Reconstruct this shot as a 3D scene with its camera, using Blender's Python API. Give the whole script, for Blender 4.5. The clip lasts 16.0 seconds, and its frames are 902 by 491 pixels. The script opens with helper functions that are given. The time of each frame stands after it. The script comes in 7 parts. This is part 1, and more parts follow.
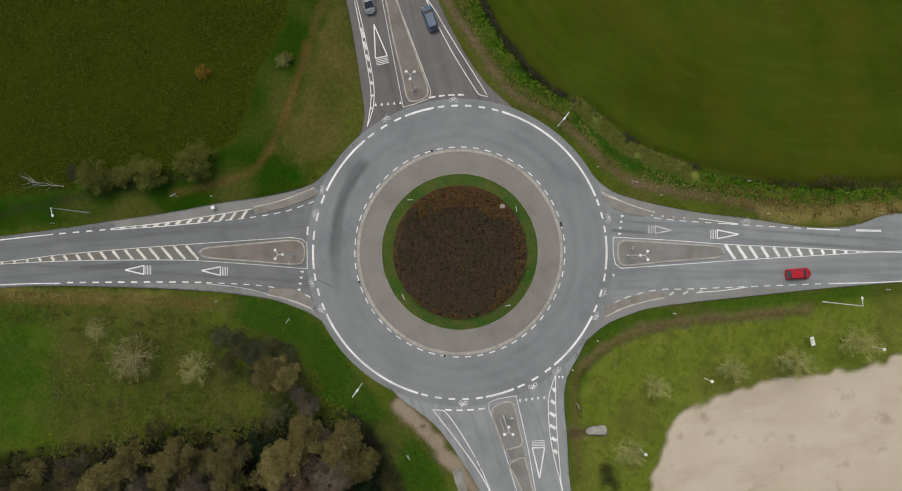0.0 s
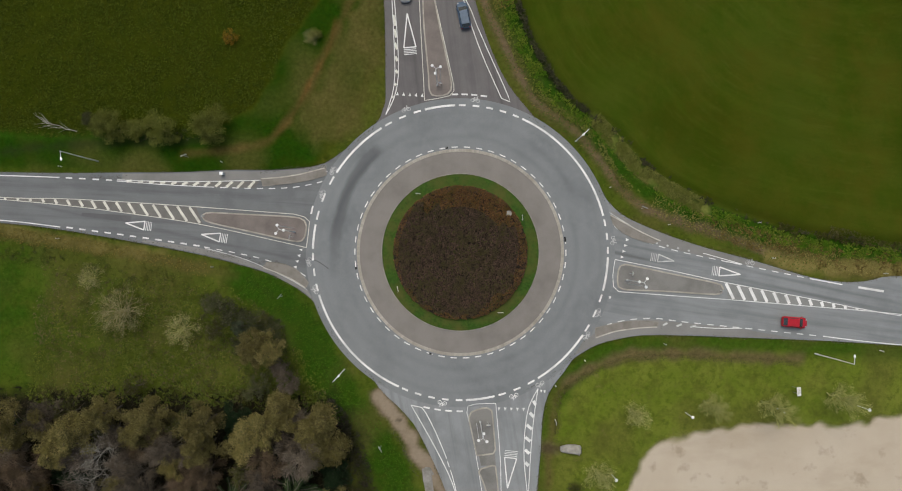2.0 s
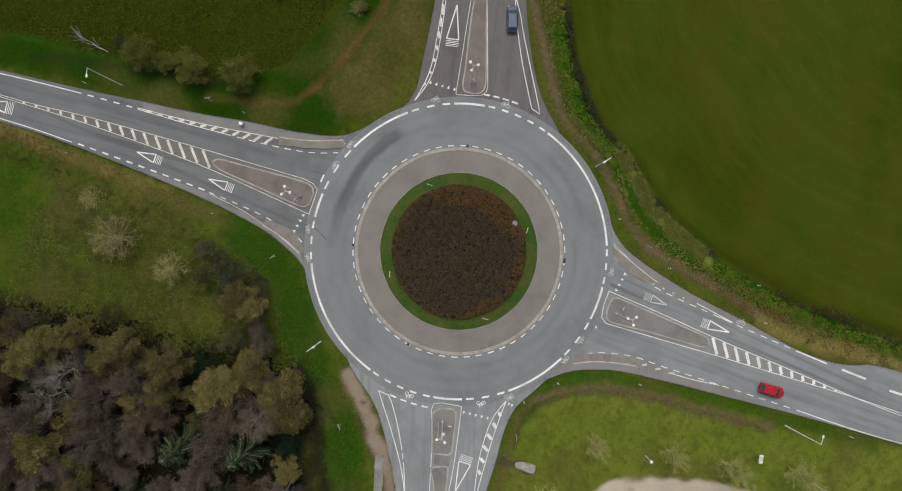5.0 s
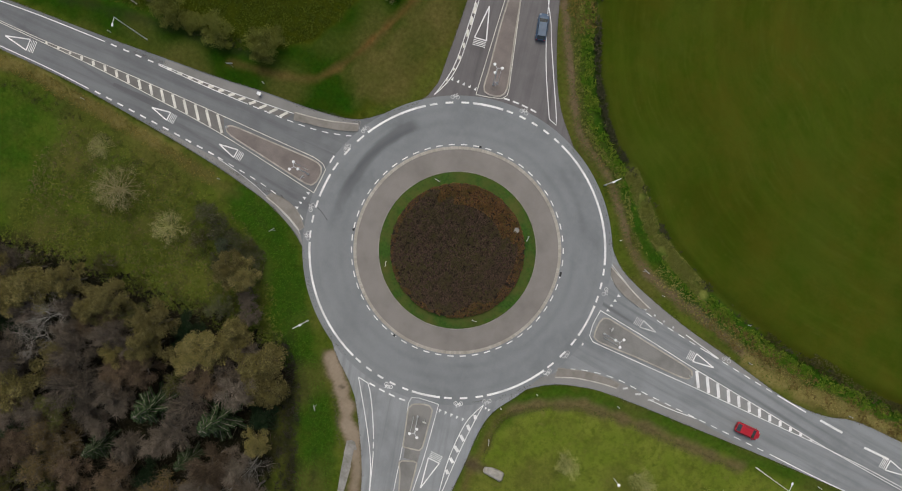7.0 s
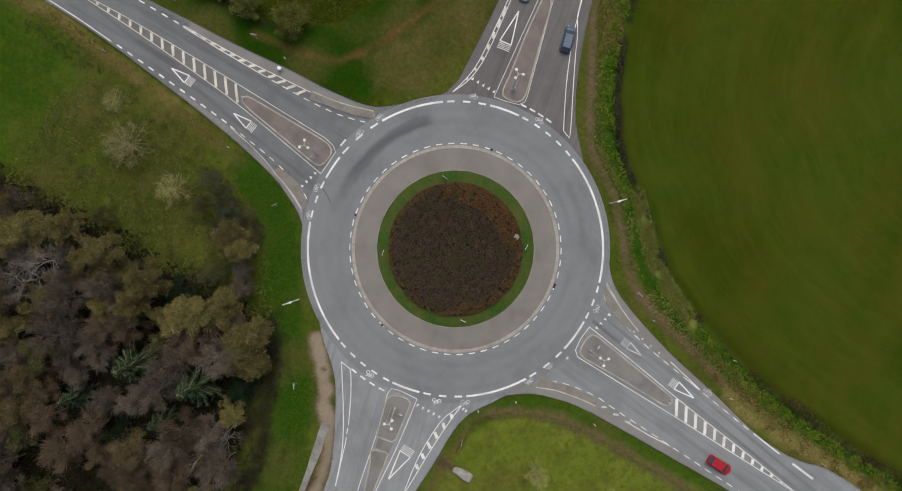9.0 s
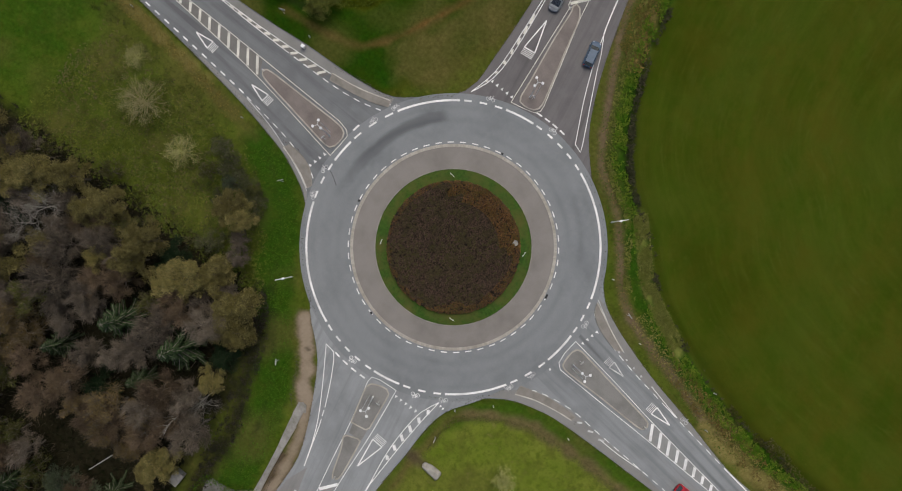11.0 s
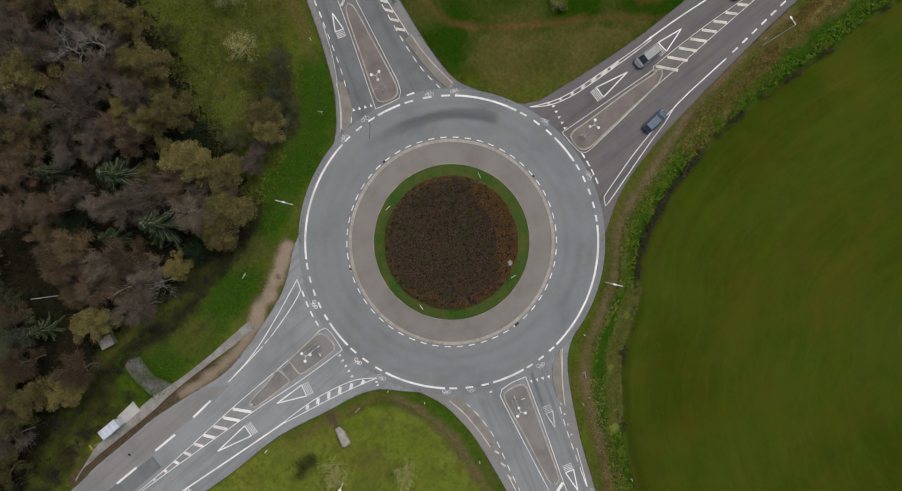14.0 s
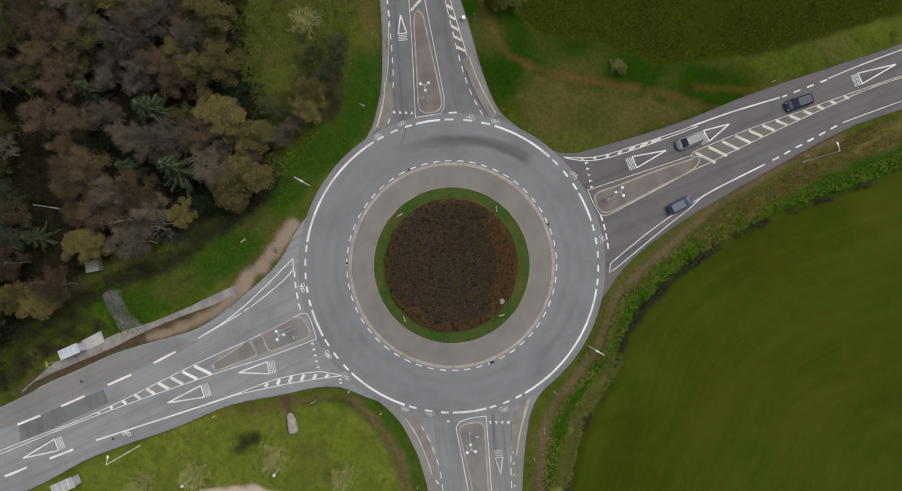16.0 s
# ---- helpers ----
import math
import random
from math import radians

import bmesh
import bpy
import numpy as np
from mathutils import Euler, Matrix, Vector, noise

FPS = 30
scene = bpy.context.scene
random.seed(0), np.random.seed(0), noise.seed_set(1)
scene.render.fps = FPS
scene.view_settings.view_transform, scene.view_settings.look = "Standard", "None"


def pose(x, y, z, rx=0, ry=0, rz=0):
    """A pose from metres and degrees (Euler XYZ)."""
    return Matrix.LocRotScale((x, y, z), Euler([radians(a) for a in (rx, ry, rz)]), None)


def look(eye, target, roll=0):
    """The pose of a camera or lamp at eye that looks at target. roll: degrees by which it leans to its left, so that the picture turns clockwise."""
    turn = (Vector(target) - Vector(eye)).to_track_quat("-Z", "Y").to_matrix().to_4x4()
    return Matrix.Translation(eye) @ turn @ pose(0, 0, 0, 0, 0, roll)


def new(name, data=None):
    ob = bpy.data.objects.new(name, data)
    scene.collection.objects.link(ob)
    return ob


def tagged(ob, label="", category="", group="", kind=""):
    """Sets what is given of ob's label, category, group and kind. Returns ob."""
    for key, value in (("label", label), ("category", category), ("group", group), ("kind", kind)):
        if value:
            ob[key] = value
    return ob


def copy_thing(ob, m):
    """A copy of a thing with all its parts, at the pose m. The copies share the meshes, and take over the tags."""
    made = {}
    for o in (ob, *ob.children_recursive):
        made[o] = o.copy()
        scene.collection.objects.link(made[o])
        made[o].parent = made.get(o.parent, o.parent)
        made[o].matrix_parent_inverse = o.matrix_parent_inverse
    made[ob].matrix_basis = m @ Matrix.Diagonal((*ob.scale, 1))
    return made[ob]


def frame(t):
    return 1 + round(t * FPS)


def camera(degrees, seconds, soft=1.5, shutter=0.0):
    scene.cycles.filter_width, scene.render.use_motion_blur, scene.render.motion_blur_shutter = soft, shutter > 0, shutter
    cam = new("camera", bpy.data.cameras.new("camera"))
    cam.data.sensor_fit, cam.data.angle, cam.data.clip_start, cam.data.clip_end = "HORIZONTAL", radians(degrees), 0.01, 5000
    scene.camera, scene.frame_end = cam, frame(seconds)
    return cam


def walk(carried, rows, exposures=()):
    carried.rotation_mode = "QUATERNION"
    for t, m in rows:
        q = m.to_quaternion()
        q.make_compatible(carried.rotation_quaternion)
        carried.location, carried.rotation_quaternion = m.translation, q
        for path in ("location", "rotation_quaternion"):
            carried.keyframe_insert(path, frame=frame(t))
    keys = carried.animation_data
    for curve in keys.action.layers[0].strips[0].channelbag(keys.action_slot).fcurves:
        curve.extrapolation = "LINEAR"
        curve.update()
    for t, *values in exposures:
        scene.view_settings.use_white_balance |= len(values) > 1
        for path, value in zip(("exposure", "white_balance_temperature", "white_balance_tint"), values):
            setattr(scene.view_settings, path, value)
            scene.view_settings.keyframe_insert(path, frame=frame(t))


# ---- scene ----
cam = camera(68.9, 16.0, soft=1.05)
# seconds, place, tilt and turn of the drone's camera
PATH = [
    (0.0, -1.69, -1.34, 108.16, 1.24, -0.13, 0.53),
    (2.0, -1.40, -0.64, 107.70, 0.81, 0.03, 8.65),
    (4.2, -1.26, -0.08, 107.42, 0.38, 0.08, 17.50),
    (6.3, -1.18, 0.03, 107.35, 0.15, 0.03, 26.05),
    (8.0, -1.03, -0.02, 107.42, 0.08, 0.02, 32.43),
    (9.0, -0.86, -0.03, 107.58, 0.04, 0.01, 36.13),
    (10.2, -0.60, -0.08, 107.82, 0.06, 0.01, 40.55),
    (11.0, -0.38, -0.16, 107.98, 0.07, 0.01, 43.58),
    (11.5, -0.22, -0.23, 108.08, 0.06, 0.01, 46.35),
    (12.0, -0.05, -0.30, 108.18, 0.05, 0.01, 50.62),
    (12.5, 0.10, -0.35, 108.26, 0.02, 0.00, 54.82),
    (13.5, 0.27, -0.35, 108.34, -0.10, -0.01, 63.10),
    (14.0, 0.32, -0.26, 108.42, -0.10, 0.00, 67.18),
    (14.5, 0.36, -0.16, 108.48, 0.06, 0.01, 71.15),
    (15.2, 0.34, -0.02, 108.47, 0.83, 0.08, 76.85),
    (16.0, 0.25, 0.12, 108.45, 1.82, 0.14, 83.13),
]
walk(cam, [(t, pose(x, y, z, rx, ry, rz)) for t, x, y, z, rx, ry, rz in PATH], [(0.0, -0.10, 6600, 3), (6.5, -0.12, 6550, 5), (16.0, -0.16, 6500, 7)])

# ---- light: an overcast sky with a broad, weak sun ----
world = bpy.data.worlds.new("world")
scene.world = world
world.use_nodes = True
sky = world.node_tree.nodes.new("ShaderNodeTexSky")
sky.sky_type, sky.sun_disc = "NISHITA", False
sky.sun_elevation, sky.sun_rotation = radians(63), radians(329)
sky.air_density, sky.dust_density, sky.ozone_density = 1.0, 6.0, 1.0
back = world.node_tree.nodes["Background"]
world.node_tree.links.new(sky.outputs[0], back.inputs[0])
back.inputs[1].default_value = 0.14
sun = new("sun", bpy.data.lights.new("sun", "SUN"))
sun.data.energy, sun.data.angle, sun.data.color = 1.15, radians(30), (1.0, 0.97, 0.92)
sun.matrix_world = look((-18, 30, 70), (0, 0, 0))

rng = random.Random(7)


# ---- materials ----
def nodes_of(name):
    m = bpy.data.materials.new(name)
    m.use_nodes = True
    nt = m.node_tree
    return m, nt, nt.nodes["Principled BSDF"]


def noise_node(nt, scale, detail=4.0, rough=0.55, stretch=None, coord="Position"):
    tex = nt.nodes.new("ShaderNodeTexNoise")
    tex.inputs["Scale"].default_value, tex.inputs["Detail"].default_value = scale, detail
    tex.inputs["Roughness"].default_value = rough
    if coord == "Position":
        src = nt.nodes.new("ShaderNodeNewGeometry").outputs["Position"]
    else:
        src = nt.nodes.new("ShaderNodeTexCoord").outputs["Object"]
    if stretch:
        mp = nt.nodes.new("ShaderNodeMapping")
        mp.vector_type = "TEXTURE"
        mp.inputs["Scale"].default_value = [1 / q for q in stretch[:3]]
        mp.inputs["Rotation"].default_value[2] = radians(stretch[3]) if len(stretch) > 3 else 0
        nt.links.new(src, mp.inputs[0])
        src = mp.outputs[0]
    nt.links.new(src, tex.inputs["Vector"])
    return tex.outputs[0]


def ramp(nt, fac, lo, hi):
    n = nt.nodes.new("ShaderNodeMapRange")
    n.inputs[1].default_value, n.inputs[2].default_value = lo, hi
    nt.links.new(fac, n.inputs[0])
    return n.outputs[0]


def blend(nt, fac, a, b):
    n = nt.nodes.new("ShaderNodeMix")
    n.data_type = "RGBA"
    for sock, v in ((n.inputs[0], fac), (n.inputs[6], a), (n.inputs[7], b)):
        if isinstance(v, (int, float)):
            sock.default_value = v
        elif isinstance(v, tuple):
            sock.default_value = (*v, 1)
        else:
            nt.links.new(v, sock)
    return n.outputs[2]


def times(nt, a, b):
    n = nt.nodes.new("ShaderNodeMath")
    n.operation = "MULTIPLY"
    for sock, v in zip(n.inputs, (a, b)):
        if isinstance(v, (int, float)):
            sock.default_value = v
        else:
            nt.links.new(v, sock)
    return n.outputs[0]


def bump(nt, bsdf, height, strength, distance):
    n = nt.nodes.new("ShaderNodeBump")
    n.inputs["Strength"].default_value, n.inputs["Distance"].default_value = strength, distance
    nt.links.new(height, n.inputs["Height"])
    nt.links.new(n.outputs[0], bsdf.inputs["Normal"])


def surface(name, a, b, c=None, big=0.15, fine=6.0, rough=0.9, rise=0.02, metal=0.0, spec=0.3, by_object=0.0):
    """Two-scale variation: a to b by fine grain, towards c by large stains."""
    m, nt, bs = nodes_of(name)
    g = ramp(nt, noise_node(nt, fine, 6, 0.7), 0.3, 0.7)
    col = blend(nt, g, a, b)
    if c:
        col = blend(nt, ramp(nt, noise_node(nt, big, 5, 0.6), 0.42, 0.72), col, c)
    if by_object:
        info = nt.nodes.new("ShaderNodeObjectInfo")
        hsv = nt.nodes.new("ShaderNodeHueSaturation")
        nt.links.new(col, hsv.inputs["Color"])
        nt.links.new(ramp_out(nt, info.outputs["Random"], 1 - by_object, 1 + by_object), hsv.inputs["Value"])
        col = hsv.outputs[0]
    nt.links.new(col, bs.inputs["Base Color"])
    bs.inputs["Roughness"].default_value, bs.inputs["Metallic"].default_value = rough, metal
    bs.inputs["Specular IOR Level"].default_value = spec
    if rise:
        bump(nt, bs, noise_node(nt, fine * 1.7, 5, 0.7), 0.6, rise)
    return m


def ramp_out(nt, fac, lo, hi):
    n = nt.nodes.new("ShaderNodeMapRange")
    n.inputs[3].default_value, n.inputs[4].default_value = lo, hi
    nt.links.new(fac, n.inputs[0])
    return n.outputs[0]


def foliage(name, a, b, c, vary=0.25, through_leaf=0.2):
    """Leaves: a to b leaf by leaf, towards c in patches; each plant a little lighter or darker."""
    m, nt, bs = nodes_of(name)
    isl = nt.nodes.new("ShaderNodeNewGeometry").outputs["Random Per Island"]
    col = blend(nt, isl, a, b)
    col = blend(nt, ramp(nt, noise_node(nt, 0.6, 3, 0.6), 0.45, 0.65), col, c)
    info = nt.nodes.new("ShaderNodeObjectInfo")
    hsv = nt.nodes.new("ShaderNodeHueSaturation")
    nt.links.new(col, hsv.inputs["Color"])
    nt.links.new(ramp_out(nt, info.outputs["Random"], 1 - vary, 1 + vary), hsv.inputs["Value"])
    nt.links.new(hsv.outputs[0], bs.inputs["Base Color"])
    bs.inputs["Roughness"].default_value, bs.inputs["Specular IOR Level"].default_value = 0.9, 0.02
    thin, both, out = nt.nodes.new("ShaderNodeBsdfTranslucent"), nt.nodes.new("ShaderNodeMixShader"), nt.nodes["Material Output"]
    nt.links.new(hsv.outputs[0], thin.inputs["Color"])
    both.inputs[0].default_value = through_leaf
    nt.links.new(bs.outputs[0], both.inputs[1])
    nt.links.new(thin.outputs[0], both.inputs[2])
    nt.links.new(both.outputs[0], out.inputs["Surface"])
    return m


def asphalt(name, base, light, dark, turn=None, attr=None, lanes=()):
    """Worn asphalt; turn: the road's heading, along which it is streaked; attr: a stored map of dark tyre-polished bands;
    lanes: oily wheel tracks, each (x, y, heading, half width, strength)."""
    m, nt, bs = nodes_of(name)
    col = blend(nt, ramp(nt, noise_node(nt, 9.0, 6, 0.75), 0.3, 0.7), base, light)
    col = blend(nt, times(nt, ramp(nt, noise_node(nt, 0.12, 6, 0.6), 0.45, 0.7), 0.7), col, dark)
    col = blend(nt, times(nt, ramp(nt, noise_node(nt, 0.5, 6, 0.65), 0.5, 0.75), 0.65), col, light)
    if turn is not None:
        st = ramp(nt, noise_node(nt, 0.9, 5, 0.6, (0.05, 1.0, 1.0, turn)), 0.46, 0.72)
        col = blend(nt, times(nt, st, 0.75), col, dark)
        st = ramp(nt, noise_node(nt, 0.6, 4, 0.6, (0.04, 1.0, 2.0, turn)), 0.52, 0.75)
        col = blend(nt, times(nt, st, 0.7), col, light)
    for x, y, heading, half, strength in lanes:
        mp, xyz, off = nt.nodes.new("ShaderNodeMapping"), nt.nodes.new("ShaderNodeSeparateXYZ"), nt.nodes.new("ShaderNodeMath")
        mp.vector_type, off.operation = "TEXTURE", "ABSOLUTE"
        mp.inputs["Location"].default_value = (x, y, 0)
        mp.inputs["Rotation"].default_value[2] = radians(heading)
        nt.links.new(nt.nodes.new("ShaderNodeNewGeometry").outputs["Position"], mp.inputs[0])
        nt.links.new(mp.outputs[0], xyz.inputs[0])
        nt.links.new(xyz.outputs[1], off.inputs[0])
        track = times(nt, ramp(nt, off.outputs[0], half, half * 0.25), ramp(nt, noise_node(nt, 0.5, 5, 0.6, (0.12, 1.2, 1.0, heading)), 0.36, 0.60))
        col = blend(nt, times(nt, track, strength), col, tuple(0.62 * q for q in dark))
    if attr:
        at = nt.nodes.new("ShaderNodeAttribute")
        at.attribute_name = attr
        col = blend(nt, at.outputs["Fac"], col, tuple(0.68 * q for q in dark))
    nt.links.new(col, bs.inputs["Base Color"])
    nt.links.new(ramp_out(nt, noise_node(nt, 0.4, 4), 0.7, 0.95), bs.inputs["Roughness"])
    bs.inputs["Specular IOR Level"].default_value = 0.25
    bump(nt, bs, noise_node(nt, 30, 4, 0.7), 0.5, 0.01)
    return m


M_ASPHALT = asphalt("asphalt", (0.164, 0.173, 0.179), (0.206, 0.216, 0.222), (0.122, 0.129, 0.135), None, "polish")
# Brightness fall-off put into colour: north and west darker, south and east lighter
M_ASPHALT_ARM = asphalt("asphalt_west_dimmed", (0.131, 0.136, 0.141), (0.164, 0.170, 0.175), (0.095, 0.099, 0.104), 5, None, ((-40, -4.4, -3, 0.5, 0.45), (-40, 3.4, 6, 0.6, 0.35)))
M_ASPHALT_N = asphalt("asphalt_north_dimmed", (0.117, 0.110, 0.110), (0.146, 0.137, 0.137), (0.090, 0.084, 0.085), 106, None, ((-3.0, 40.0, 112, 0.5, 0.5), (-14.5, 40.0, 104, 0.5, 0.4)))
M_ASPHALT_E = asphalt("asphalt_east_lifted", (0.190, 0.200, 0.205), (0.236, 0.247, 0.253), (0.135, 0.142, 0.147), 0, None, ((45, 2.55, -3.5, 0.45, 0.6), (45, 4.2, -3.5, 0.4, 0.4), (45, -3.6, 3, 0.6, 0.25)))
M_ASPHALT_S = asphalt("asphalt_south_lifted", (0.204, 0.214, 0.220), (0.252, 0.263, 0.270), (0.147, 0.154, 0.159), 108)
M_ASPHALT_DARK = asphalt("asphalt_patch", (0.092, 0.093, 0.097), (0.115, 0.116, 0.119), (0.078, 0.079, 0.082))
M_CYCLE = asphalt("cycle_asphalt", (0.184, 0.180, 0.172), (0.224, 0.220, 0.211), (0.138, 0.134, 0.127))
M_PAINT = surface("road_paint", (0.62, 0.62, 0.61), (0.80, 0.80, 0.79), (0.46, 0.46, 0.455), 0.35, 5.0, 0.7, 0.003)
# Cream tint, also darkened to carry the dimmer north and west
M_PAINT_CREAM = surface("dimmed_cream_paint", (0.50, 0.49, 0.43), (0.70, 0.69, 0.62), (0.36, 0.35, 0.31), 0.6, 5.0, 0.75, 0.003)
M_PAINT_WORN = surface("worn_road_paint", (0.42, 0.42, 0.41), (0.60, 0.60, 0.59), (0.25, 0.25, 0.25), 0.6, 6.0, 0.8, 0.003)
M_SETT = surface("island_setts", (0.150, 0.126, 0.115), (0.208, 0.180, 0.167), (0.120, 0.104, 0.094), 0.3, 8.0, 0.9, 0.015)
M_SETT_GREY = surface("grey_setts", (0.164, 0.159, 0.149), (0.226, 0.220, 0.208), (0.132, 0.127, 0.118), 0.3, 8.0, 0.9, 0.015)
M_APRON = surface("apron_paving", (0.182, 0.167, 0.153), (0.222, 0.205, 0.189), (0.156, 0.143, 0.130), 0.2, 9.0, 0.9, 0.012)
M_KERB = surface("granite_kerb", (0.30, 0.278, 0.240), (0.40, 0.374, 0.330), (0.25, 0.228, 0.19), 0.4, 7.0, 0.85, 0.006, by_object=0.10)
M_KERB_DARK = surface("dark_kerb", (0.20, 0.185, 0.16), (0.27, 0.25, 0.22), (0.15, 0.14, 0.12), 0.4, 7.0, 0.85, 0.006, by_object=0.15)
M_KERB_PALE = surface("pale_kerb", (0.40, 0.375, 0.335), (0.52, 0.49, 0.45), (0.30, 0.275, 0.235), 0.4, 7.0, 0.85, 0.006, by_object=0.12)
M_TAN = surface("tan_paving", (0.186, 0.171, 0.152), (0.240, 0.223, 0.200), (0.148, 0.135, 0.118), 0.5, 8.0, 0.9, 0.01)
M_CONCRETE = surface("concrete", (0.170, 0.163, 0.150), (0.265, 0.256, 0.240), (0.095, 0.086, 0.070), 0.55, 3.0, 0.9, 0.008)
M_STONE = surface("grey_boulder", (0.24, 0.225, 0.20), (0.33, 0.315, 0.285), (0.17, 0.16, 0.14), 0.8, 3.0, 0.85, 0.04)
M_STEEL = surface("galvanised_steel", (0.30, 0.31, 0.32), (0.40, 0.41, 0.42), (0.22, 0.22, 0.23), 1.0, 9.0, 0.45, 0.0, 0.8)
M_GALV = surface("bright_galvanised", (0.50, 0.51, 0.52), (0.62, 0.63, 0.64), (0.40, 0.40, 0.41), 1.0, 9.0, 0.5, 0.0, 0.1)
M_LAMPWHITE = surface("lamp_housing", (0.72, 0.73, 0.73), (0.82, 0.82, 0.82), (0.62, 0.62, 0.62), 1.5, 9.0, 0.35, 0.0)
M_WHITE = surface("white_plastic", (0.62, 0.61, 0.58), (0.78, 0.77, 0.74), (0.5, 0.48, 0.44), 2.0, 9.0, 0.5, 0.0)
M_BLACK = surface("black_rubber", (0.012, 0.012, 0.013), (0.03, 0.03, 0.031), None, 1.0, 12.0, 0.8, 0.002)
M_GLASSROOF = surface("frosted_roof", (0.40, 0.44, 0.50), (0.50, 0.54, 0.60), (0.34, 0.37, 0.42), 0.8, 4.0, 0.25, 0.0)
M_SOIL = surface("dark_soil", (0.018, 0.014, 0.010), (0.040, 0.032, 0.022), None, 0.5, 5.0, 0.95, 0.03)
M_PALE = surface("pale_concrete", (0.36, 0.355, 0.34), (0.44, 0.435, 0.42), (0.28, 0.275, 0.26), 0.6, 4.0, 0.9, 0.005)
M_BARK = surface("bark", (0.085, 0.068, 0.052), (0.14, 0.115, 0.09), (0.06, 0.055, 0.04), 1.2, 14.0, 0.95, 0.02)
M_BIRCHBARK = surface("pale_bark", (0.30, 0.285, 0.25), (0.42, 0.40, 0.36), (0.12, 0.11, 0.10), 2.5, 14.0, 0.9, 0.01)
M_TWIG = foliage("bare_twigs", (0.040, 0.034, 0.026), (0.228, 0.188, 0.148), (0.122, 0.101, 0.075), 0.32)
M_HOLLY = foliage("evergreen_leaves", (0.008, 0.017, 0.008), (0.036, 0.056, 0.026), (0.016, 0.032, 0.014), 0.2)
M_TWIG_RED = foliage("reddish_twigs", (0.037, 0.027, 0.018), (0.190, 0.140, 0.096), (0.108, 0.080, 0.048), 0.32)
M_TWIG_GREY = foliage("grey_twigs", (0.11, 0.10, 0.085), (0.27, 0.245, 0.21), (0.16, 0.14, 0.115), 0.2)
M_STRAWPALE = foliage("straw_twigs", (0.215, 0.190, 0.090), (0.43, 0.39, 0.21), (0.26, 0.235, 0.115), 0.12)
M_WILLOW = foliage("willow_leaves", (0.070, 0.085, 0.015), (0.225, 0.228, 0.062), (0.125, 0.135, 0.026), 0.12)
M_LIMETWIG = foliage("pale_yellow_twigs", (0.235, 0.240, 0.075), (0.47, 0.455, 0.195), (0.32, 0.325, 0.098), 0.1)
M_LIMB = surface("grey_brown_bark", (0.15, 0.125, 0.10), (0.24, 0.205, 0.17), (0.10, 0.085, 0.07), 1.2, 14.0, 0.95, 0.01)
M_OAK = foliage("autumn_oak_leaves", (0.060, 0.055, 0.018), (0.315, 0.270, 0.112), (0.160, 0.139, 0.046), 0.28)
M_THORN = foliage("thorn_leaves", (0.022, 0.027, 0.013), (0.135, 0.138, 0.072), (0.060, 0.068, 0.026), 0.35)
M_TANSTEM = foliage("tan_stems", (0.20, 0.18, 0.085), (0.38, 0.345, 0.20), (0.25, 0.225, 0.10), 0.12)
M_OLIVE = foliage("olive_leaves", (0.038, 0.046, 0.012), (0.100, 0.104, 0.031), (0.070, 0.065, 0.021), 0.25)
M_SPRUCE = foliage("spruce_needles", (0.012, 0.024, 0.010), (0.080, 0.112, 0.050), (0.030, 0.054, 0.022), 0.12)
M_LIME = foliage("yellowing_leaves", (0.28, 0.285, 0.085), (0.50, 0.48, 0.23), (0.38, 0.37, 0.13), 0.1, 0.4)
M_SHRUB = foliage("purple_brown_shrub", (0.040, 0.030, 0.024), (0.160, 0.108, 0.082), (0.086, 0.072, 0.038), 0.2)
M_SHRUB_RUST = foliage("rusty_shrub", (0.130, 0.066, 0.024), (0.340, 0.190, 0.080), (0.17, 0.105, 0.036), 0.2)
M_TUFT = foliage("grass_tussock", (0.034, 0.062, 0.007), (0.150, 0.162, 0.032), (0.074, 0.096, 0.012), 0.2)
# Tussocks darkened along with the dimmed north-west meadow
M_TUFT_DARK = foliage("meadow_tussock", (0.026, 0.042, 0.004), (0.085, 0.100, 0.014), (0.048, 0.064, 0.008), 0.2)
M_REED = foliage("dry_grass", (0.040, 0.092, 0.006), (0.155, 0.182, 0.026), (0.056, 0.122, 0.008), 0.2)
M_DRY = foliage("straw_grass", (0.130, 0.116, 0.034), (0.270, 0.225, 0.085), (0.155, 0.148, 0.036), 0.2)
M_EDGE = foliage("edge_grass", (0.070, 0.070, 0.026), (0.150, 0.130, 0.075), (0.10, 0.088, 0.05), 0.2)
M_PAVE = surface("pavement_concrete", (0.215, 0.207, 0.190), (0.285, 0.276, 0.258), (0.135, 0.126, 0.106), 0.55, 3.0, 0.9, 0.008)
M_MOSSY = surface("mossy_slab", (0.066, 0.064, 0.062), (0.150, 0.145, 0.136), (0.036, 0.042, 0.020), 0.35, 1.6, 0.95, 0.02)
M_BANK = foliage("ditch_bank_grass", (0.085, 0.106, 0.020), (0.245, 0.238, 0.068), (0.135, 0.152, 0.030), 0.2)
M_BUSBAY = asphalt("asphalt_bus_bay", (0.186, 0.181, 0.176), (0.222, 0.217, 0.212), (0.150, 0.146, 0.142), 108)
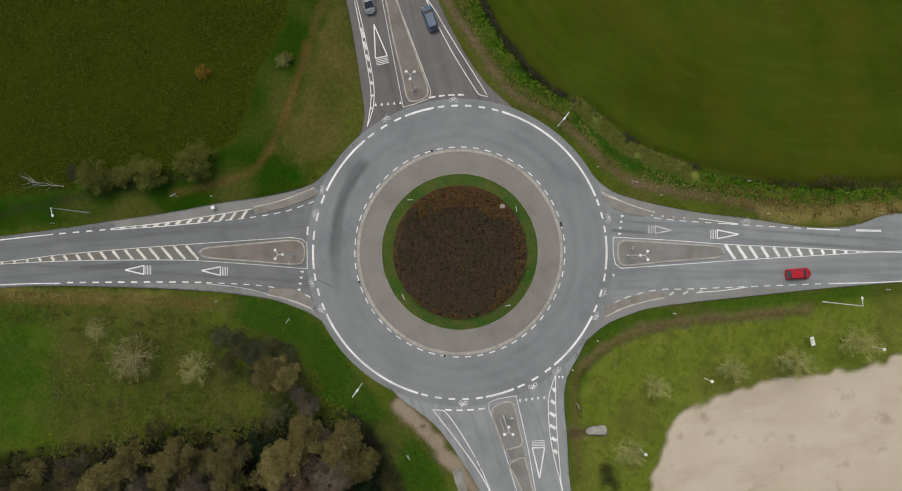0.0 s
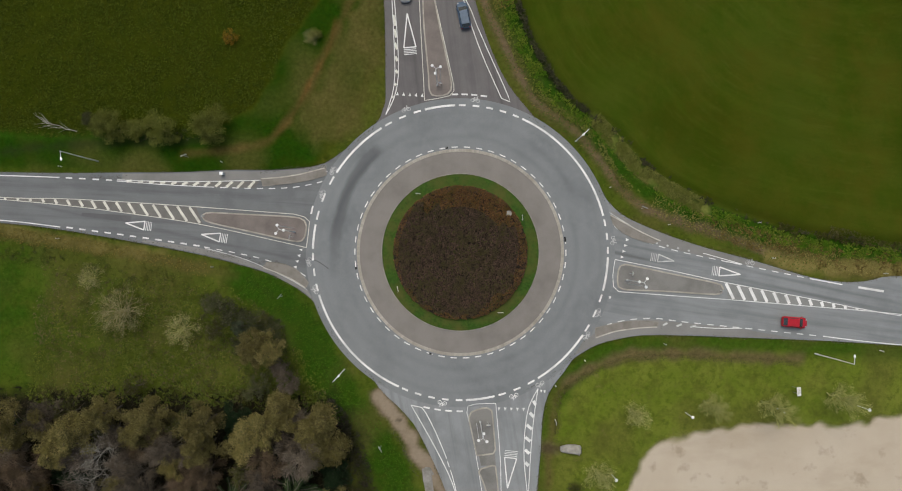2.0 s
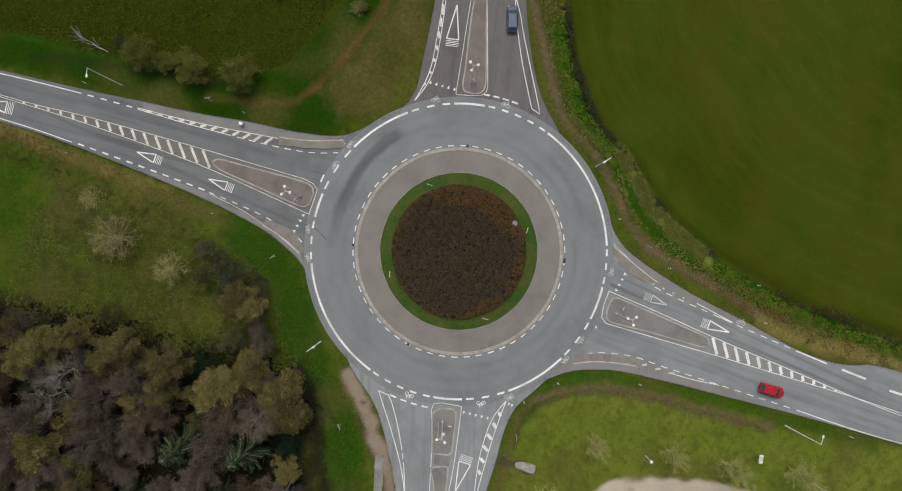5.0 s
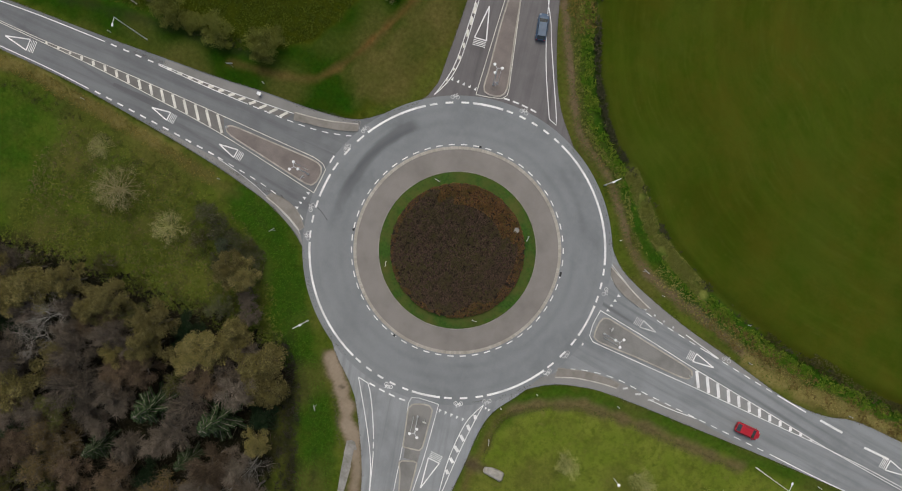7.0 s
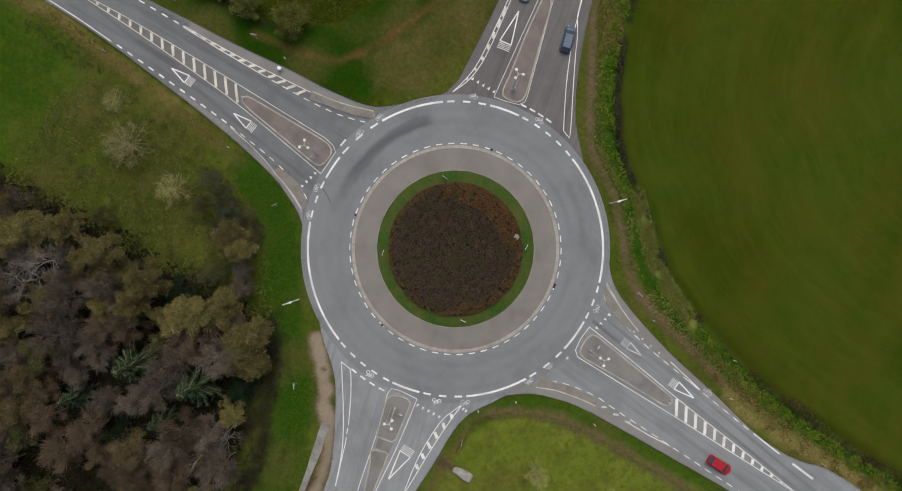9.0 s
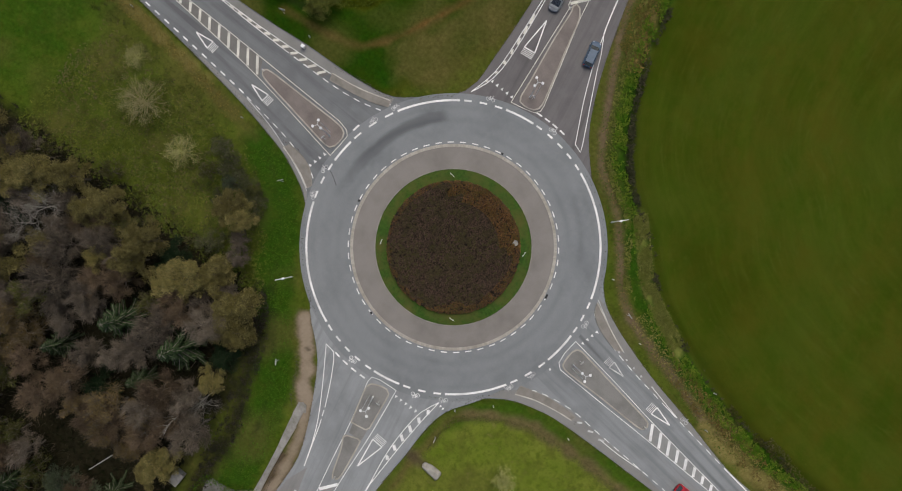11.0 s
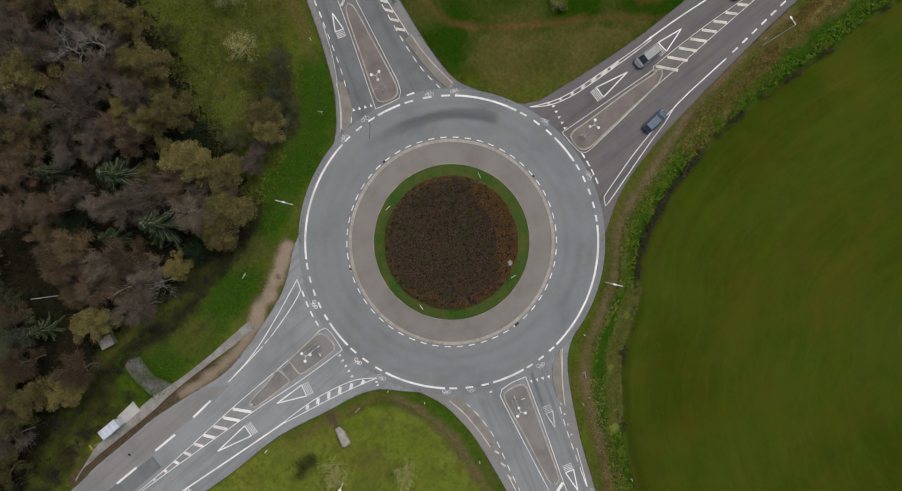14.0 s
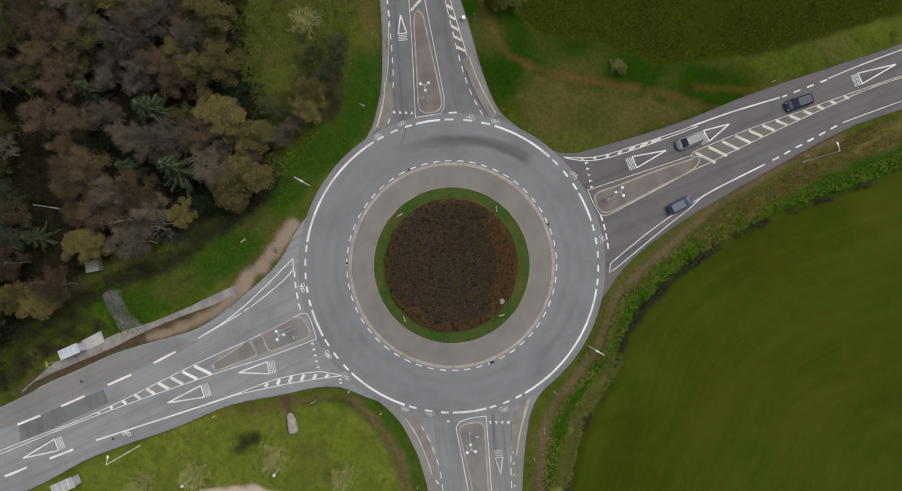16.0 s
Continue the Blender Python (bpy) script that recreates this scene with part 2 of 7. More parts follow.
M_GRIT = foliage("gutter_dirt", (0.045, 0.041, 0.034), (0.105, 0.095, 0.080), (0.065, 0.058, 0.046), 0.2)
M_MEDIAN = surface("median_surface", (0.138, 0.132, 0.124), (0.176, 0.168, 0.158), (0.116, 0.110, 0.102), 0.3, 6.0, 0.92, 0.01)
# Lighter copy kept in step with the brightened east and south asphalt
M_MEDIAN_PALE = surface("pale_median_surface", (0.200, 0.203, 0.197), (0.248, 0.251, 0.243), (0.168, 0.170, 0.164), 0.3, 6.0, 0.92, 0.01)
# Leaf colour taken near black so that gaps between crowns look shaded
M_FLOOR = foliage("shaded_floor_growth", (0.007, 0.008, 0.004), (0.030, 0.029, 0.016), (0.014, 0.016, 0.007), 0.2)
M_BRAMBLE = foliage("bramble_leaves", (0.036, 0.054, 0.010), (0.135, 0.140, 0.036), (0.082, 0.084, 0.018), 0.25)
M_RUST_LEAF = foliage("orange_leaves", (0.12, 0.060, 0.008), (0.33, 0.19, 0.030), (0.20, 0.11, 0.016), 0.2)
M_VERGE = foliage("verge_grass_blades", (0.020, 0.062, 0.004), (0.075, 0.135, 0.014), (0.060, 0.092, 0.010), 0.2)
M_HERB = foliage("pale_herbs", (0.050, 0.090, 0.014), (0.150, 0.185, 0.046), (0.092, 0.120, 0.024), 0.2)
M_DUSK = foliage("dark_brush", (0.014, 0.013, 0.010), (0.075, 0.064, 0.056), (0.036, 0.034, 0.022), 0.2)
M_RUSTWEED = foliage("rusty_weed", (0.064, 0.050, 0.016), (0.220, 0.150, 0.052), (0.110, 0.095, 0.024), 0.2)
M_SAPLING = foliage("sapling_twigs", (0.030, 0.025, 0.018), (0.135, 0.108, 0.080), (0.070, 0.060, 0.036), 0.2)
M_TAN_LEAF = foliage("tan_beech_leaves", (0.058, 0.044, 0.018), (0.235, 0.172, 0.078), (0.128, 0.096, 0.040), 0.25)
M_SALLOW = foliage("sallow_leaves", (0.026, 0.036, 0.020), (0.135, 0.160, 0.100), (0.066, 0.082, 0.046), 0.25)
M_DUSKWEED = foliage("dark_olive_weeds", (0.024, 0.028, 0.008), (0.105, 0.100, 0.030), (0.052, 0.056, 0.014), 0.2)
M_STRAWDARK = foliage("golden_dry_grass", (0.070, 0.058, 0.014), (0.190, 0.150, 0.044), (0.105, 0.096, 0.022), 0.2)
M_HEATH = foliage("dark_ditch_plants", (0.020, 0.022, 0.012), (0.072, 0.070, 0.038), (0.036, 0.038, 0.018), 0.2)
M_BROWNHEATH = foliage("brown_path_growth", (0.060, 0.055, 0.022), (0.13, 0.112, 0.052), (0.070, 0.080, 0.020), 0.2)


# ---- geometry helpers ----
def part(name, bm, material, parent=None, label=""):
    me = bpy.data.meshes.new(name)
    bm.to_mesh(me)
    bm.free()
    me.materials.append(material)
    ob = new(name, me)
    ob.parent = parent
    if label:
        ob["label"] = label
    return ob


def from_lists(name, verts, faces, material, parent=None, smooth=False):
    me = bpy.data.meshes.new(name)
    me.from_pydata(verts, [], faces)
    me.materials.append(material)
    if smooth:
        me.polygons.foreach_set("use_smooth", [True] * len(me.polygons))
    me.update()
    ob = new(name, me)
    ob.parent = parent
    return ob


def spline(pts, step=1.0, closed=False):
    """Evenly stepped Catmull-Rom curve through plan points."""
    p = [Vector(q).to_2d() for q in pts]
    n, out = len(p), []
    for i in range(n if closed else n - 1):
        if closed:
            a, b, c, d = p[i - 1], p[i], p[(i + 1) % n], p[(i + 2) % n]
        else:
            a, b, c, d = p[max(i - 1, 0)], p[i], p[i + 1], p[min(i + 2, n - 1)]
        k = max(1, int((c - b).length / step))
        for j in range(k):
            t = j / k
            out.append(0.5 * (2 * b + (c - a) * t + (2 * a - 5 * b + 4 * c - d) * t * t + (3 * b - a - 3 * c + d) * t ** 3))
    if not closed:
        out.append(p[-1])
    return out


def slab(name, pts, z0, z1, material, parent=None):
    """A flat plate with the outline pts, from z0 up to z1."""
    bm = bmesh.new()
    top = [bm.verts.new((q[0], q[1], z1)) for q in pts]
    low = [bm.verts.new((q[0], q[1], z0)) for q in pts]
    f = bm.faces.new(top)
    f.normal_update()
    up = f.normal.z > 0
    if not up:
        f.normal_flip()
    n = len(pts)
    for i in range(n):
        q = (top[i], low[i], low[(i + 1) % n], top[(i + 1) % n])
        bm.faces.new(q if up else q[::-1])
    bmesh.ops.triangulate(bm, faces=[f])
    return part(name, bm, material, parent)


def strip_mesh(pts, width, z, thick=0.004):
    """Vertices and faces of a painted or laid band along pts."""
    p = [Vector(q).to_2d() for q in pts]
    vs, fs = [], []
    for i, q in enumerate(p):
        d = (p[min(i + 1, len(p) - 1)] - p[max(i - 1, 0)]).normalized()
        nrm = Vector((-d.y, d.x)) * width / 2
        for s, h in ((1, 0), (1, thick), (-1, thick), (-1, 0)):
            vs.append((q.x + s * nrm.x, q.y + s * nrm.y, z + h))
    for i in range(len(p) - 1):
        a, b = 4 * i, 4 * i + 4
        for k in range(3):
            fs.append((a + k, b + k, b + k + 1, a + k + 1))
    fs += [(0, 1, 2, 3), (len(vs) - 1, len(vs) - 2, len(vs) - 3, len(vs) - 4)]
    return vs, fs


def band(name, pts, width, z, material, parent=None, thick=0.004):
    return from_lists(name, *strip_mesh(pts, width, z, thick), material, parent)


def along(pts):
    """Length table and a lookup of plan points along a polyline."""
    p = [Vector(q).to_2d() for q in pts]
    s = [0.0]
    for a, b in zip(p, p[1:]):
        s.append(s[-1] + (b - a).length)

    def at(d):
        for i in range(len(p) - 1):
            if d <= s[i + 1] or i == len(p) - 2:
                return p[i].lerp(p[i + 1], (d - s[i]) / max(s[i + 1] - s[i], 1e-6))
    return s[-1], at


def dashes(name, pts, on, off, width, z, material, parent, first=0.0, last=None):
    total, at = along(pts)
    d, end = first, total if last is None else last
    while d < end - 0.2:
        e = min(d + on, end)
        band(name, [at(d), at((d + e) / 2), at(e)], width, z, material, parent)
        d += on + off


def arc(r, a0, a1, step=3.0):
    n = max(2, int(abs(a1 - a0) / step) + 1)
    return [(r * math.cos(radians(a0 + (a1 - a0) * i / n)), r * math.sin(radians(a0 + (a1 - a0) * i / n))) for i in range(n + 1)]


def cyl(bm, a, b, r0, r1, sides=8):
    """A tapered rod from a to b added to bm."""
    a, b = Vector(a), Vector(b)
    q = (b - a).to_track_quat("Z", "Y")
    rings = []
    for c, r in ((a, r0), (b, r1)):
        rings.append([bm.verts.new(c + q @ Vector((r * math.cos(2 * math.pi * i / sides), r * math.sin(2 * math.pi * i / sides), 0))) for i in range(sides)])
    for i in range(sides):
        j = (i + 1) % sides
        bm.faces.new((rings[0][i], rings[0][j], rings[1][j], rings[1][i]))
    bm.faces.new(rings[0][::-1])
    bm.faces.new(rings[1])


def box(bm, sx, sy, sz, m=None, bevel=0.0):
    made = bmesh.ops.create_cube(bm, size=1.0, matrix=(m or Matrix()) @ Matrix.Diagonal((sx, sy, sz, 1)))
    if bevel:
        es = list({e for v in made["verts"] for e in v.link_edges})
        bmesh.ops.bevel(bm, geom=es, offset=bevel, segments=2, affect="EDGES", profile=0.5)


def inside(x, y, poly):
    """Even-odd test, also for arrays."""
    r = np.zeros(np.shape(x), bool)
    n = len(poly)
    for i in range(n):
        (x0, y0), (x1, y1) = poly[i], poly[(i + 1) % n]
        if y0 == y1:
            continue
        r ^= ((y0 > y) != (y1 > y)) & (x < (x1 - x0) * (y - y0) / (y1 - y0) + x0)
    return r


def far_from(x, y, line, closed=False):
    """Distance of points to a polyline."""
    d = np.full(np.shape(x), 1e9)
    pts = list(line) + ([line[0]] if closed else [])
    for (x0, y0), (x1, y1) in zip(pts, pts[1:]):
        dx, dy = x1 - x0, y1 - y0
        t = np.clip(((x - x0) * dx + (y - y0) * dy) / max(dx * dx + dy * dy, 1e-9), 0, 1)
        d = np.minimum(d, np.hypot(x - x0 - t * dx, y - y0 - t * dy))
    return d


def pts2(seq):
    return [(q[0], q[1]) for q in seq]


# ---- plan of the place ----
HEDGE = pts2(spline([(-16, 125), (-8.5, 84), (-5.5, 72), (-2.5, 58), (0.9, 47.0), (3.3, 42.0), (5.9, 37.2), (8.7, 33.3), (11.7, 29.8), (14.7, 27.4), (18.0, 25.6), (22.3, 23.6), (25.2, 21.2), (28.6, 18.6), (32.3, 16.8),
                     (36.0, 15.3), (39.8, 14.1), (44.5, 13.2), (49.3, 12.4), (60.7, 11.6), (90, 12.8), (140, 15)], 2.0))
FIELD = HEDGE + [(400, 20), (400, 400), (-40, 400)]
WOODS = [(-13, -31), (-18, -27.5), (-28, -27), (-37, -29), (-51, -30), (-65, -33), (-90, -36), (-150, -45), (-150, -150), (20, -150), (14, -84),
         (7, -76), (0, -69), (-4, -63), (-8, -56), (-9, -46), (-12, -38)]
SAND = pts2(spline([(110, -10), (80, -14.5), (72.72, -16.39), (66.28, -18.52), (56.83, -20.01), (49.27, -21.30), (40.78, -24.38), (35.13, -27.70), (33.45, -32.86), (31.87, -38.75), (32.5, -47), (40, -56), (60, -66), (110, -70)], 1.5, True))
LAWN = [(19, -18), (25, -12), (38, -8.5), (60, -6), (140, 0), (140, -120), (42, -120), (28, -72), (24, -60), (21, -48), (18.3, -38), (17.5, -26)]
MEADOW_NW = [(-29, 60), (-28.5, 45), (-28.9, 37.6), (-33.5, 28.9), (-35.3, 22.2), (-37.1, 17.9), (-44.6, 12.6), (-70, 8), (-140, 2), (-140, 140), (-60, 140), (-33, 80)]
PATH_NW = pts2(spline([(-20.2, 47), (-23.6, 39.5), (-26.8, 29.9), (-28.6, 23.2), (-32.3, 15.6), (-36, 12.2), (-47.4, 9.2)], 2.0))
MOWN_SW = [(-90, -9.5), (-69, -10), (-66.5, -20), (-67, -32), (-90, -35)]
VERGE_SW = pts2(spline([(-34, -9.6), (-27, -13.2), (-21.6, -19), (-16.5, -25.5), (-11.2, -31), (-6.6, -36.5), (-3.6, -42), (-1.1, -48.3), (0.6, -53)], 2.0))
PATH_SE = pts2(spline([(19.5, -38), (18.94, -28.31), (19.67, -23.62), (21.91, -18.91), (24.73, -15.60), (30.38, -12.54), (39.83, -10.85), (55.91, -8.35), (75, -6.5)], 2.0))
SWALE_SE = pts2(spline([(19.88, -34.99), (19.20, -30.64), (19.18, -26.25), (19.12, -20.33), (22.11, -16.97), (25.79, -14.52), (30.21, -12.37), (37.88, -11.04), (44.62, -10.29), (51.38, -9.64), (57.46, -8.95)], 1.5))
RUST_PATH = pts2(spline([(-25.98, 34.78), (-26.18, 32.21), (-26.90, 28.56), (-28.24, 25.06), (-30.03, 19.72), (-31.29, 16.73), (-33.17, 14.38)], 1.5))
DITCH_NW = [(-76.53, 5.08), (-68.07, 7.45), (-56.31, 9.79), (-47.94, 11.27), (-41.29, 12.66)]
DIRT_NE = pts2(spline([(-13.4, 66), (-8.6, 53.5), (-4.1, 44.3), (0.0, 37.9), (5.5, 30.1), (8.6, 26.4), (12.2, 24.5), (14.6, 23.2), (18.0, 20.5), (20.9, 17.8), (23.6, 15.1), (26.4, 12.9), (29.4, 11.5), (32.0, 10.7), (36.2, 9.8), (42.9, 8.9), (49.6, 7.8)], 2.0))
TUFT_NE = pts2(spline([(-7.0, 54), (-2.0, 45.6), (1.6, 37.9), (4.1, 33.9), (6.8, 30.1), (10.0, 27.0), (13.3, 25.2), (16.7, 23.8), (19.4, 21.5), (22.4, 17.8), (24.9, 15.1), (28.0, 13.6)], 2.0))
BANK_NE = pts2(spline([(18.6, 24.9), (21.5, 22.6), (24.1, 20.2), (27.3, 17.7), (30.8, 16.0), (34.5, 14.7), (38.5, 13.2)], 1.5))
DIRT_S = pts2(spline([(-9.60, -25.29), (-6.75, -28.07), (-4.37, -30.85), (-1.05, -34.09), (0.86, -36.87)], 1.5))

DIRT_BAY = pts2(spline([(1.5, -36.6), (3.4, -40.6), (4.7, -44.2), (5.5, -47.8), (5.9, -50.4)], 1.5))
GUTTER_BAY = pts2(spline([(3.2, -44.5), (4.7, -48.8), (6.0, -53.4), (7.2, -57.6), (8.9, -63.2), (10.9, -69.4), (12.2, -72.8)], 1.5))

PAD_DARK = [(-2.0, -57.75), (-2.6, -56.9), (-2.93, -55.56), (-2.4, -54.7), (-1.47, -54.56), (0.1, -54.2), (1.45, -53.69), (2.8, -52.4), (3.75, -51.5), (4.3, -53.3), (4.45, -55.1), (3.5, -55.88), (2.1, -56.5), (0.64, -57.15)]

# ---- ground: one sheet out to the horizon ----
fine = np.arange(-92, 92.01, 0.48)
far = np.array([96, 104, 120, 150, 200, 300, 500, 900, 1600, 2600.0])
axis = np.concatenate((-far[::-1], fine, far))
gx, gy = np.meshgrid(axis, axis)
gx, gy = gx.ravel(), gy.ravel()
wob = np.array([noise.noise((x * 0.45, y * 0.45, 3.0)) for x, y in zip(gx, gy)])
wob2 = np.array([noise.noise((x * 0.12, y * 0.12, 9.0)) for x, y in zip(gx, gy)])


def soft_in(poly, width=1.0, rag=0.8):
    d = far_from(gx, gy, poly, True) * np.where(inside(gx, gy, poly), 1, -1)
    return np.clip(0.5 + (d + rag * wob) / width, 0, 1)


def soft_line(line, half, width=0.8, rag=0.6):
    return np.clip((half - far_from(gx, gy, line) + rag * wob) / width + 0.5, 0, 1)


d_hedge = far_from(gx, gy, HEDGE)
d_sand = far_from(gx, gy, SAND, True)
zones = {
    "zone_field": soft_in(FIELD, 0.8, 0.3),
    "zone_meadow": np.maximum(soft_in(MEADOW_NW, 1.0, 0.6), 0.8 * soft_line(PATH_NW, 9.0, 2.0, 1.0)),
    "zone_lawn": soft_in(LAWN, 1.2, 0.4),
    "zone_mown": np.maximum.reduce([
        # South-west block weakened to 0.72: haze imitated through the grass mix
        0.9 * soft_line(VERGE_SW, 3.3, 1.8, 1.2), 0.72 * soft_in(MOWN_SW, 11.0, 6.0),
        0.62 * soft_line(PATH_NW, 7.0, 2.0, 1.0) * (1 - soft_in(MEADOW_NW, 1.0, 0.6)),
        np.clip((5.2 - d_hedge) / 1.0 + wob, 0, 1) * (1 - soft_in(FIELD, 0.6, 0.3)),
        soft_line([(-80, 5.5), (-60, 8), (-40, 11), (-28, 13)], 2.5, 2.0, 0.8), 0.45 * soft_in([(-6, -58), (-5, -50), (1, -46), (4.5, -53), (6.5, -60), (4, -61), (-3, -62)], 3.0, 1.5),
        0.75 * soft_in(PATH_SE + [(75, -4), (60, -5), (38, -8), (25, -11), (19, -17), (17.5, -25), (18.3, -38)], 1.5, 0.8),
        np.clip((14.0 - np.hypot(gx, gy)) / 0.3, 0, 1)]),
    # Where the mown strip takes its dimmed colour
    "zone_mown_dim": np.maximum(soft_line(PATH_NW, 7.0, 2.5, 1.0), soft_line([(-92, 4.5), (-80, 5.5), (-60, 8), (-40, 11), (-30, 15)], 4.0, 3.0, 1.0)) * (1 - soft_in(MEADOW_NW, 1.0, 0.6)),
    "zone_brown": np.maximum.reduce([
        (0.8 + 0.5 * wob2) * soft_in([(-19, 17), (-26, 13.5), (-31, 17), (-27, 24), (-24.5, 33), (-21, 44), (-18.5, 40), (-17, 30)], 2.5, 1.5),
        np.clip((-33 - gx) / 10, 0, 1) * soft_line([(-90, -10), (-75, -8.2), (-60, -8.2), (-45, -8.6), (-36, -9.2)], 1.0, 1.4, 1.2),
        soft_line([(52.15, 9.23), (61.64, 6.76), (72.85, 7.53), (95, 9)], 1.6, 1.5, 1.0),
        0.9 * soft_line(DIRT_NE, 0.8, 1.0, 0.7), 0.55 * soft_line(DIRT_NE[:24], 2.0, 1.8, 1.0), 0.5 * soft_line([(-45, -22), (-38, -22.5), (-31, -24.5)], 2.6, 4.0, 2.5),
        0.95 * soft_line([(0.5, 43), (-4, 52), (-8, 60), (-11, 68), (-13, 80)], 1.8, 1.5, 1.2),
        0.55 * np.clip(wob2 * 2.2 + 0.05, 0, 1) * np.clip((d_hedge - 5) / 2, 0, 1) * (1 - soft_in(MEADOW_NW, 1.0, 0.6))]) * (1 - soft_in(LAWN, 1.0, 0.4)) * (1 - soft_in(FIELD, 1, 0.3)) + 0.9 * soft_line(SWALE_SE, 0.70, 1.1, 0.8) + 0.35 * np.clip(wob2 * 3 - 0.2, 0, 1) * soft_in(LAWN, 1.0, 0.4),
    "zone_straw": np.maximum.reduce([
        0.8 * soft_line([(-10.34, 67.09), (-10.90, 68.71), (-13.00, 72.72), (-15.05, 80.66)], 0.6, 1.2, 0.8),
        1.0 * soft_line([(50.57, 6.54), (59.58, 6.70), (67.33, 7.63), (80.27, 8.96), (100, 9.5)], 1.1, 1.4, 1.1),
        0.6 * soft_line([(-82.65, -9.09), (-75.14, -7.22), (-67.41, -7.99), (-59.25, -8.04), (-52.12, -7.85), (-48.23, -7.50)], 0.8, 1.2, 0.9)]),
    "zone_bank": np.clip(0.85 + 0.6 * wob, 0, 1) * soft_line(BANK_NE, 0.9, 1.2, 0.6),
    "zone_rust": np.maximum(np.clip(0.55 + 0.5 * wob2, 0, 0.8) * soft_line(RUST_PATH, 0.30, 0.9, 0.45), np.maximum(0.30 * soft_line(PATH_NW, 0.6, 1.2, 0.5), 0.4 * soft_line([(-24.56, 43.84), (-22.65, 53.21)], 0.5, 0.9, 0.5))),
    "zone_dirt": np.maximum.reduce([
        0.42 * np.clip((0.7 - d_sand + 0.9 * wob) / 0.9, 0, 1),
        0.16 * soft_line(PATH_NW, 0.5, 0.9, 0.4), 0.34 * soft_line(SWALE_SE[8:], 0.9, 1.3, 0.8), np.clip(0.74 + 0.5 * wob2, 0.4, 0.95) * soft_line(DIRT_NE, 0.5, 0.8, 0.5),
        soft_line(DIRT_S, 1.4, 0.9, 1.1), 0.9 * soft_line(DIRT_BAY, 1.2, 0.8, 0.6), 0.55 * soft_line(GUTTER_BAY, 0.9, 0.5, 0.3), 0.85 * soft_line([(28.84, 11.34), (35.12, 10.38), (39.96, 9.86), (45.31, 8.41), (49.80, 7.56), (54.21, 7.23)], 0.5, 0.9, 0.7), 0.35 * soft_line([(17.72, -29.26), (20.55, -29.42)], 0.9, 0.9, 0.3)]),
    "zone_sand": np.maximum(soft_in(SAND, 0.7, 0.8), np.maximum(0.38 * soft_line(DIRT_S, 1.1, 0.8, 0.9), 0.3 * soft_line(DIRT_BAY, 0.7, 0.8, 0.7))),
    # Shade under and beside the wood painted near-black; other patches just dark ground
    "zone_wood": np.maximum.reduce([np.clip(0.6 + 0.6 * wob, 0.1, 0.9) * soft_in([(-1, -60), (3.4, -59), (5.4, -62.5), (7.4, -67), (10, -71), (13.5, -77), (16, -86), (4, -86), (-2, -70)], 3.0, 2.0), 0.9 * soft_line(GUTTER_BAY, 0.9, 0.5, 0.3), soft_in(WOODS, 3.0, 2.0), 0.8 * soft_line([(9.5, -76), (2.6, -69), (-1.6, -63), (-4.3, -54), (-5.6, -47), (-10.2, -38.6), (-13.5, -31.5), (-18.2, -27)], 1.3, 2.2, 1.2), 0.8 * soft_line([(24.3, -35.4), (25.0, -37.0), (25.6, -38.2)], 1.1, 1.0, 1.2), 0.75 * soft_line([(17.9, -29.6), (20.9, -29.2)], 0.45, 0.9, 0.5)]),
    "zone_ditch": np.maximum.reduce([np.clip((0.55 - np.abs(d_hedge - 0.2) + 0.3 * wob) / 0.6 + 0.3, 0, 1) * np.clip(np.minimum((19.5 - gx) / 4, (47 - gy) / 8) * (0.66 + 0.6 * wob), 0.03, 0.75),
                             0.75 * np.clip(wob2 * 1.5 + 0.55, 0.2, 1) * soft_line(VERGE_SW, 0.12, 0.8, 0.55), 0.9 * soft_line([(-5.98, -28.53), (-5.64, -28.54)], 0.12, 0.5, 0.2), 0.8 * soft_line([(-2.97, -43.16), (-2.71, -45.08)], 0.05, 0.5, 0.35), 0.7 * soft_line([(-1.79, -51.17), (-1.60, -51.89)], 0.05, 0.5, 0.3), 0.5 * soft_line(DITCH_NW, 0.7, 1.2, 0.9), 0.28 * soft_line([(-24.32, 41.88), (-28.31, 53.01), (-30.51, 62.95), (-32.89, 79.51)], 0.45, 0.8, 0.4)]),
}
# sowing lines follow the ditch round the field
zones["hedge_distance"] = d_hedge
zones["hedge_along"] = np.hypot(gx - 60, gy - 60) * 0.25 + np.degrees(np.arctan2(gy - 75, gx - 75)) * 0.9
r_c = np.hypot(gx, gy)
relief = 0.10 * wob2 + 0.05 * wob
relief -= 0.55 * np.exp(-((d_hedge - 0.2) / 0.9) ** 2)
relief = np.where(np.abs(gx) + np.abs(gy) > 190, 0, relief) - 0.14
island = r_c < 13.0
relief = np.where(island, 0.02, relief)
n_ax = len(axis)
i, j = np.meshgrid(np.arange(n_ax - 1), np.arange(n_ax - 1))
a = (j * n_ax + i).ravel()
quads = np.stack((a, a + 1, a + 1 + n_ax, a + n_ax), 1)
me = bpy.data.meshes.new("ground")
me.from_pydata(np.stack((gx, gy, relief), 1).tolist(), [], quads.tolist())
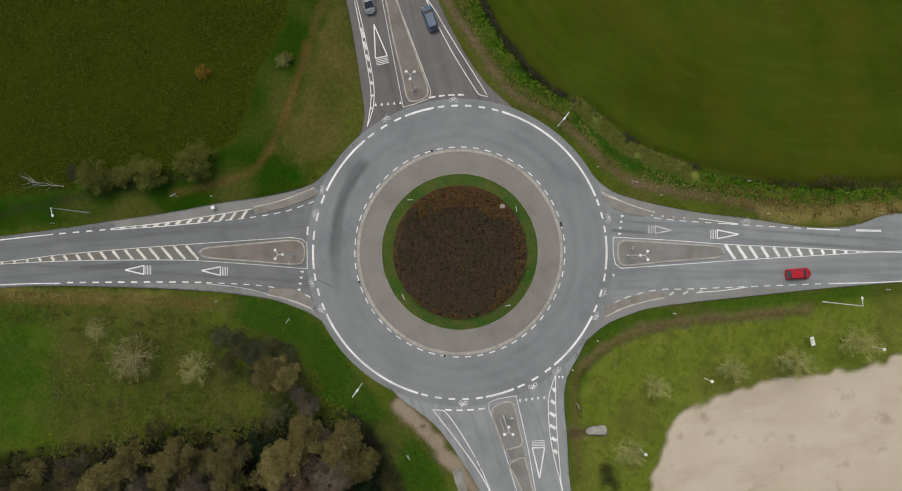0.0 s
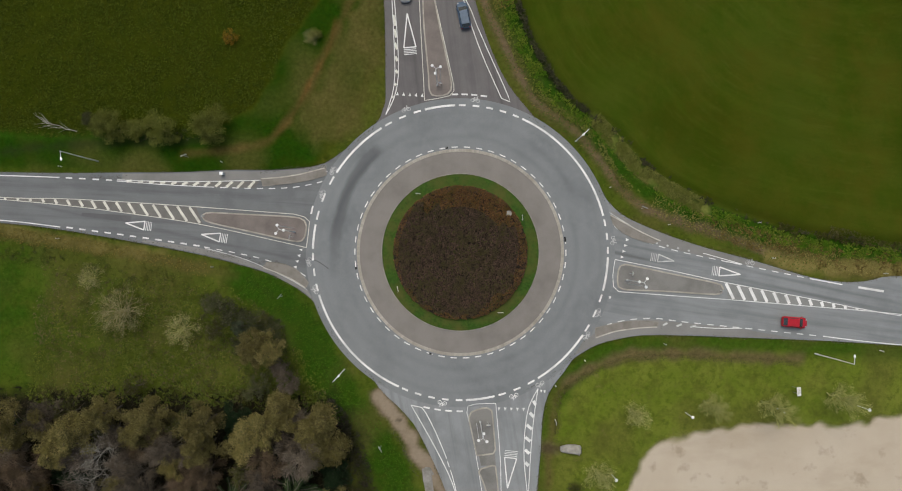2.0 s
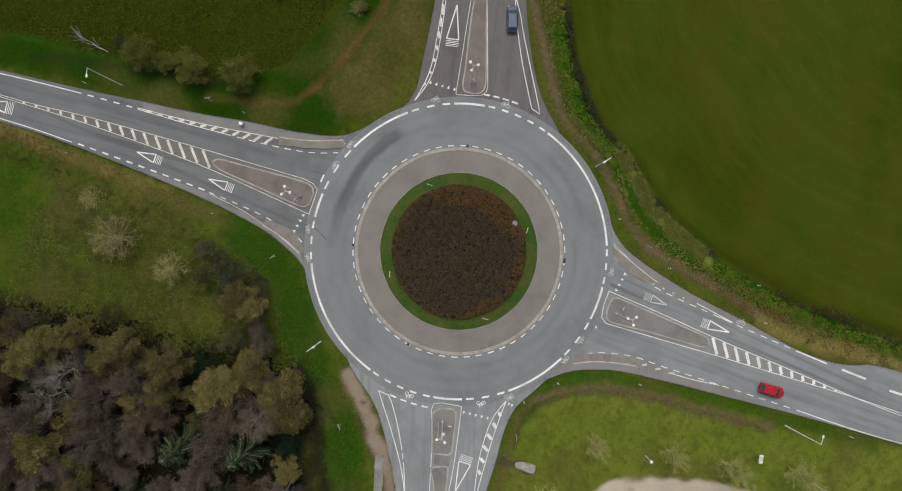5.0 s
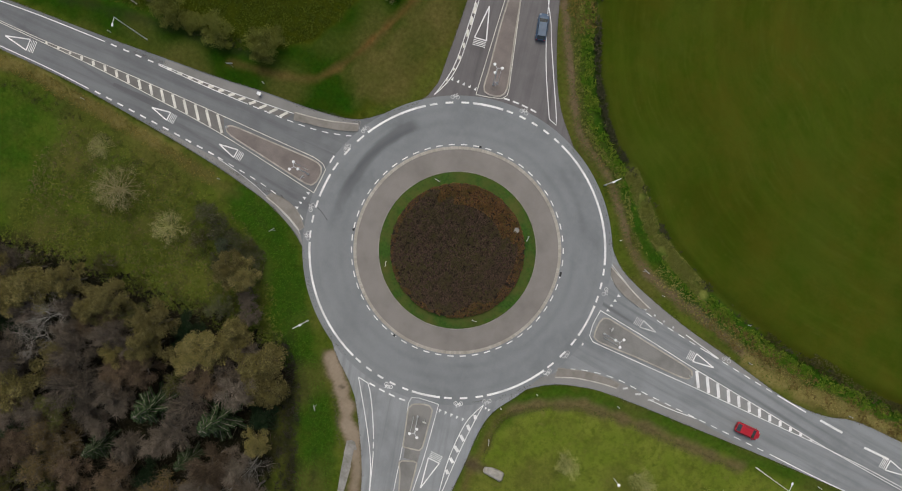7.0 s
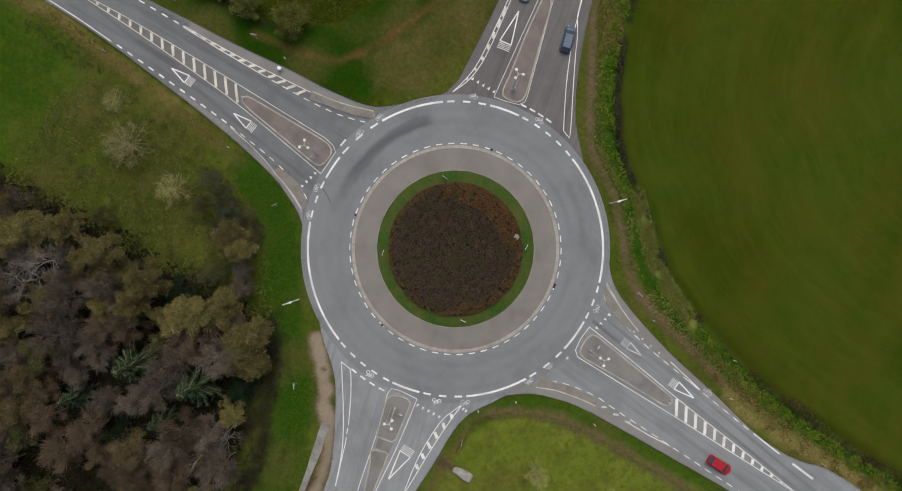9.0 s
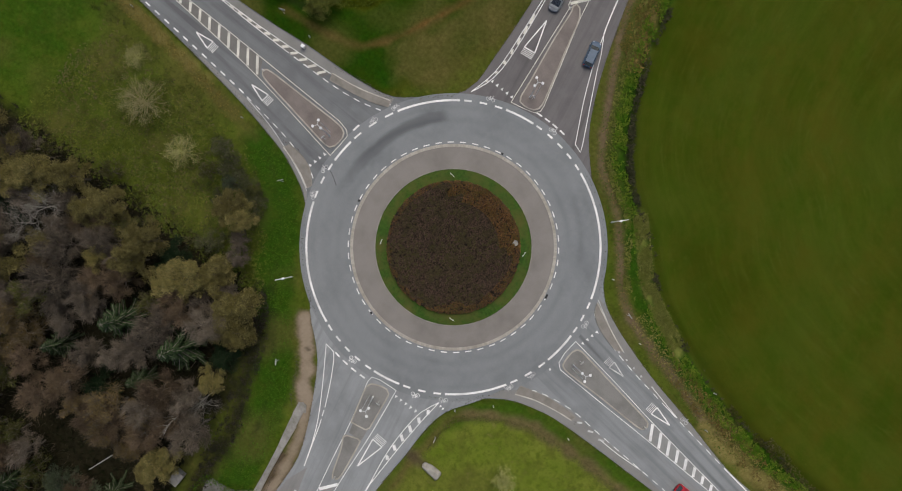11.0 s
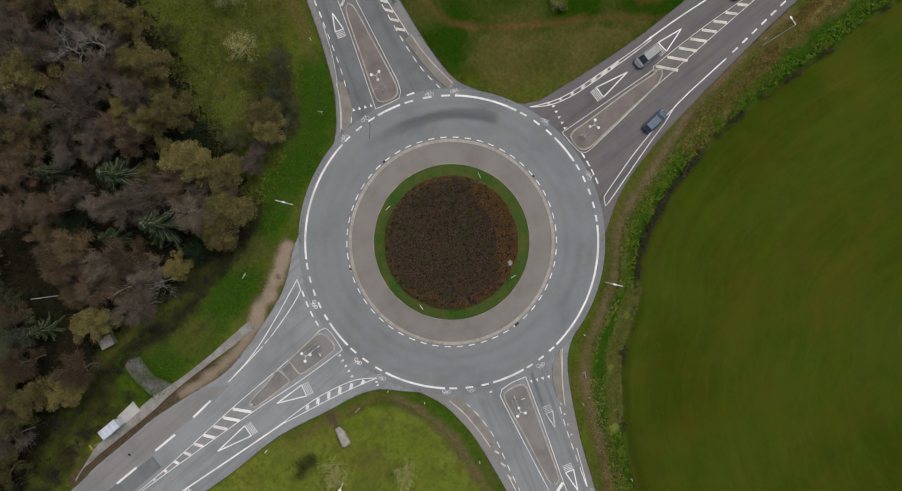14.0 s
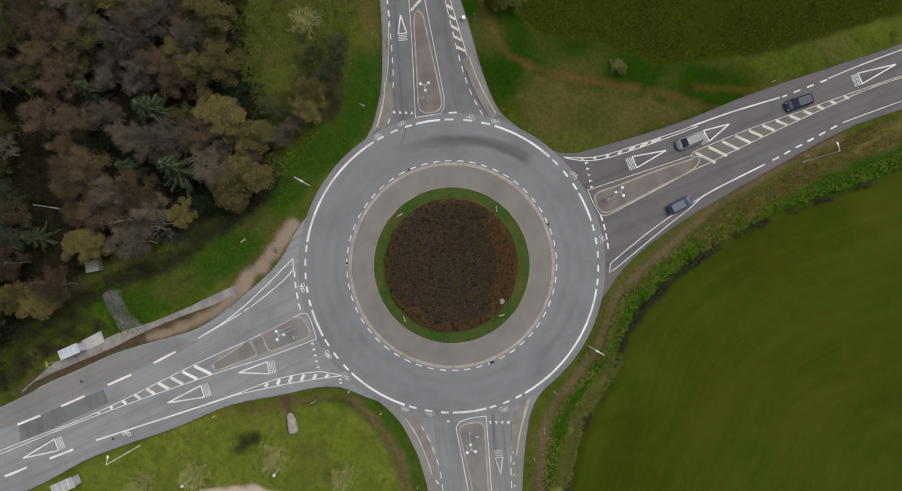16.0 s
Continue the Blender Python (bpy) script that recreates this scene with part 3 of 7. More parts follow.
me.polygons.foreach_set("use_smooth", [True] * len(me.polygons))
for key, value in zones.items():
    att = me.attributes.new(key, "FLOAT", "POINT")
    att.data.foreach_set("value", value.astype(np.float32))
ground = tagged(new("ground", me), "mixed ground of mown lawn, rough meadow, crop field and bare sand", "ground", kind="structure")

m, nt, bs = nodes_of("ground_cover")


def zone(name):
    n = nt.nodes.new("ShaderNodeAttribute")
    n.attribute_name = name
    return n.outputs["Fac"]


grain = ramp(nt, noise_node(nt, 1.6, 8, 0.72), 0.3, 0.7)
finegrain = ramp(nt, noise_node(nt, 7.0, 6, 0.7), 0.3, 0.7)
patch = ramp(nt, noise_node(nt, 0.10, 5, 0.6), 0.38, 0.66)
mid = ramp(nt, noise_node(nt, 0.35, 6, 0.65), 0.35, 0.68)
col = blend(nt, grain, (0.027, 0.046, 0.005), (0.082, 0.104, 0.014))
col = blend(nt, times(nt, patch, 0.5), col, (0.036, 0.070, 0.006))
col = blend(nt, times(nt, mid, 0.5), col, (0.086, 0.092, 0.015))
col = blend(nt, times(nt, ramp(nt, noise_node(nt, 0.085, 6, 0.6), 0.50, 0.64), 0.6), col, (0.100, 0.128, 0.018))
col = blend(nt, times(nt, ramp(nt, noise_node(nt, 0.13, 7, 0.66), 0.52, 0.66), 0.55), col, (0.032, 0.036, 0.010))
col = blend(nt, times(nt, ramp(nt, noise_node(nt, 0.55, 8, 0.74), 0.52, 0.66), 0.65), col, (0.020, 0.035, 0.004))
col = blend(nt, times(nt, ramp(nt, noise_node(nt, 0.8, 8, 0.78), 0.56, 0.68), 0.45), col, (0.125, 0.100, 0.030))
col = blend(nt, times(nt, ramp(nt, noise_node(nt, 2.4, 8, 0.8), 0.54, 0.66), 0.5), col, (0.016, 0.026, 0.003))
# Rough grass in a darker copy: the dim north-west is put into its colour
meadow_dim = blend(nt, grain, (0.013, 0.022, 0.0015), (0.042, 0.052, 0.004))
meadow_dim = blend(nt, times(nt, patch, 0.4), meadow_dim, (0.016, 0.028, 0.002))
meadow_dim = blend(nt, times(nt, mid, 0.4), meadow_dim, (0.042, 0.046, 0.004))
meadow_dim = blend(nt, times(nt, ramp(nt, noise_node(nt, 0.22, 7, 0.72), 0.58, 0.70), 0.4), meadow_dim, (0.009, 0.013, 0.0015))
meadow_dim = blend(nt, times(nt, ramp(nt, noise_node(nt, 0.9, 8, 0.76), 0.54, 0.68), 0.5), meadow_dim, (0.056, 0.062, 0.008))
col = blend(nt, zone("zone_meadow"), col, meadow_dim)
# Lawn colours lifted: the brighter south-east is put into them
lawn = blend(nt, grain, (0.078, 0.108, 0.011), (0.146, 0.172, 0.026))
lawn = blend(nt, times(nt, mid, 0.6), lawn, (0.160, 0.166, 0.034))
lawn = blend(nt, times(nt, patch, 0.6), lawn, (0.068, 0.108, 0.009))
lawn = blend(nt, times(nt, ramp(nt, noise_node(nt, 0.28, 8, 0.74), 0.48, 0.64), 0.8), lawn, (0.070, 0.080, 0.014))
lawn = blend(nt, times(nt, ramp(nt, noise_node(nt, 0.9, 8, 0.76), 0.50, 0.66), 0.75), lawn, (0.048, 0.068, 0.008))
lawn = blend(nt, times(nt, ramp(nt, noise_node(nt, 0.45, 7, 0.7), 0.60, 0.72), 0.6), lawn, (0.190, 0.172, 0.056))
col = blend(nt, zone("zone_lawn"), col, lawn)
mown = blend(nt, grain, (0.013, 0.046, 0.0030), (0.030, 0.080, 0.006))
mown = blend(nt, times(nt, mid, 0.5), mown, (0.034, 0.062, 0.006))
mown = blend(nt, times(nt, ramp(nt, noise_node(nt, 0.7, 6, 0.7), 0.50, 0.70), 0.6), mown, (0.018, 0.030, 0.004))
mown = blend(nt, times(nt, ramp(nt, noise_node(nt, 2.6, 8, 0.8), 0.52, 0.66), 0.55), mown, (0.010, 0.028, 0.002))
mown = blend(nt, times(nt, ramp(nt, noise_node(nt, 0.35, 6, 0.7), 0.56, 0.70), 0.5), mown, (0.058, 0.082, 0.010))
col = blend(nt, zone("zone_mown"), col, mown)
# Mown grass at about half brightness, dimmed in colour like the meadow beside it
wet = blend(nt, grain, (0.006, 0.024, 0.0012), (0.016, 0.050, 0.003))
wet = blend(nt, times(nt, mid, 0.5), wet, (0.024, 0.036, 0.003))
col = blend(nt, times(nt, zone("zone_mown_dim"), 0.85), col, wet)
dry = blend(nt, grain, (0.062, 0.053, 0.016), (0.128, 0.104, 0.034))
dry = blend(nt, times(nt, mid, 0.5), dry, (0.045, 0.058, 0.010))
col = blend(nt, zone("zone_brown"), col, dry)
drill = nt.nodes.new("ShaderNodeCombineXYZ")
nt.links.new(zone("hedge_distance"), drill.inputs[0])
nt.links.new(times(nt, zone("hedge_along"), 0.16), drill.inputs[1])


def drilled(scale, lo, hi):
    n = nt.nodes.new("ShaderNodeTexNoise")
    n.inputs["Scale"].default_value, n.inputs["Detail"].default_value, n.inputs["Roughness"].default_value = scale, 6, 0.65
    n.inputs["Distortion"].default_value = 0.3
    nt.links.new(drill.outputs[0], n.inputs["Vector"])
    return ramp(nt, n.outputs[0], lo, hi)


rows_a = drilled(0.45, 0.45, 0.70)
blot = ramp(nt, noise_node(nt, 0.055, 8, 0.70), 0.42, 0.62)
cloud = ramp(nt, noise_node(nt, 0.16, 8, 0.72, (1.0, 0.6, 1.0, 35)), 0.46, 0.64)
scratch = times(nt, drilled(1.3, 0.52, 0.72), ramp(nt, noise_node(nt, 0.09, 6, 0.7), 0.42, 0.62))
speck = ramp(nt, noise_node(nt, 1.3, 8, 0.8), 0.60, 0.72)
crop = blend(nt, finegrain, (0.029, 0.045, 0.0042), (0.058, 0.075, 0.0085))
crop = blend(nt, times(nt, blot, 0.65), crop, (0.062, 0.054, 0.006))
crop = blend(nt, times(nt, ramp(nt, noise_node(nt, 0.03, 7, 0.65), 0.46, 0.60), 0.6), crop, (0.022, 0.034, 0.0016))
crop = blend(nt, times(nt, cloud, 0.55), crop, (0.024, 0.050, 0.0025))
crop = blend(nt, times(nt, rows_a, 0.28), crop, (0.066, 0.086, 0.009))
crop = blend(nt, times(nt, drilled(0.16, 0.44, 0.66), 0.28), crop, (0.030, 0.044, 0.003))
crop = blend(nt, times(nt, scratch, 0.32), crop, (0.082, 0.087, 0.019))
crop = blend(nt, times(nt, speck, 0.45), crop, (0.086, 0.094, 0.018))
col = blend(nt, zone("zone_field"), col, crop)
# This floor colour already holds the shade of the trees
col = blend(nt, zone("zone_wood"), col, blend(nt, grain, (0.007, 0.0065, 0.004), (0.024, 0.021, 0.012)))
col = blend(nt, zone("zone_dirt"), col, blend(nt, grain, (0.088, 0.060, 0.036), (0.160, 0.118, 0.078)))
col = blend(nt, zone("zone_straw"), col, blend(nt, grain, (0.115, 0.098, 0.027), (0.200, 0.166, 0.060)))
col = blend(nt, zone("zone_bank"), col, blend(nt, grain, (0.080, 0.101, 0.018), (0.170, 0.176, 0.046)))
col = blend(nt, zone("zone_rust"), col, blend(nt, grain, (0.088, 0.042, 0.012), (0.150, 0.072, 0.022)))
sandy = blend(nt, finegrain, (0.400, 0.338, 0.262), (0.425, 0.362, 0.284))
sandy = blend(nt, times(nt, ramp(nt, noise_node(nt, 0.06, 6, 0.6), 0.42, 0.64), 0.7), sandy, (0.47, 0.41, 0.335))
sandy = blend(nt, times(nt, ramp(nt, noise_node(nt, 0.16, 5, 0.6, (0.5, 1.2, 1, 12)), 0.5, 0.72), 0.55), sandy, (0.33, 0.27, 0.20))
sandy = blend(nt, times(nt, ramp(nt, noise_node(nt, 0.28, 5, 0.6), 0.60, 0.74), 0.55), sandy, (0.20, 0.155, 0.105))
col = blend(nt, zone("zone_sand"), col, sandy)
col = blend(nt, zone("zone_ditch"), col, blend(nt, finegrain, (0.012, 0.014, 0.007), (0.030, 0.032, 0.014)))
nt.links.new(col, bs.inputs["Base Color"])
bs.inputs["Roughness"].default_value, bs.inputs["Specular IOR Level"].default_value = 0.95, 0.0
smooth = nt.nodes.new("ShaderNodeMath")
smooth.operation = "MAXIMUM"
nt.links.new(zone("zone_field"), smooth.inputs[0])
nt.links.new(zone("zone_sand"), smooth.inputs[1])
bump(nt, bs, noise_node(nt, 2.2, 8, 0.75), 0.5, 0.16)
nt.links.new(ramp_out(nt, smooth.outputs[0], 0.55, 0.12), bs.inputs["Normal"].links[0].from_node.inputs["Strength"])
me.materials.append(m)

# ---- roads ----
W_TOP = pts2(spline([(-140, -4.5), (-95, -0.6), (-77, 1.6), (-66.1, 3.1), (-56.7, 4.6), (-47.3, 6.1), (-39.8, 7.6), (-33.2, 8.6), (-28.4, 9.6), (-24.2, 11.1), (-20.5, 14.6), (-17.0, 18.2)], 1.5))
W_BOT = pts2(spline([(-16, -19), (-19.5, -15.0), (-21.5, -12.6), (-24.4, -10.4), (-30.1, -8.3), (-35.7, -7.4), (-42.4, -6.8), (-51.8, -6.4), (-65.5, -6.2), (-75.4, -6.6), (-95, -8.3), (-140, -13)], 1.5))
E_TOP = pts2(spline([(140, 10), (95, 8), (80, 7.4), (70.7, 6.8), (66.4, 5.3), (62.5, 4.6), (56.9, 4.6), (47.4, 5.9), (37.9, 7.0), (28.4, 9.0), (23.9, 10.9), (20.3, 14.4), (17, 18)], 1.5))
E_BOT = pts2(spline([(14, -20.5), (17.5, -18.4), (19.1, -17.0), (20.9, -14.4), (24.7, -11.4), (30.4, -9.2), (37.9, -8.0), (47.4, -6.9), (60.6, -5.4), (70.5, -4.5), (80, -3.6), (140, 2)], 1.5))
N_LEFT = pts2(spline([(-20, 14), (-18.0, 16.9), (-16.3, 20.0), (-15.9, 22.5), (-16.6, 27.2), (-17.5, 32.9), (-19.2, 41.5), (-22.1, 52.2), (-25.2, 67), (-27.6, 78.8), (-38, 125)], 1.5))
N_RIGHT = pts2(spline([(-26, 125), (-16.7, 77.2), (-14.1, 66.5), (-8.9, 53.3), (-3.9, 41.5), (-0.7, 35.0), (2.4, 30.0), (5.2, 26.8), (8.2, 24.2), (11, 21)], 1.5))
S_LEFT = pts2(spline([(-14, -19), (-9.8, -23.9), (-6.6, -26.2), (-3.4, -28.8), (-0.5, -32.6), (2.6, -37.3), (5.2, -42.3), (6.1, -46.5), (6.8, -51.5), (7.8, -56.8), (9.6, -62.6), (11.6, -69.1), (14.3, -76.3), (30, -125)], 1.5))
S_RIGHT = pts2(spline([(44, -125), (31.5, -84), (27.9, -72), (26.6, -68.5), (23.9, -61.2), (21.1, -48.5), (18.5, -38.9), (17.8, -30.2), (17.3, -24.6), (17.7, -20.6), (19.8, -16.5), (21, -14)], 1.5))
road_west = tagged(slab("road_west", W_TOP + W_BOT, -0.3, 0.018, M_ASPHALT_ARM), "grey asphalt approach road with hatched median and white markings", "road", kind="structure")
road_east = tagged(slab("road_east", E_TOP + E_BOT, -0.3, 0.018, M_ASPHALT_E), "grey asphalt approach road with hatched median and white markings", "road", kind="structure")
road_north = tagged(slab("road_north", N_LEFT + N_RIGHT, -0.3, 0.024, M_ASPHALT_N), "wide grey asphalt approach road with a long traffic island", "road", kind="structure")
road_south = tagged(slab("road_south", S_LEFT + S_RIGHT, -0.3, 0.024, M_ASPHALT_S), "wide asphalt approach road beside the bus stop, colour brightened", "road", kind="structure")
radii, turns = np.linspace(12.7, 25.3, 43), np.arange(0, 360, 1.5)
vs = [(r * math.cos(radians(a)), r * math.sin(radians(a)), 0.030) for r in radii for a in turns] + [(25.3 * math.cos(radians(a)), 25.3 * math.sin(radians(a)), -0.3) for a in turns]
nt_ = len(turns)
fs = [(k * nt_ + i, (k + 1) * nt_ + i, (k + 1) * nt_ + (i + 1) % nt_, k * nt_ + (i + 1) % nt_) for k in range(len(radii)) for i in range(nt_)]
ring = tagged(from_lists("road_ring", vs, fs, M_ASPHALT), "circular grey asphalt carriageway of a roundabout", "road", kind="structure")
# tyre-polished bands and a darker resurfaced arc
polish = []
for x, y, _ in vs:
    r, a = math.hypot(x, y), math.degrees(math.atan2(y, x)) % 360
    n1 = noise.noise((x * 0.5, y * 0.5, 4.0))
    mid_r = 20.55 + 1.1 * max(0, min(1, (172 - a) / 30))
    arc_dark = max(0, min(1, (a - 135) / 4)) * max(0, min(1, (200 - a) / 26)) * math.exp(-((r - mid_r + 0.2 * n1) / 0.95) ** 6)
    lanes = 0.24 * math.exp(-((r - 19.0) / 0.5) ** 2) + 0.26 * math.exp(-((r - 21.0) / 0.6) ** 2) + 0.14 * math.exp(-((r - 23.0) / 0.35) ** 2)
    polish.append(0.66 * arc_dark + lanes * (0.6 + 0.8 * noise.noise((math.cos(radians(a)) * 3, math.sin(radians(a)) * 3, r * 0.6))))
ring.data.attributes.new("polish", "FLOAT", "POINT").data.foreach_set("value", np.clip(polish, 0, 1).astype(np.float32))
ZR, ZA, ZB = 0.031, 0.025, 0.019
ARMS = {"n": (road_north, ZA), "s": (road_south, ZA), "e": (road_east, ZB), "w": (road_west, ZB)}
ALL = ZR + 0.009


def worn_patch(name, pts, z, parent, material=M_ASPHALT_DARK):
    return slab(name, pts, z - 0.02, z + 0.004, material, parent)


# darker resurfaced and tyre-polished asphalt
worn_patch("asphalt_patch", [(-62.33, -2.92), (-54.23, -2.18), (-54.21, -3.31), (-62.32, -3.48)], ZB, road_west)
worn_patch("asphalt_patch", [(17.49, -73.49), (15.45, -66.93), (13.46, -59.13), (15.71, -58.51), (18.43, -67.23), (20.30, -73.58)], ZA, road_south, M_ASPHALT_ARM)

worn_patch("bus_bay", [(18.61, -81.68), (17.42, -73.95), (15.20, -66.44), (13.93, -62.40), (12.87, -58.60), (11.36, -54.69), (9.28, -47.01), (7.50, -42.73), (6.50, -46.50), (7.10, -51.50), (8.10, -56.80), (9.90, -62.60), (11.90, -69.10), (14.45, -75.24), (15.87, -80.98)], ZA - 0.001, road_south, M_BUSBAY)


# an old crack, sealed
band("crack_sealing", spline([(-25.11, -5.00), (-23.47, -4.85), (-22.26, -5.24), (-20.95, -5.92)], 0.5), 0.16, 0.032, M_ASPHALT_DARK, ring, 0.003)

laid = iter(range(10000))


def line(arm, pts, width=0.16, material=M_PAINT, name="edge_line"):
    """One painted line; each lies a hair above the one before, so that crossings stay clean."""
    ob, z = ARMS[arm]
    return band(name, spline(pts, 1.2), width, ALL + 0.0008 * (1 + next(laid) % 9), material, ob)


def dash(arm, pts, on, off, width=0.16, material=M_PAINT, name="lane_dash", first=0.0):
    ob, z = ARMS[arm]
    dashes(name, spline(pts, 0.8), on, off, width, ALL, material, ob, first)


def hatch(arm, left, right, n, width=0.45, skew=0.0, first=0.02, last=0.98, material=M_PAINT_CREAM):
    """Slanting bars between two lines."""
    ob, z = ARMS[arm]
    (tl, fl), (tr, fr) = along(spline(left, 1.0)), along(spline(right, 1.0))
    for k in range(n):
        u = first + (last - first) * k / max(n - 1, 1)
        p, q = fl(tl * u), fr(min(max(tr * u + skew * (1 - 0.7 * u), 0), tr))
        g = (q - p).normalized() * min(0.16, (q - p).length * 0.2)
        band("hatch_bar", [p + g, q - g], width, ALL - 0.001, material, ob)


def tooth(arm, x, y, toward, size=0.55):
    ob, z = ARMS[arm]
    d = Vector(toward).normalized()
    s = Vector((-d.y, d.x))
    c = Vector((x, y))
    slab("give_way_tooth", [c - d * size / 2 + s * size * 0.42, c - d * size / 2 - s * size * 0.42, c + d * size / 2], z - 0.005, ALL + 0.004, M_PAINT, ob)


def yield_sign(arm, tip, base, half, worn=False):
    """A long painted give-way triangle with bars at its foot."""
    ob, z = ARMS[arm]
    mt = M_PAINT_WORN if worn else M_PAINT
    t, b = Vector(tip), Vector(base)
    d = (t - b).normalized()
    s = Vector((-d.y, d.x)) * half
    w = 0.20
    for name, p, q, up in (("triangle_side", t, b + s, 0.0), ("triangle_side", t, b - s, 0.0012), ("triangle_foot", b + s, b - s, 0.0024)):
        band(name, [p, q], w, ALL + up, mt, ob)
    for k in range(4):
        o = b - d * (0.32 + 0.27 * k)
        band("speed_bar", [o + s * 1.05, o - s * 1.05], 0.10, ALL, mt, ob)


def bicycle(arm, x, y, turn, worn=True):
    """A painted bicycle: two wheels, a frame and a handlebar."""
    ob, z = (ring, ZR) if arm == "r" else ARMS[arm]
    mt = M_PAINT_WORN if worn else M_PAINT
    vs, fs = [], []

    def add(v, f):
        k = len(vs)
        vs.extend(v)
        fs.extend([tuple(k + q for q in g) for g in f])
    for cx in (-0.5, 0.5):
        add(*strip_mesh([(cx + 0.34 * math.cos(2 * math.pi * i / 14), 0.34 * math.sin(2 * math.pi * i / 14)) for i in range(15)], 0.1, 0, 0.004))
    for p in (((-0.5, 0), (-0.2, 0.5), (0.3, 0.5), (0.0, 0.0), (-0.5, 0)), ((0.0, 0), (-0.24, 0.62)), ((0.5, 0), (0.25, 0.72), (0.42, 0.8))):
        add(*strip_mesh(p, 0.1, 0.001, 0.004))
    c, s = math.cos(radians(turn)), math.sin(radians(turn))
    vs = [(x + 0.85 * (c * a - s * (b - 0.2)), y + 0.85 * (s * a + c * (b - 0.2)), ALL + h) for a, b, h in vs]
    from_lists("bicycle_symbol", vs, fs, mt, ob)


# ring: outer edge arcs, dashes where arms join, inner dashes
for a0, a1 in ((73.8, 22.9), (6.7, -6.4), (-25.4, -49.7), (-68, -79.2), (-106, -154.5), (-172.6, -182.2), (155.9, 131), (112.6, 100.6)):
    band("edge_arc", arc(24.15, a0, a1, 1.5), 0.34, ALL, M_PAINT, ring)
for a0, a1, n in ((131, 112.6, 3), (100.6, 73.8, 5), (22.9, 6.7, 3), (-6.4, -25.4, 3), (-49.7, -68, 3), (-79.2, -106, 5), (-154.5, -172.6, 3), (-182.2, -204.1, 3)):
    st = (a1 - a0) / n
    for k in range(n):
        c = a0 + st * (k + 0.5)
        band("edge_dash", arc(24.15, c - st * 0.24, c + st * 0.24, 1.0), 0.30, ALL, M_PAINT, ring)
for k in range(54):
    band("inner_dash", arc(17.28, k * 360 / 54, k * 360 / 54 + 3.4, 1.2), 0.17, ALL, M_PAINT, ring)
for a0, a1, n in ((102, 88, 4), (-80, -96, 4)):
    for k in range(n):
        c = a0 + (a1 - a0) * (k + 0.4) / n
        band("crossing_dash", arc(25.95, c - 1.15, c + 1.15, 1.0), 0.26, ALL, M_PAINT, ARMS["n" if a0 > 0 else "s"][0])
band("crossing_dash", [(-25.05, 3.86), (-25.13, 2.53)], 0.28, ALL, M_PAINT, road_west)
band("crossing_dash", [(25.25, -3.43), (25.34, -3.81)], 0.3, ALL, M_PAINT, road_east)

# west arm
line("w", [(-140, -5.8), (-95, -1.4), (-77.7, 0.95), (-66.88, 2.24)])
dash("w", [(-65.84, 2.34), (-58.30, 3.08)], 1.05, 1.15, 0.22)
line("w", [(-57.46, 3.27), (-47.28, 4.50), (-34.36, 6.71)], 0.12)
line("w", [(-57.45, 3.08), (-50.10, 3.62), (-42.55, 4.36)], 0.12)
dash("w", [(-42.55, 4.36), (-34.06, 5.38), (-28.40, 6.48), (-24.16, 8.04)], 1.05, 0.95, 0.14)
hatch("w", [(-56.23, 3.38), (-47.28, 4.50), (-34.36, 6.71)], [(-56.70, 3.14), (-42.55, 4.36), (-35.19, 5.18)], 12, 0.42, -0.6, 0.06, 0.97)
line("w", [(-34.36, 6.71), (-28.42, 8.00), (-23.52, 9.85)], 0.12, M_PAINT_WORN)
line("w", [(-140, -8.0), (-95, -3.9), (-75.45, -2.38), (-66.05, -1.16), (-56.63, -0.22), (-45.32, 0.74), (-27.86, 2.08)], 0.115, M_PAINT_CREAM, "median_line")
line("w", [(-140, -8.4), (-95, -4.2), (-75.44, -2.75), (-66.03, -2.19), (-56.60, -1.92), (-42.91, -1.89), (-25.05, -3.04)], 0.115, M_PAINT_CREAM, "median_line")
line("w", [(-27.86, 2.08), (-26.06, 1.86), (-25.20, 1.21), (-25.09, -0.49), (-25.05, -3.04)], 0.115, M_PAINT_CREAM, "median_line")
hatch("w", [(-45.13, 0.74), (-56.63, -0.22), (-66.05, -1.16), (-75.45, -2.38)], [(-42.82, -1.79), (-56.60, -1.92), (-66.03, -2.19), (-75.44, -2.75)], 16, 0.42, 0.0, 0.0, 0.99)
line("w", [(-140, -12.2), (-95, -7.8), (-75.36, -6.15), (-65.47, -5.78)], 0.16)
dash("w", [(-64.44, -5.67), (-51.81, -5.46), (-42.38, -5.42)], 1.05, 1.05, 0.24)
dash("w", [(-41.62, -5.46), (-32.94, -5.85), (-26.32, -6.93), (-23.66, -8.22)], 1.0, 1.05, 0.14)
line("w", [(-41.43, -5.65), (-35.76, -6.26), (-31.03, -7.35), (-26.29, -8.81), (-23.82, -9.92)], 0.12, M_PAINT_WORN)
for k in range(4):
    x, y = Vector((-25.94, -3.52)).lerp(Vector((-26.42, -6.46)), k / 3)
    tooth("w", x, y, (-1, 0.05))
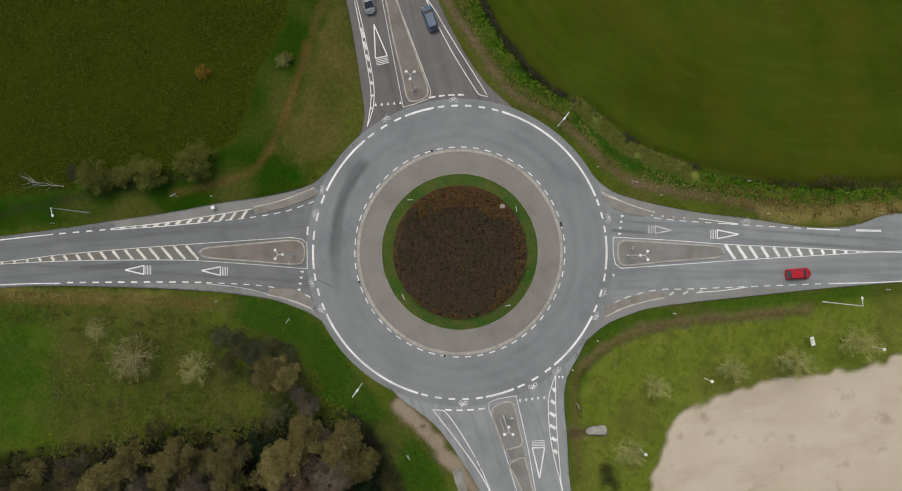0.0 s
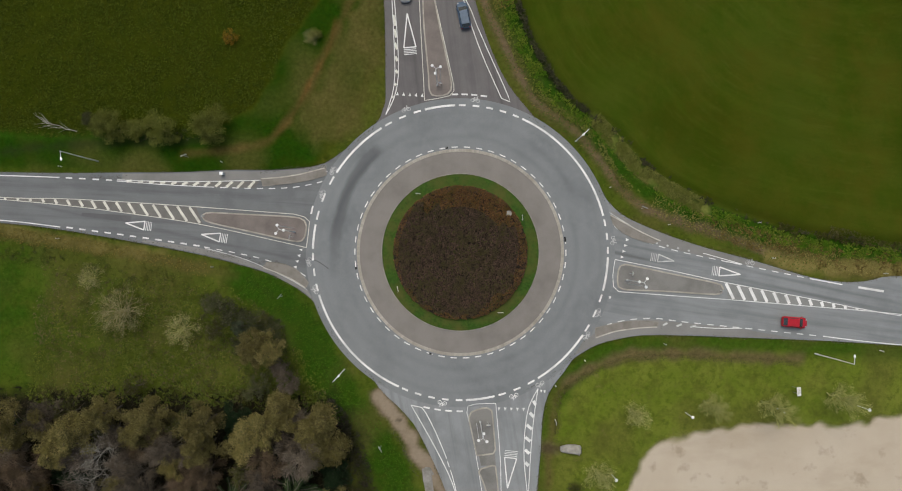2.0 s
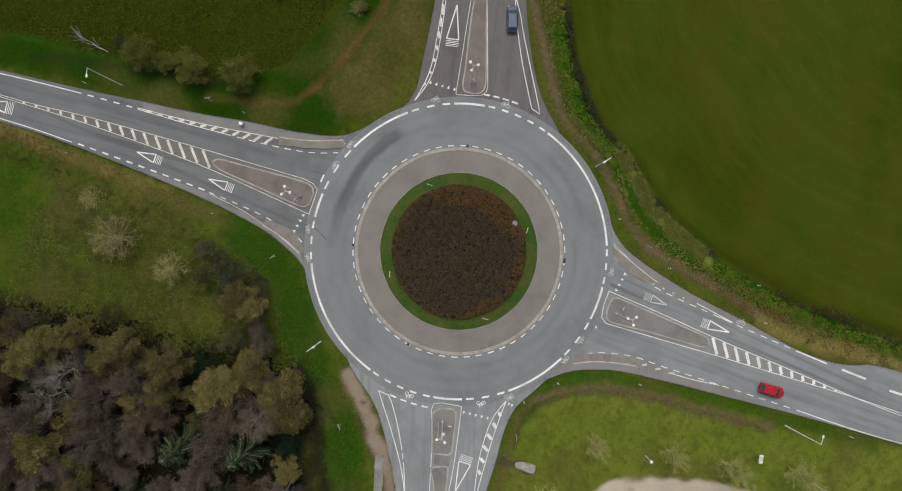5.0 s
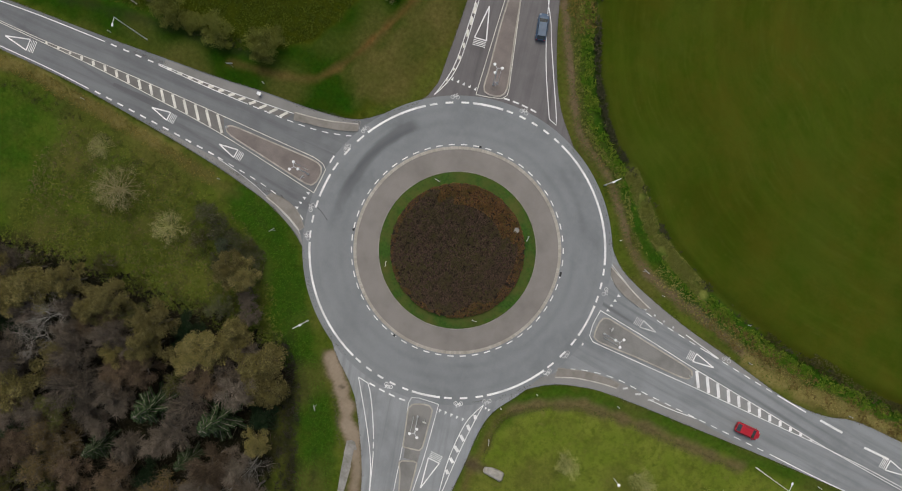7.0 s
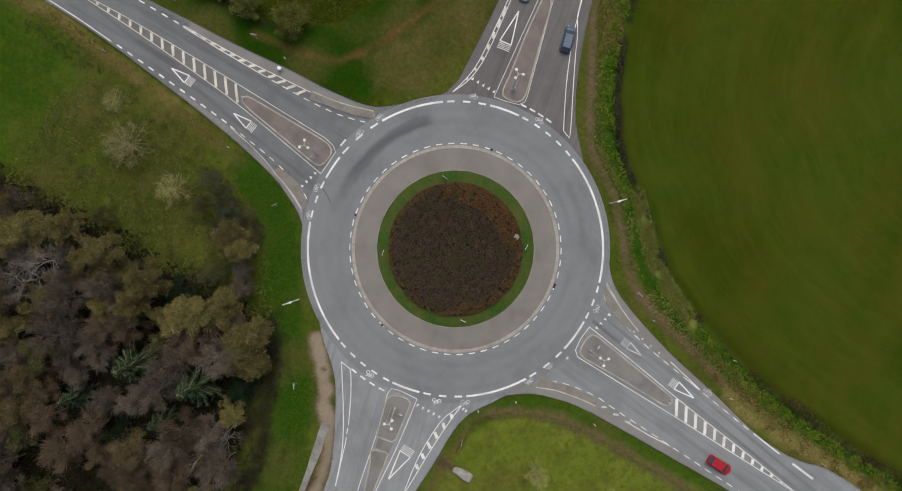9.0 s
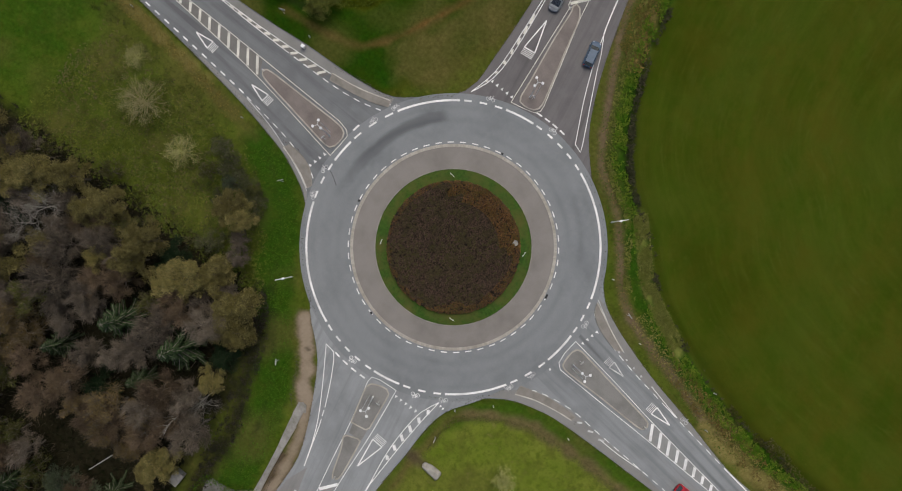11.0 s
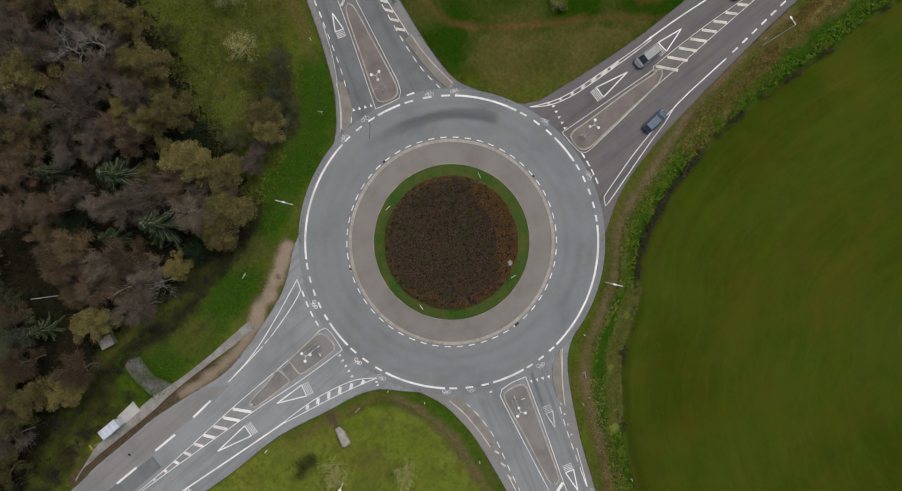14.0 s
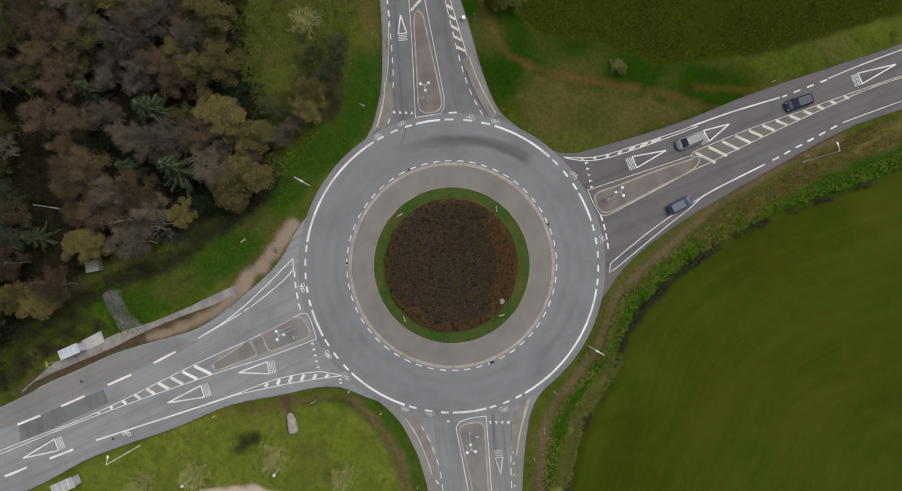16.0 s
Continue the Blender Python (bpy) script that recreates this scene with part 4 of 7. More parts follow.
yield_sign("w", (-54.96, -3.51), (-51.85, -3.48), 0.72)
yield_sign("w", (-42.41, -3.49), (-39.30, -3.55), 0.72)
yield_sign("w", (-81.6, -4.75), (-77.6, -4.25), 0.95)

# east arm
line("e", [(62.58, 4.16), (57.17, 4.34)], 0.20)
dash("e", [(56.13, 4.38), (42.66, 5.06), (33.17, 5.73), (26.06, 7.09), (24.06, 8.30)], 1.1, 1.0, 0.14)
for p, q in (((65.24, 4.13), (69.41, 4.08)), ((73.64, 3.67), (78.08, 3.90)), ((82.3, 3.95), (86.4, 4.1))):
    band("lay_by_dash", [p, q], 0.36, ALL, M_PAINT, road_east)
line("e", [(45.88, 5.00), (41.71, 5.53), (39.34, 5.83)], 0.13)
line("e", [(45.88, 4.95), (42.66, 5.06)], 0.13)
hatch("e", [(31.27, 6.57), (37.44, 6.05)], [(30.99, 6.09), (36.97, 5.67)], 4, 0.34, 0.3, 0.05, 0.95, M_PAINT_WORN)
line("e", [(23.20, 10.10), (28.43, 7.87), (32.22, 6.76)], 0.12, M_PAINT_WORN)
line("e", [(25.22, 2.62), (34.13, 2.23), (43.42, 1.65), (56.88, 1.12), (72.81, 0.55), (95, 0.9), (140, 4)], 0.115, name="median_line")
line("e", [(26.57, -2.48), (37.92, -1.61), (44.37, -1.08), (56.88, -0.21), (72.81, 0.79), (95, 1.3), (140, 4.4)], 0.115, name="median_line")
line("e", [(25.22, 2.62), (25.23, -0.03), (25.62, -1.82), (26.57, -2.48)], 0.115, name="median_line")
hatch("e", [(43.61, 1.66), (56.88, 1.12), (66.36, 0.82)], [(45.41, -0.98), (56.88, -0.21), (66.36, 0.35)], 12, 0.48, 0.0, 0.0, 0.96, M_PAINT)
line("e", [(140, -0.6), (95, -2.4), (72.78, -4.18), (60.65, -4.67)], 0.16)
dash("e", [(59.52, -4.73), (47.39, -5.31), (37.93, -5.77), (32.25, -6.01), (26.59, -7.58), (23.76, -9.49)], 1.1, 1.0, 0.14)
line("e", [(47.39, -5.36), (43.13, -6.01), (39.35, -6.33)], 0.12)
hatch("e", [(35.09, -6.27), (40.30, -5.94)], [(34.15, -6.94), (39.07, -6.52)], 3, 0.32, 0.0, 0.05, 0.95, M_PAINT_WORN)
for k in range(4):
    x, y = Vector((26.77, 6.14)).lerp(Vector((26.36, 3.20)), k / 3)
    tooth("e", x, y, (1, 0.05))
yield_sign("e", (34.79, 3.85), (32.13, 3.92), 0.62, True)
yield_sign("e", (45.88, 3.29), (42.37, 3.26), 0.72)
yield_sign("e", (82.4, 3.0), (78.4, 3.0), 0.9)

# north arm
line("n", [(-36.9, 125), (-26.57, 78.61), (-23.26, 65.81)], 0.16)
dash("n", [(-23.09, 65.59), (-21.13, 57.81)], 1.2, 1.2, 0.25)
line("n", [(-21.08, 57.42), (-19.59, 48.95), (-18.01, 42.01)], 0.22)
line("n", [(-18.50, 43.52), (-17.75, 41.04), (-16.24, 33.86), (-15.02, 27.17), (-14.98, 23.83), (-15.51, 20.48)], 0.13)
line("n", [(-17.95, 43.25), (-17.37, 41.05), (-15.47, 32.91), (-14.45, 27.18), (-14.59, 23.35), (-15.51, 20.48)], 0.13)
hatch("n", [(-16.95, 37.69), (-15.02, 27.17), (-15.33, 21.25)], [(-16.46, 36.73), (-14.45, 27.18), (-14.86, 21.92)], 7, 0.42, 1.1, 0.04, 0.86)
line("n", [(-31.8, 125), (-22.27, 77.99), (-18.57, 61.31), (-16.39, 51.40), (-13.77, 41.93), (-13.28, 41.57), (-11.67, 33.91), (-9.56, 23.78)], 0.115, M_PAINT_CREAM, "median_line")
line("n", [(-31.3, 125), (-21.98, 77.95), (-19.22, 67.17), (-15.00, 54.09), (-11.59, 44.04), (-10.80, 41.59), (-7.86, 33.94), (-5.22, 27.07)], 0.115, M_PAINT_CREAM, "median_line")
line("n", [(-5.22, 27.07), (-5.02, 26.03), (-5.58, 25.16), (-7.57, 24.38), (-9.56, 23.78)], 0.115, M_PAINT_CREAM, "median_line")
hatch("n", [(-13.75, 42.12), (-16.29, 51.39), (-18.57, 61.31), (-20.32, 69.25)], [(-11.51, 45.47), (-15.00, 54.09), (-17.51, 62.12), (-19.83, 70.14)], 12, 0.46, 0.0, 0.0, 0.95)
line("n", [(-29.0, 125), (-18.08, 77.40), (-15.64, 67.15)], 0.12)
dash("n", [(-15.28, 66.14), (-10.64, 54.27)], 1.2, 1.0, 0.27)
line("n", [(-10.35, 53.46), (-7.48, 45.41), (-6.21, 42.37)], 0.21)
line("n", [(-6.21, 42.37), (-4.30, 39.74), (-2.94, 37.35), (-0.24, 33.06), (4.39, 25.64), (2.87, 26.01)], 0.13)
line("n", [(-6.06, 42.06), (-5.26, 40.11), (-3.90, 37.34), (-1.18, 32.38), (2.87, 26.01)], 0.13)
for k in range(5):
    x, y = Vector((-14.13, 24.22)).lerp(Vector((-10.05, 24.59)), k / 4)
    tooth("n", x, y, (0, 1))
yield_sign("n", (-14.57, 37.52), (-13.27, 32.07), 1.0)
yield_sign("n", (-17.70, 48.50), (-16.17, 44.45), 1.0)
yield_sign("n", (-24.29, 77.32), (-22.63, 71.02), 0.95)

# south arm
line("s", [(31.5, -125), (25.0, -90), (21.30, -76.99), (17.11, -60.93), (11.29, -44.18), (7.50, -32.35), (4.98, -25.68)], 0.115, name="median_line")
line("s", [(31.9, -125), (25.6, -90), (21.86, -77.05), (17.58, -60.98), (13.15, -41.24), (11.48, -32.31), (9.41, -23.52)], 0.115, name="median_line")
line("s", [(4.98, -25.68), (5.01, -24.64), (6.21, -24.11), (9.41, -23.52)], 0.115, name="median_line")
hatch("s", [(11.30, -44.08), (17.11, -60.93)], [(13.16, -41.15), (17.48, -60.97)], 9, 0.5, 0.0, 0.0, 0.97, M_PAINT)
for p, q in (((10.15, -50.52), (8.71, -46.75)), ((12.79, -58.40), (11.58, -54.38)), ((15.33, -66.35), (14.12, -62.33)), ((17.46, -73.77), (16.42, -69.87)), ((19.9, -81.3), (18.8, -77.4)), ((22.2, -88.7), (21.1, -84.9))):
    band("bus_bay_dash", [p, q], 0.36, ALL, M_PAINT, road_south)
for p, q in (((23.56, -69.08), (22.54, -65.09)), ((25.56, -76.66), (24.52, -72.86))):
    band("bus_bay_dash", [p, q], 0.36, ALL, M_PAINT, road_south)
line("s", [(7.00, -42.86), (4.25, -37.23), (0.69, -32.07), (-4.20, -25.89)], 0.14)
line("s", [(7.00, -42.86), (4.18, -36.26)], 0.14)
dash("s", [(4.18, -36.26), (2.64, -33.24)], 1.0, 0.5, 0.14)
line("s", [(2.64, -33.24), (0.09, -29.14), (-2.40, -26.00), (-4.20, -25.89)], 0.14)
line("s", [(21.50, -61.20), (19.00, -48.33), (17.05, -38.63), (16.63, -36.68)], 0.25)
line("s", [(16.80, -37.65), (15.33, -31.79), (14.77, -26.98), (14.85, -23.19), (15.88, -20.08)], 0.13)
line("s", [(16.89, -37.66), (16.13, -29.03), (15.87, -23.31), (15.88, -20.08)], 0.13)
hatch("s", [(15.50, -20.89), (14.77, -26.98), (15.59, -32.77)], [(16.00, -21.42), (16.02, -27.60), (16.37, -33.33)], 6, 0.5, 0.3, 0.1, 0.95, M_PAINT)
for k in range(5):
    x, y = Vector((10.07, -24.36)).lerp(Vector((14.02, -23.86)), k / 4)
    tooth("s", x, y, (0, -1))
for x, y in ((16.45, -20.46), (17.02, -20.46)):
    tooth("s", x, y, (0, -1), 0.45)
yield_sign("s", (13.35, -36.86), (13.13, -31.92), 1.0)
yield_sign("s", (16.85, -48.95), (15.68, -43.03), 1.0)
yield_sign("s", (22.96, -73.37), (21.47, -67.73), 1.0)
for arm, p, turn in (("r", (-22.77, 10.14), 60), ("w", (-23.95, 6.05), 80), ("r", (-24.36, -5.30), 95), ("r", (-22.69, -9.72), 120), ("n", (-12.39, 21.94), 25), ("n", (-1.31, 25.20), 0), ("e", (24.55, 5.65), 270),
                     ("r", (23.84, -6.47), 250), ("r", (22.53, -10.44), 235), ("r", (16.16, -19.43), 215), ("s", (12.22, -22.00), 205), ("s", (0.75, -24.91), 175), ("e", (47.12, 5.58), 0), ("s", (20.89, -56.11), 75)):
    bicycle(arm, *p, turn, arm != "s")

# ---- cycle tracks, kerb islands and pavements ----


def kerb_run(pts, parent, width=0.22, height=0.10, z=0.03, piece=1.0, material=M_KERB, name="kerb_stone", closed=False):
    """Kerb stones set end to end along a curve."""
    p = list(pts) + ([pts[0]] if closed else [])
    total, at = along(p)
    n = max(1, round(total / piece))
    for k in range(n):
        a, b = at(total * k / n + 0.012), at(total * (k + 1) / n - 0.012)
        c, d = (a + b) / 2, b - a
        key = (round(d.length, 1), width, height, material.name)
        if key not in KERBS:
            bm = bmesh.new()
            box(bm, key[0] if key[0] > 0.05 else 0.1, width, height, Matrix.Translation((0, 0, height / 2)), 0.02)
            me = bpy.data.meshes.new(name)
            bm.to_mesh(me)
            bm.free()
            me.materials.append(material)
            KERBS[key] = me
        ob = new(name, KERBS[key])
        ob.matrix_world = pose(c.x, c.y, z, 0, 0, math.degrees(math.atan2(d.y, d.x)))
        ob.parent = parent
    return n


KERBS = {}


def traffic_island(name, outline, label, height=0.12, material=M_SETT):
    o = spline(outline, 0.35, True)
    top = tagged(slab(name, o, -0.1, height, material), label, "traffic island", "traffic islands", "structure")
    kerb_run(o, top, 0.24, height + 0.015, 0.03, 0.9, M_KERB, "kerb_stone", True)
    return top


traffic_island("traffic_island", [(-42.75, -0.47), (-41.72, 0.20), (-35.88, 0.82), (-28.33, 1.56), (-26.25, 1.39), (-25.57, 0.45), (-25.55, -1.25), (-26.01, -2.11), (-27.33, -2.31), (-34.89, -1.81), (-41.51, -1.31)], "brown paved traffic island with pale granite kerb")
traffic_island("traffic_island", [(25.99, 0.93), (26.36, 1.88), (27.50, 2.08), (35.08, 1.67), (42.19, 1.26), (43.42, 0.61), (43.13, -0.24), (41.71, -0.63), (34.14, -1.27), (27.51, -1.99), (26.28, -1.44)], "grey-brown paved traffic island with pale granite kerb", 0.12, M_SETT_GREY)
traffic_island("traffic_island", [(-12.61, 41.38), (-11.50, 35.82), (-9.71, 28.66), (-9.01, 25.51), (-8.15, 24.75), (-6.16, 25.25), (-5.50, 26.50), (-6.29, 29.17), (-8.64, 35.37), (-10.80, 41.30), (-11.6, 42.2), (-12.4, 43.0), (-13.2, 42.4)], "long brown paved traffic island with pale kerb")
traffic_island("traffic_island", [(7.59, -32.34), (7.49, -32.01), (5.73, -27.41), (5.42, -26.38), (5.67, -25.55), (7.49, -24.57), (8.43, -24.47), (9.02, -24.87), (9.16, -25.45), (10.50, -31.05), (10.54, -31.47), (10.20, -31.63), (7.94, -32.28)], "grey paved traffic island holding the lamp mast", 0.12, M_SETT_GREY)
traffic_island("traffic_island", [(11.84, -41.19), (11.17, -40.45), (9.52, -36.85), (8.28, -34.91), (8.20, -34.62), (8.44, -34.47), (10.57, -33.45), (10.84, -33.34), (10.88, -33.58), (11.59, -36.13), (12.41, -39.55), (12.47, -40.60)], "pointed grey-brown paved traffic island", 0.12, M_SETT_GREY)
slab("crossing_gap", [(8.55, -33.89), (7.90, -32.20), (10.38, -31.24), (10.96, -33.49)], 0.0, ALL + 0.006, M_SETT_GREY, road_south)


# aged surface between the median lines
for arm, rim, mt in (("w", [(-43.90, 0.70), (-56.63, -0.31), (-66.05, -1.25), (-75.45, -2.47), (-75.44, -2.66), (-66.03, -2.10), (-56.60, -1.82), (-42.44, -1.79)], M_MEDIAN),
                     ("e", [(43.80, 1.56), (56.88, 1.07), (66.36, 0.78), (66.36, 0.45), (56.88, -0.12), (44.37, -0.99)], M_MEDIAN_PALE),
                     ("n", [(-13.72, 42.31), (-16.20, 51.38), (-18.48, 61.30), (-20.23, 69.23), (-19.92, 70.15), (-17.60, 62.14), (-15.10, 54.11), (-11.95, 45.05)], M_MEDIAN),
                     ("s", [(11.41, -43.90), (17.21, -60.94), (17.39, -60.96), (13.06, -41.99)], M_MEDIAN_PALE),
                     ("w", [(-34.36, 6.52), (-47.28, 4.41), (-56.23, 3.28), (-47.27, 3.84), (-35.00, 5.28)], M_MEDIAN)):
    slab("median_surface", rim, 0.0, ALL - 0.0042, mt, ARMS[arm][0])


def kerb_island(verge_side, road_side):
    """A narrow raised strip: pale kerb towards the cycle track; lane kerb coloured darker for its shadow."""
    v, r = pts2(spline(verge_side, 0.6)), pts2(spline(road_side, 0.6))
    top = tagged(slab("kerb_island", v + r[::-1], -0.1, 0.10, M_TAN), "narrow tan paved strip between lane and cycle track", "kerb island", "kerb islands", "structure")
    kerb_run(v, top, 0.20, 0.115, 0.03, 1.0, M_KERB_PALE)
    kerb_run(r, top, 0.15, 0.11, 0.03, 1.0, M_KERB_DARK)
    for a, b in ((v[0], r[0]), (v[-1], r[-1])):
        kerb_run([a, b], top, 0.16, 0.112, 0.03, 0.6, M_KERB_DARK)


kerb_island([(23.38, 9.68), (25.13, 9.05), (27.18, 8.28), (29.74, 7.42), (31.96, 6.79)], [(24.12, 8.28), (25.66, 7.23), (27.49, 6.62), (29.28, 6.28), (30.94, 6.12)])
kerb_island([(23.96, -10.50), (26.58, -9.15), (28.38, -8.52), (30.19, -7.99), (31.84, -7.59), (33.59, -7.26)], [(23.67, -8.93), (26.34, -7.86), (28.14, -7.23), (29.97, -6.79), (31.83, -6.54), (33.73, -6.46)])
kerb_island([(-34.11, 7.00), (-31.17, 7.67), (-29.36, 8.20), (-27.57, 8.81), (-25.82, 9.56), (-24.07, 10.31)], [(-33.61, 5.86), (-30.88, 6.58), (-29.06, 7.06), (-27.26, 7.63), (-25.48, 8.29), (-23.60, 9.27)])
kerb_island([(-31.58, -7.33), (-29.01, -7.83), (-27.75, -8.18), (-26.38, -8.60), (-24.17, -9.58)], [(-31.07, -6.33), (-28.46, -6.23), (-27.11, -6.55), (-25.83, -6.99), (-23.82, -8.70)])
for arm, rim in (("e", [(23.29, 10.48), (28.42, 8.82), (37.91, 6.91), (47.40, 5.77), (56.41, 4.48), (47.40, 4.91), (37.91, 5.44), (33.17, 5.83), (26.06, 7.28), (23.87, 8.87)]),
                 ("e", [(20.94, -13.94), (24.90, -11.17), (30.37, -9.14), (37.93, -7.85), (47.39, -6.82), (56.86, -5.79), (47.39, -5.45), (37.93, -5.92), (32.26, -6.20), (27.06, -7.76), (23.76, -9.77), (21.88, -11.58)]),
                 ("w", [(-56.73, 4.41), (-47.30, 5.92), (-39.77, 7.42), (-33.16, 8.43), (-28.44, 9.42), (-23.92, 10.98), (-23.52, 9.56), (-28.42, 7.90), (-34.36, 6.61), (-47.28, 4.41), (-56.70, 3.37)]),
                 ("w", [(-51.80, -6.26), (-42.36, -6.60), (-35.75, -7.20), (-30.07, -8.09), (-24.38, -10.21), (-22.29, -11.69), (-23.63, -10.11), (-26.29, -8.90), (-31.03, -7.44), (-35.76, -6.35), (-41.43, -5.74), (-51.81, -5.74)])):
    slab("cycle_track", rim, 0.0, ALL - 0.0045, M_CYCLE, ARMS[arm][0])
pavement = tagged(slab("pavement", spline([(-0.9, -35.9), (0.6, -40.7), (1.9, -44.5), (3.5, -50.5), (4.35, -55.05), (5.3, -58.2), (6.3, -61.5), (7.4, -64.5), (8.4, -67.2), (10.2, -69.8), (12.0, -72.4)], 1.0)
                       + spline([(12.4, -72.5), (10.56, -69.9), (9.09, -65.27), (7.56, -59.89), (6.41, -56.13), (4.88, -51.86), (3.4, -46.87), (1.55, -39.13), (0.5, -35.6)], 1.0), -0.1, 0.035, M_PAVE), "weathered grey concrete pavement leading to the bus stop", "pavement", kind="structure")
slab("pavement_end", [(-0.82, -35.88), (-0.28, -35.45), (0.40, -35.47), (1.21, -36.40), (0.79, -36.78), (0.37, -36.82), (0.38, -37.70), (-0.36, -37.95)], -0.1, 0.05, M_PAVE, pavement)
kerb_run(spline([(10.62, -69.80), (9.16, -65.20), (7.63, -59.80), (6.48, -56.05), (4.95, -51.80), (3.47, -46.82), (1.62, -39.10)], 1.0), pavement, 0.12, 0.10, 0.0, 1.2, M_KERB_DARK)

# ---- central island ----
apron = tagged(from_lists("truck_apron", [(r * math.cos(k * math.pi / 90), r * math.sin(k * math.pi / 90), z) for r, z in ((16.6, 0.03), (16.6, 0.085), (12.95, 0.15), (12.95, -0.1)) for k in range(180)],
                          [(s * 180 + k, s * 180 + (k + 1) % 180, (s + 1) * 180 + (k + 1) % 180, (s + 1) * 180 + k) for s in range(3) for k in range(180)], M_APRON), "ring of brown-grey paving round the planted centre", "truck apron", kind="structure")
kerb_run(arc(16.72, 0, 360, 2), apron, 0.5, 0.11, 0.03, 0.42, M_KERB, "apron_kerb")
kerb_run(arc(12.88, 0, 360, 2), apron, 0.16, 0.28, 0.0, 1.0, M_KERB_DARK, "inner_kerb")


def drain(x, y, turn, label="dark iron drain grate beside the apron kerb"):
    root = tagged(new("drain_grate"), label, "drain", "drain grates")
    bm = bmesh.new()
    for p, q in (((0, 0.2), (0.56, 0.05)), ((0, -0.2), (0.56, 0.05)), ((0.26, 0), (0.05, 0.4)), ((-0.26, 0), (0.05, 0.4))):
        box(bm, *q, 0.05, Matrix.Translation((*p, 0.02)))
    part("frame", bm, M_BLACK, root)
    for k in range(5):
        bm = bmesh.new()
        box(bm, 0.04, 0.36, 0.03, Matrix.Translation((-0.2 + 0.1 * k, 0, 0.02)))
        part("bar", bm, M_BLACK, root)
    bm = bmesh.new()
    box(bm, 0.52, 0.4, 0.01, Matrix.Translation((0, 0, 0.004)))
    part("pit", bm, M_BLACK, root)
    root.matrix_world = pose(x, y, ALL + 0.003, 0, 0, turn) @ Matrix.Diagonal((0.72, 0.72, 1, 1))


for p in ((-4.74, 16.39), (18.01, 4.83), (-16.52, -5.14), (-2.41, -17.57), (16.32, 4.76)):
    p = Vector(p).normalized() * 17.28
    drain(*p, math.degrees(math.atan2(p[1], p[0])) + 90)
for p in ((11.72, -62.61), (21.60, -58.41)):
    drain(*p, 18, "dark iron drain grate in the bus bay")

# planted centre: a low grass dome with a bed of shrubs
M_MOWN = surface("mown_grass", (0.014, 0.044, 0.003), (0.040, 0.088, 0.008), (0.078, 0.076, 0.016), 0.30, 2.6, 0.95, 0.08)
vs, fs = [(0, 0, 0.55)], []
for q, r in enumerate((2, 4, 6, 8, 9.5, 11, 12, 12.85)):
    for k in range(96):
        a = 2 * math.pi * k / 96
        vs.append((r * math.cos(a), r * math.sin(a), 0.20 + 0.35 * (1 - (r / 12.85) ** 2) + 0.02 * noise.noise((r * math.cos(a), r * math.sin(a), 0))))
for k in range(96):
    fs.append((0, 1 + k, 1 + (k + 1) % 96))
    for q in range(7):
        fs.append((1 + q * 96 + k, 1 + (q + 1) * 96 + k, 1 + (q + 1) * 96 + (k + 1) % 96, 1 + q * 96 + (k + 1) % 96))
tagged(from_lists("island_lawn", vs, fs, M_MOWN, None, True), "round grass dome in the middle of the roundabout", "lawn", kind="structure")

soil = [(0.85 * x, 0.85 * y, z + 0.12) for x, y, z in vs]
tagged(from_lists("bed_soil", soil, fs, M_SOIL, None, True), "dark bare soil under the shrub bed", "soil", kind="structure")


def leaf_cloud(name, pos, size, material, parent=None, seed=1, up=0.5, aspect=0.6, along_dir=None, blade=False):
    """One mesh of many small leaves, each a folded pair of triangles, or of pointed blades."""
    r = np.random.RandomState(seed)
    pos = np.asarray(pos, float)
    n = len(pos)
    d = r.normal(size=(n, 3)) if along_dir is None else np.asarray(along_dir, float) + 0.25 * r.normal(size=(n, 3))
    d /= np.linalg.norm(d, axis=1)[:, None]
    nr = r.normal(size=(n, 3)) + np.array([0, 0, up * 4])
    s = np.cross(nr, d)
    s /= np.linalg.norm(s, axis=1)[:, None] + 1e-9
    fold = np.cross(d, s)
    sz = np.asarray(size) * r.uniform(0.6, 1.4, n)
    sz = sz[:, None]
    if blade:
        v = np.stack((pos - d * sz + s * sz * aspect, pos + d * sz, pos - d * sz - s * sz * aspect), 1).reshape(-1, 3)
        f = np.arange(n * 3).reshape(-1, 3)
    else:
        v = np.stack((pos - d * sz, pos + s * sz * aspect + fold * sz * 0.15, pos + d * sz, pos - s * sz * aspect + fold * sz * 0.15), 1).reshape(-1, 3)
        f = np.arange(n * 4).reshape(-1, 4)
    me = bpy.data.meshes.new(name)
    me.from_pydata(v.tolist(), [], f.tolist())
    me.materials.append(material)
    ob = new(name, me)
    ob.parent = parent
    return tagged(ob, kind="stuff") if parent else ob


rs = np.random.RandomState(3)


def disc(n, radius):
    a, r = rs.uniform(0, 2 * np.pi, n), radius * np.sqrt(rs.uniform(0, 1, n))
    return r * np.cos(a), r * np.sin(a)


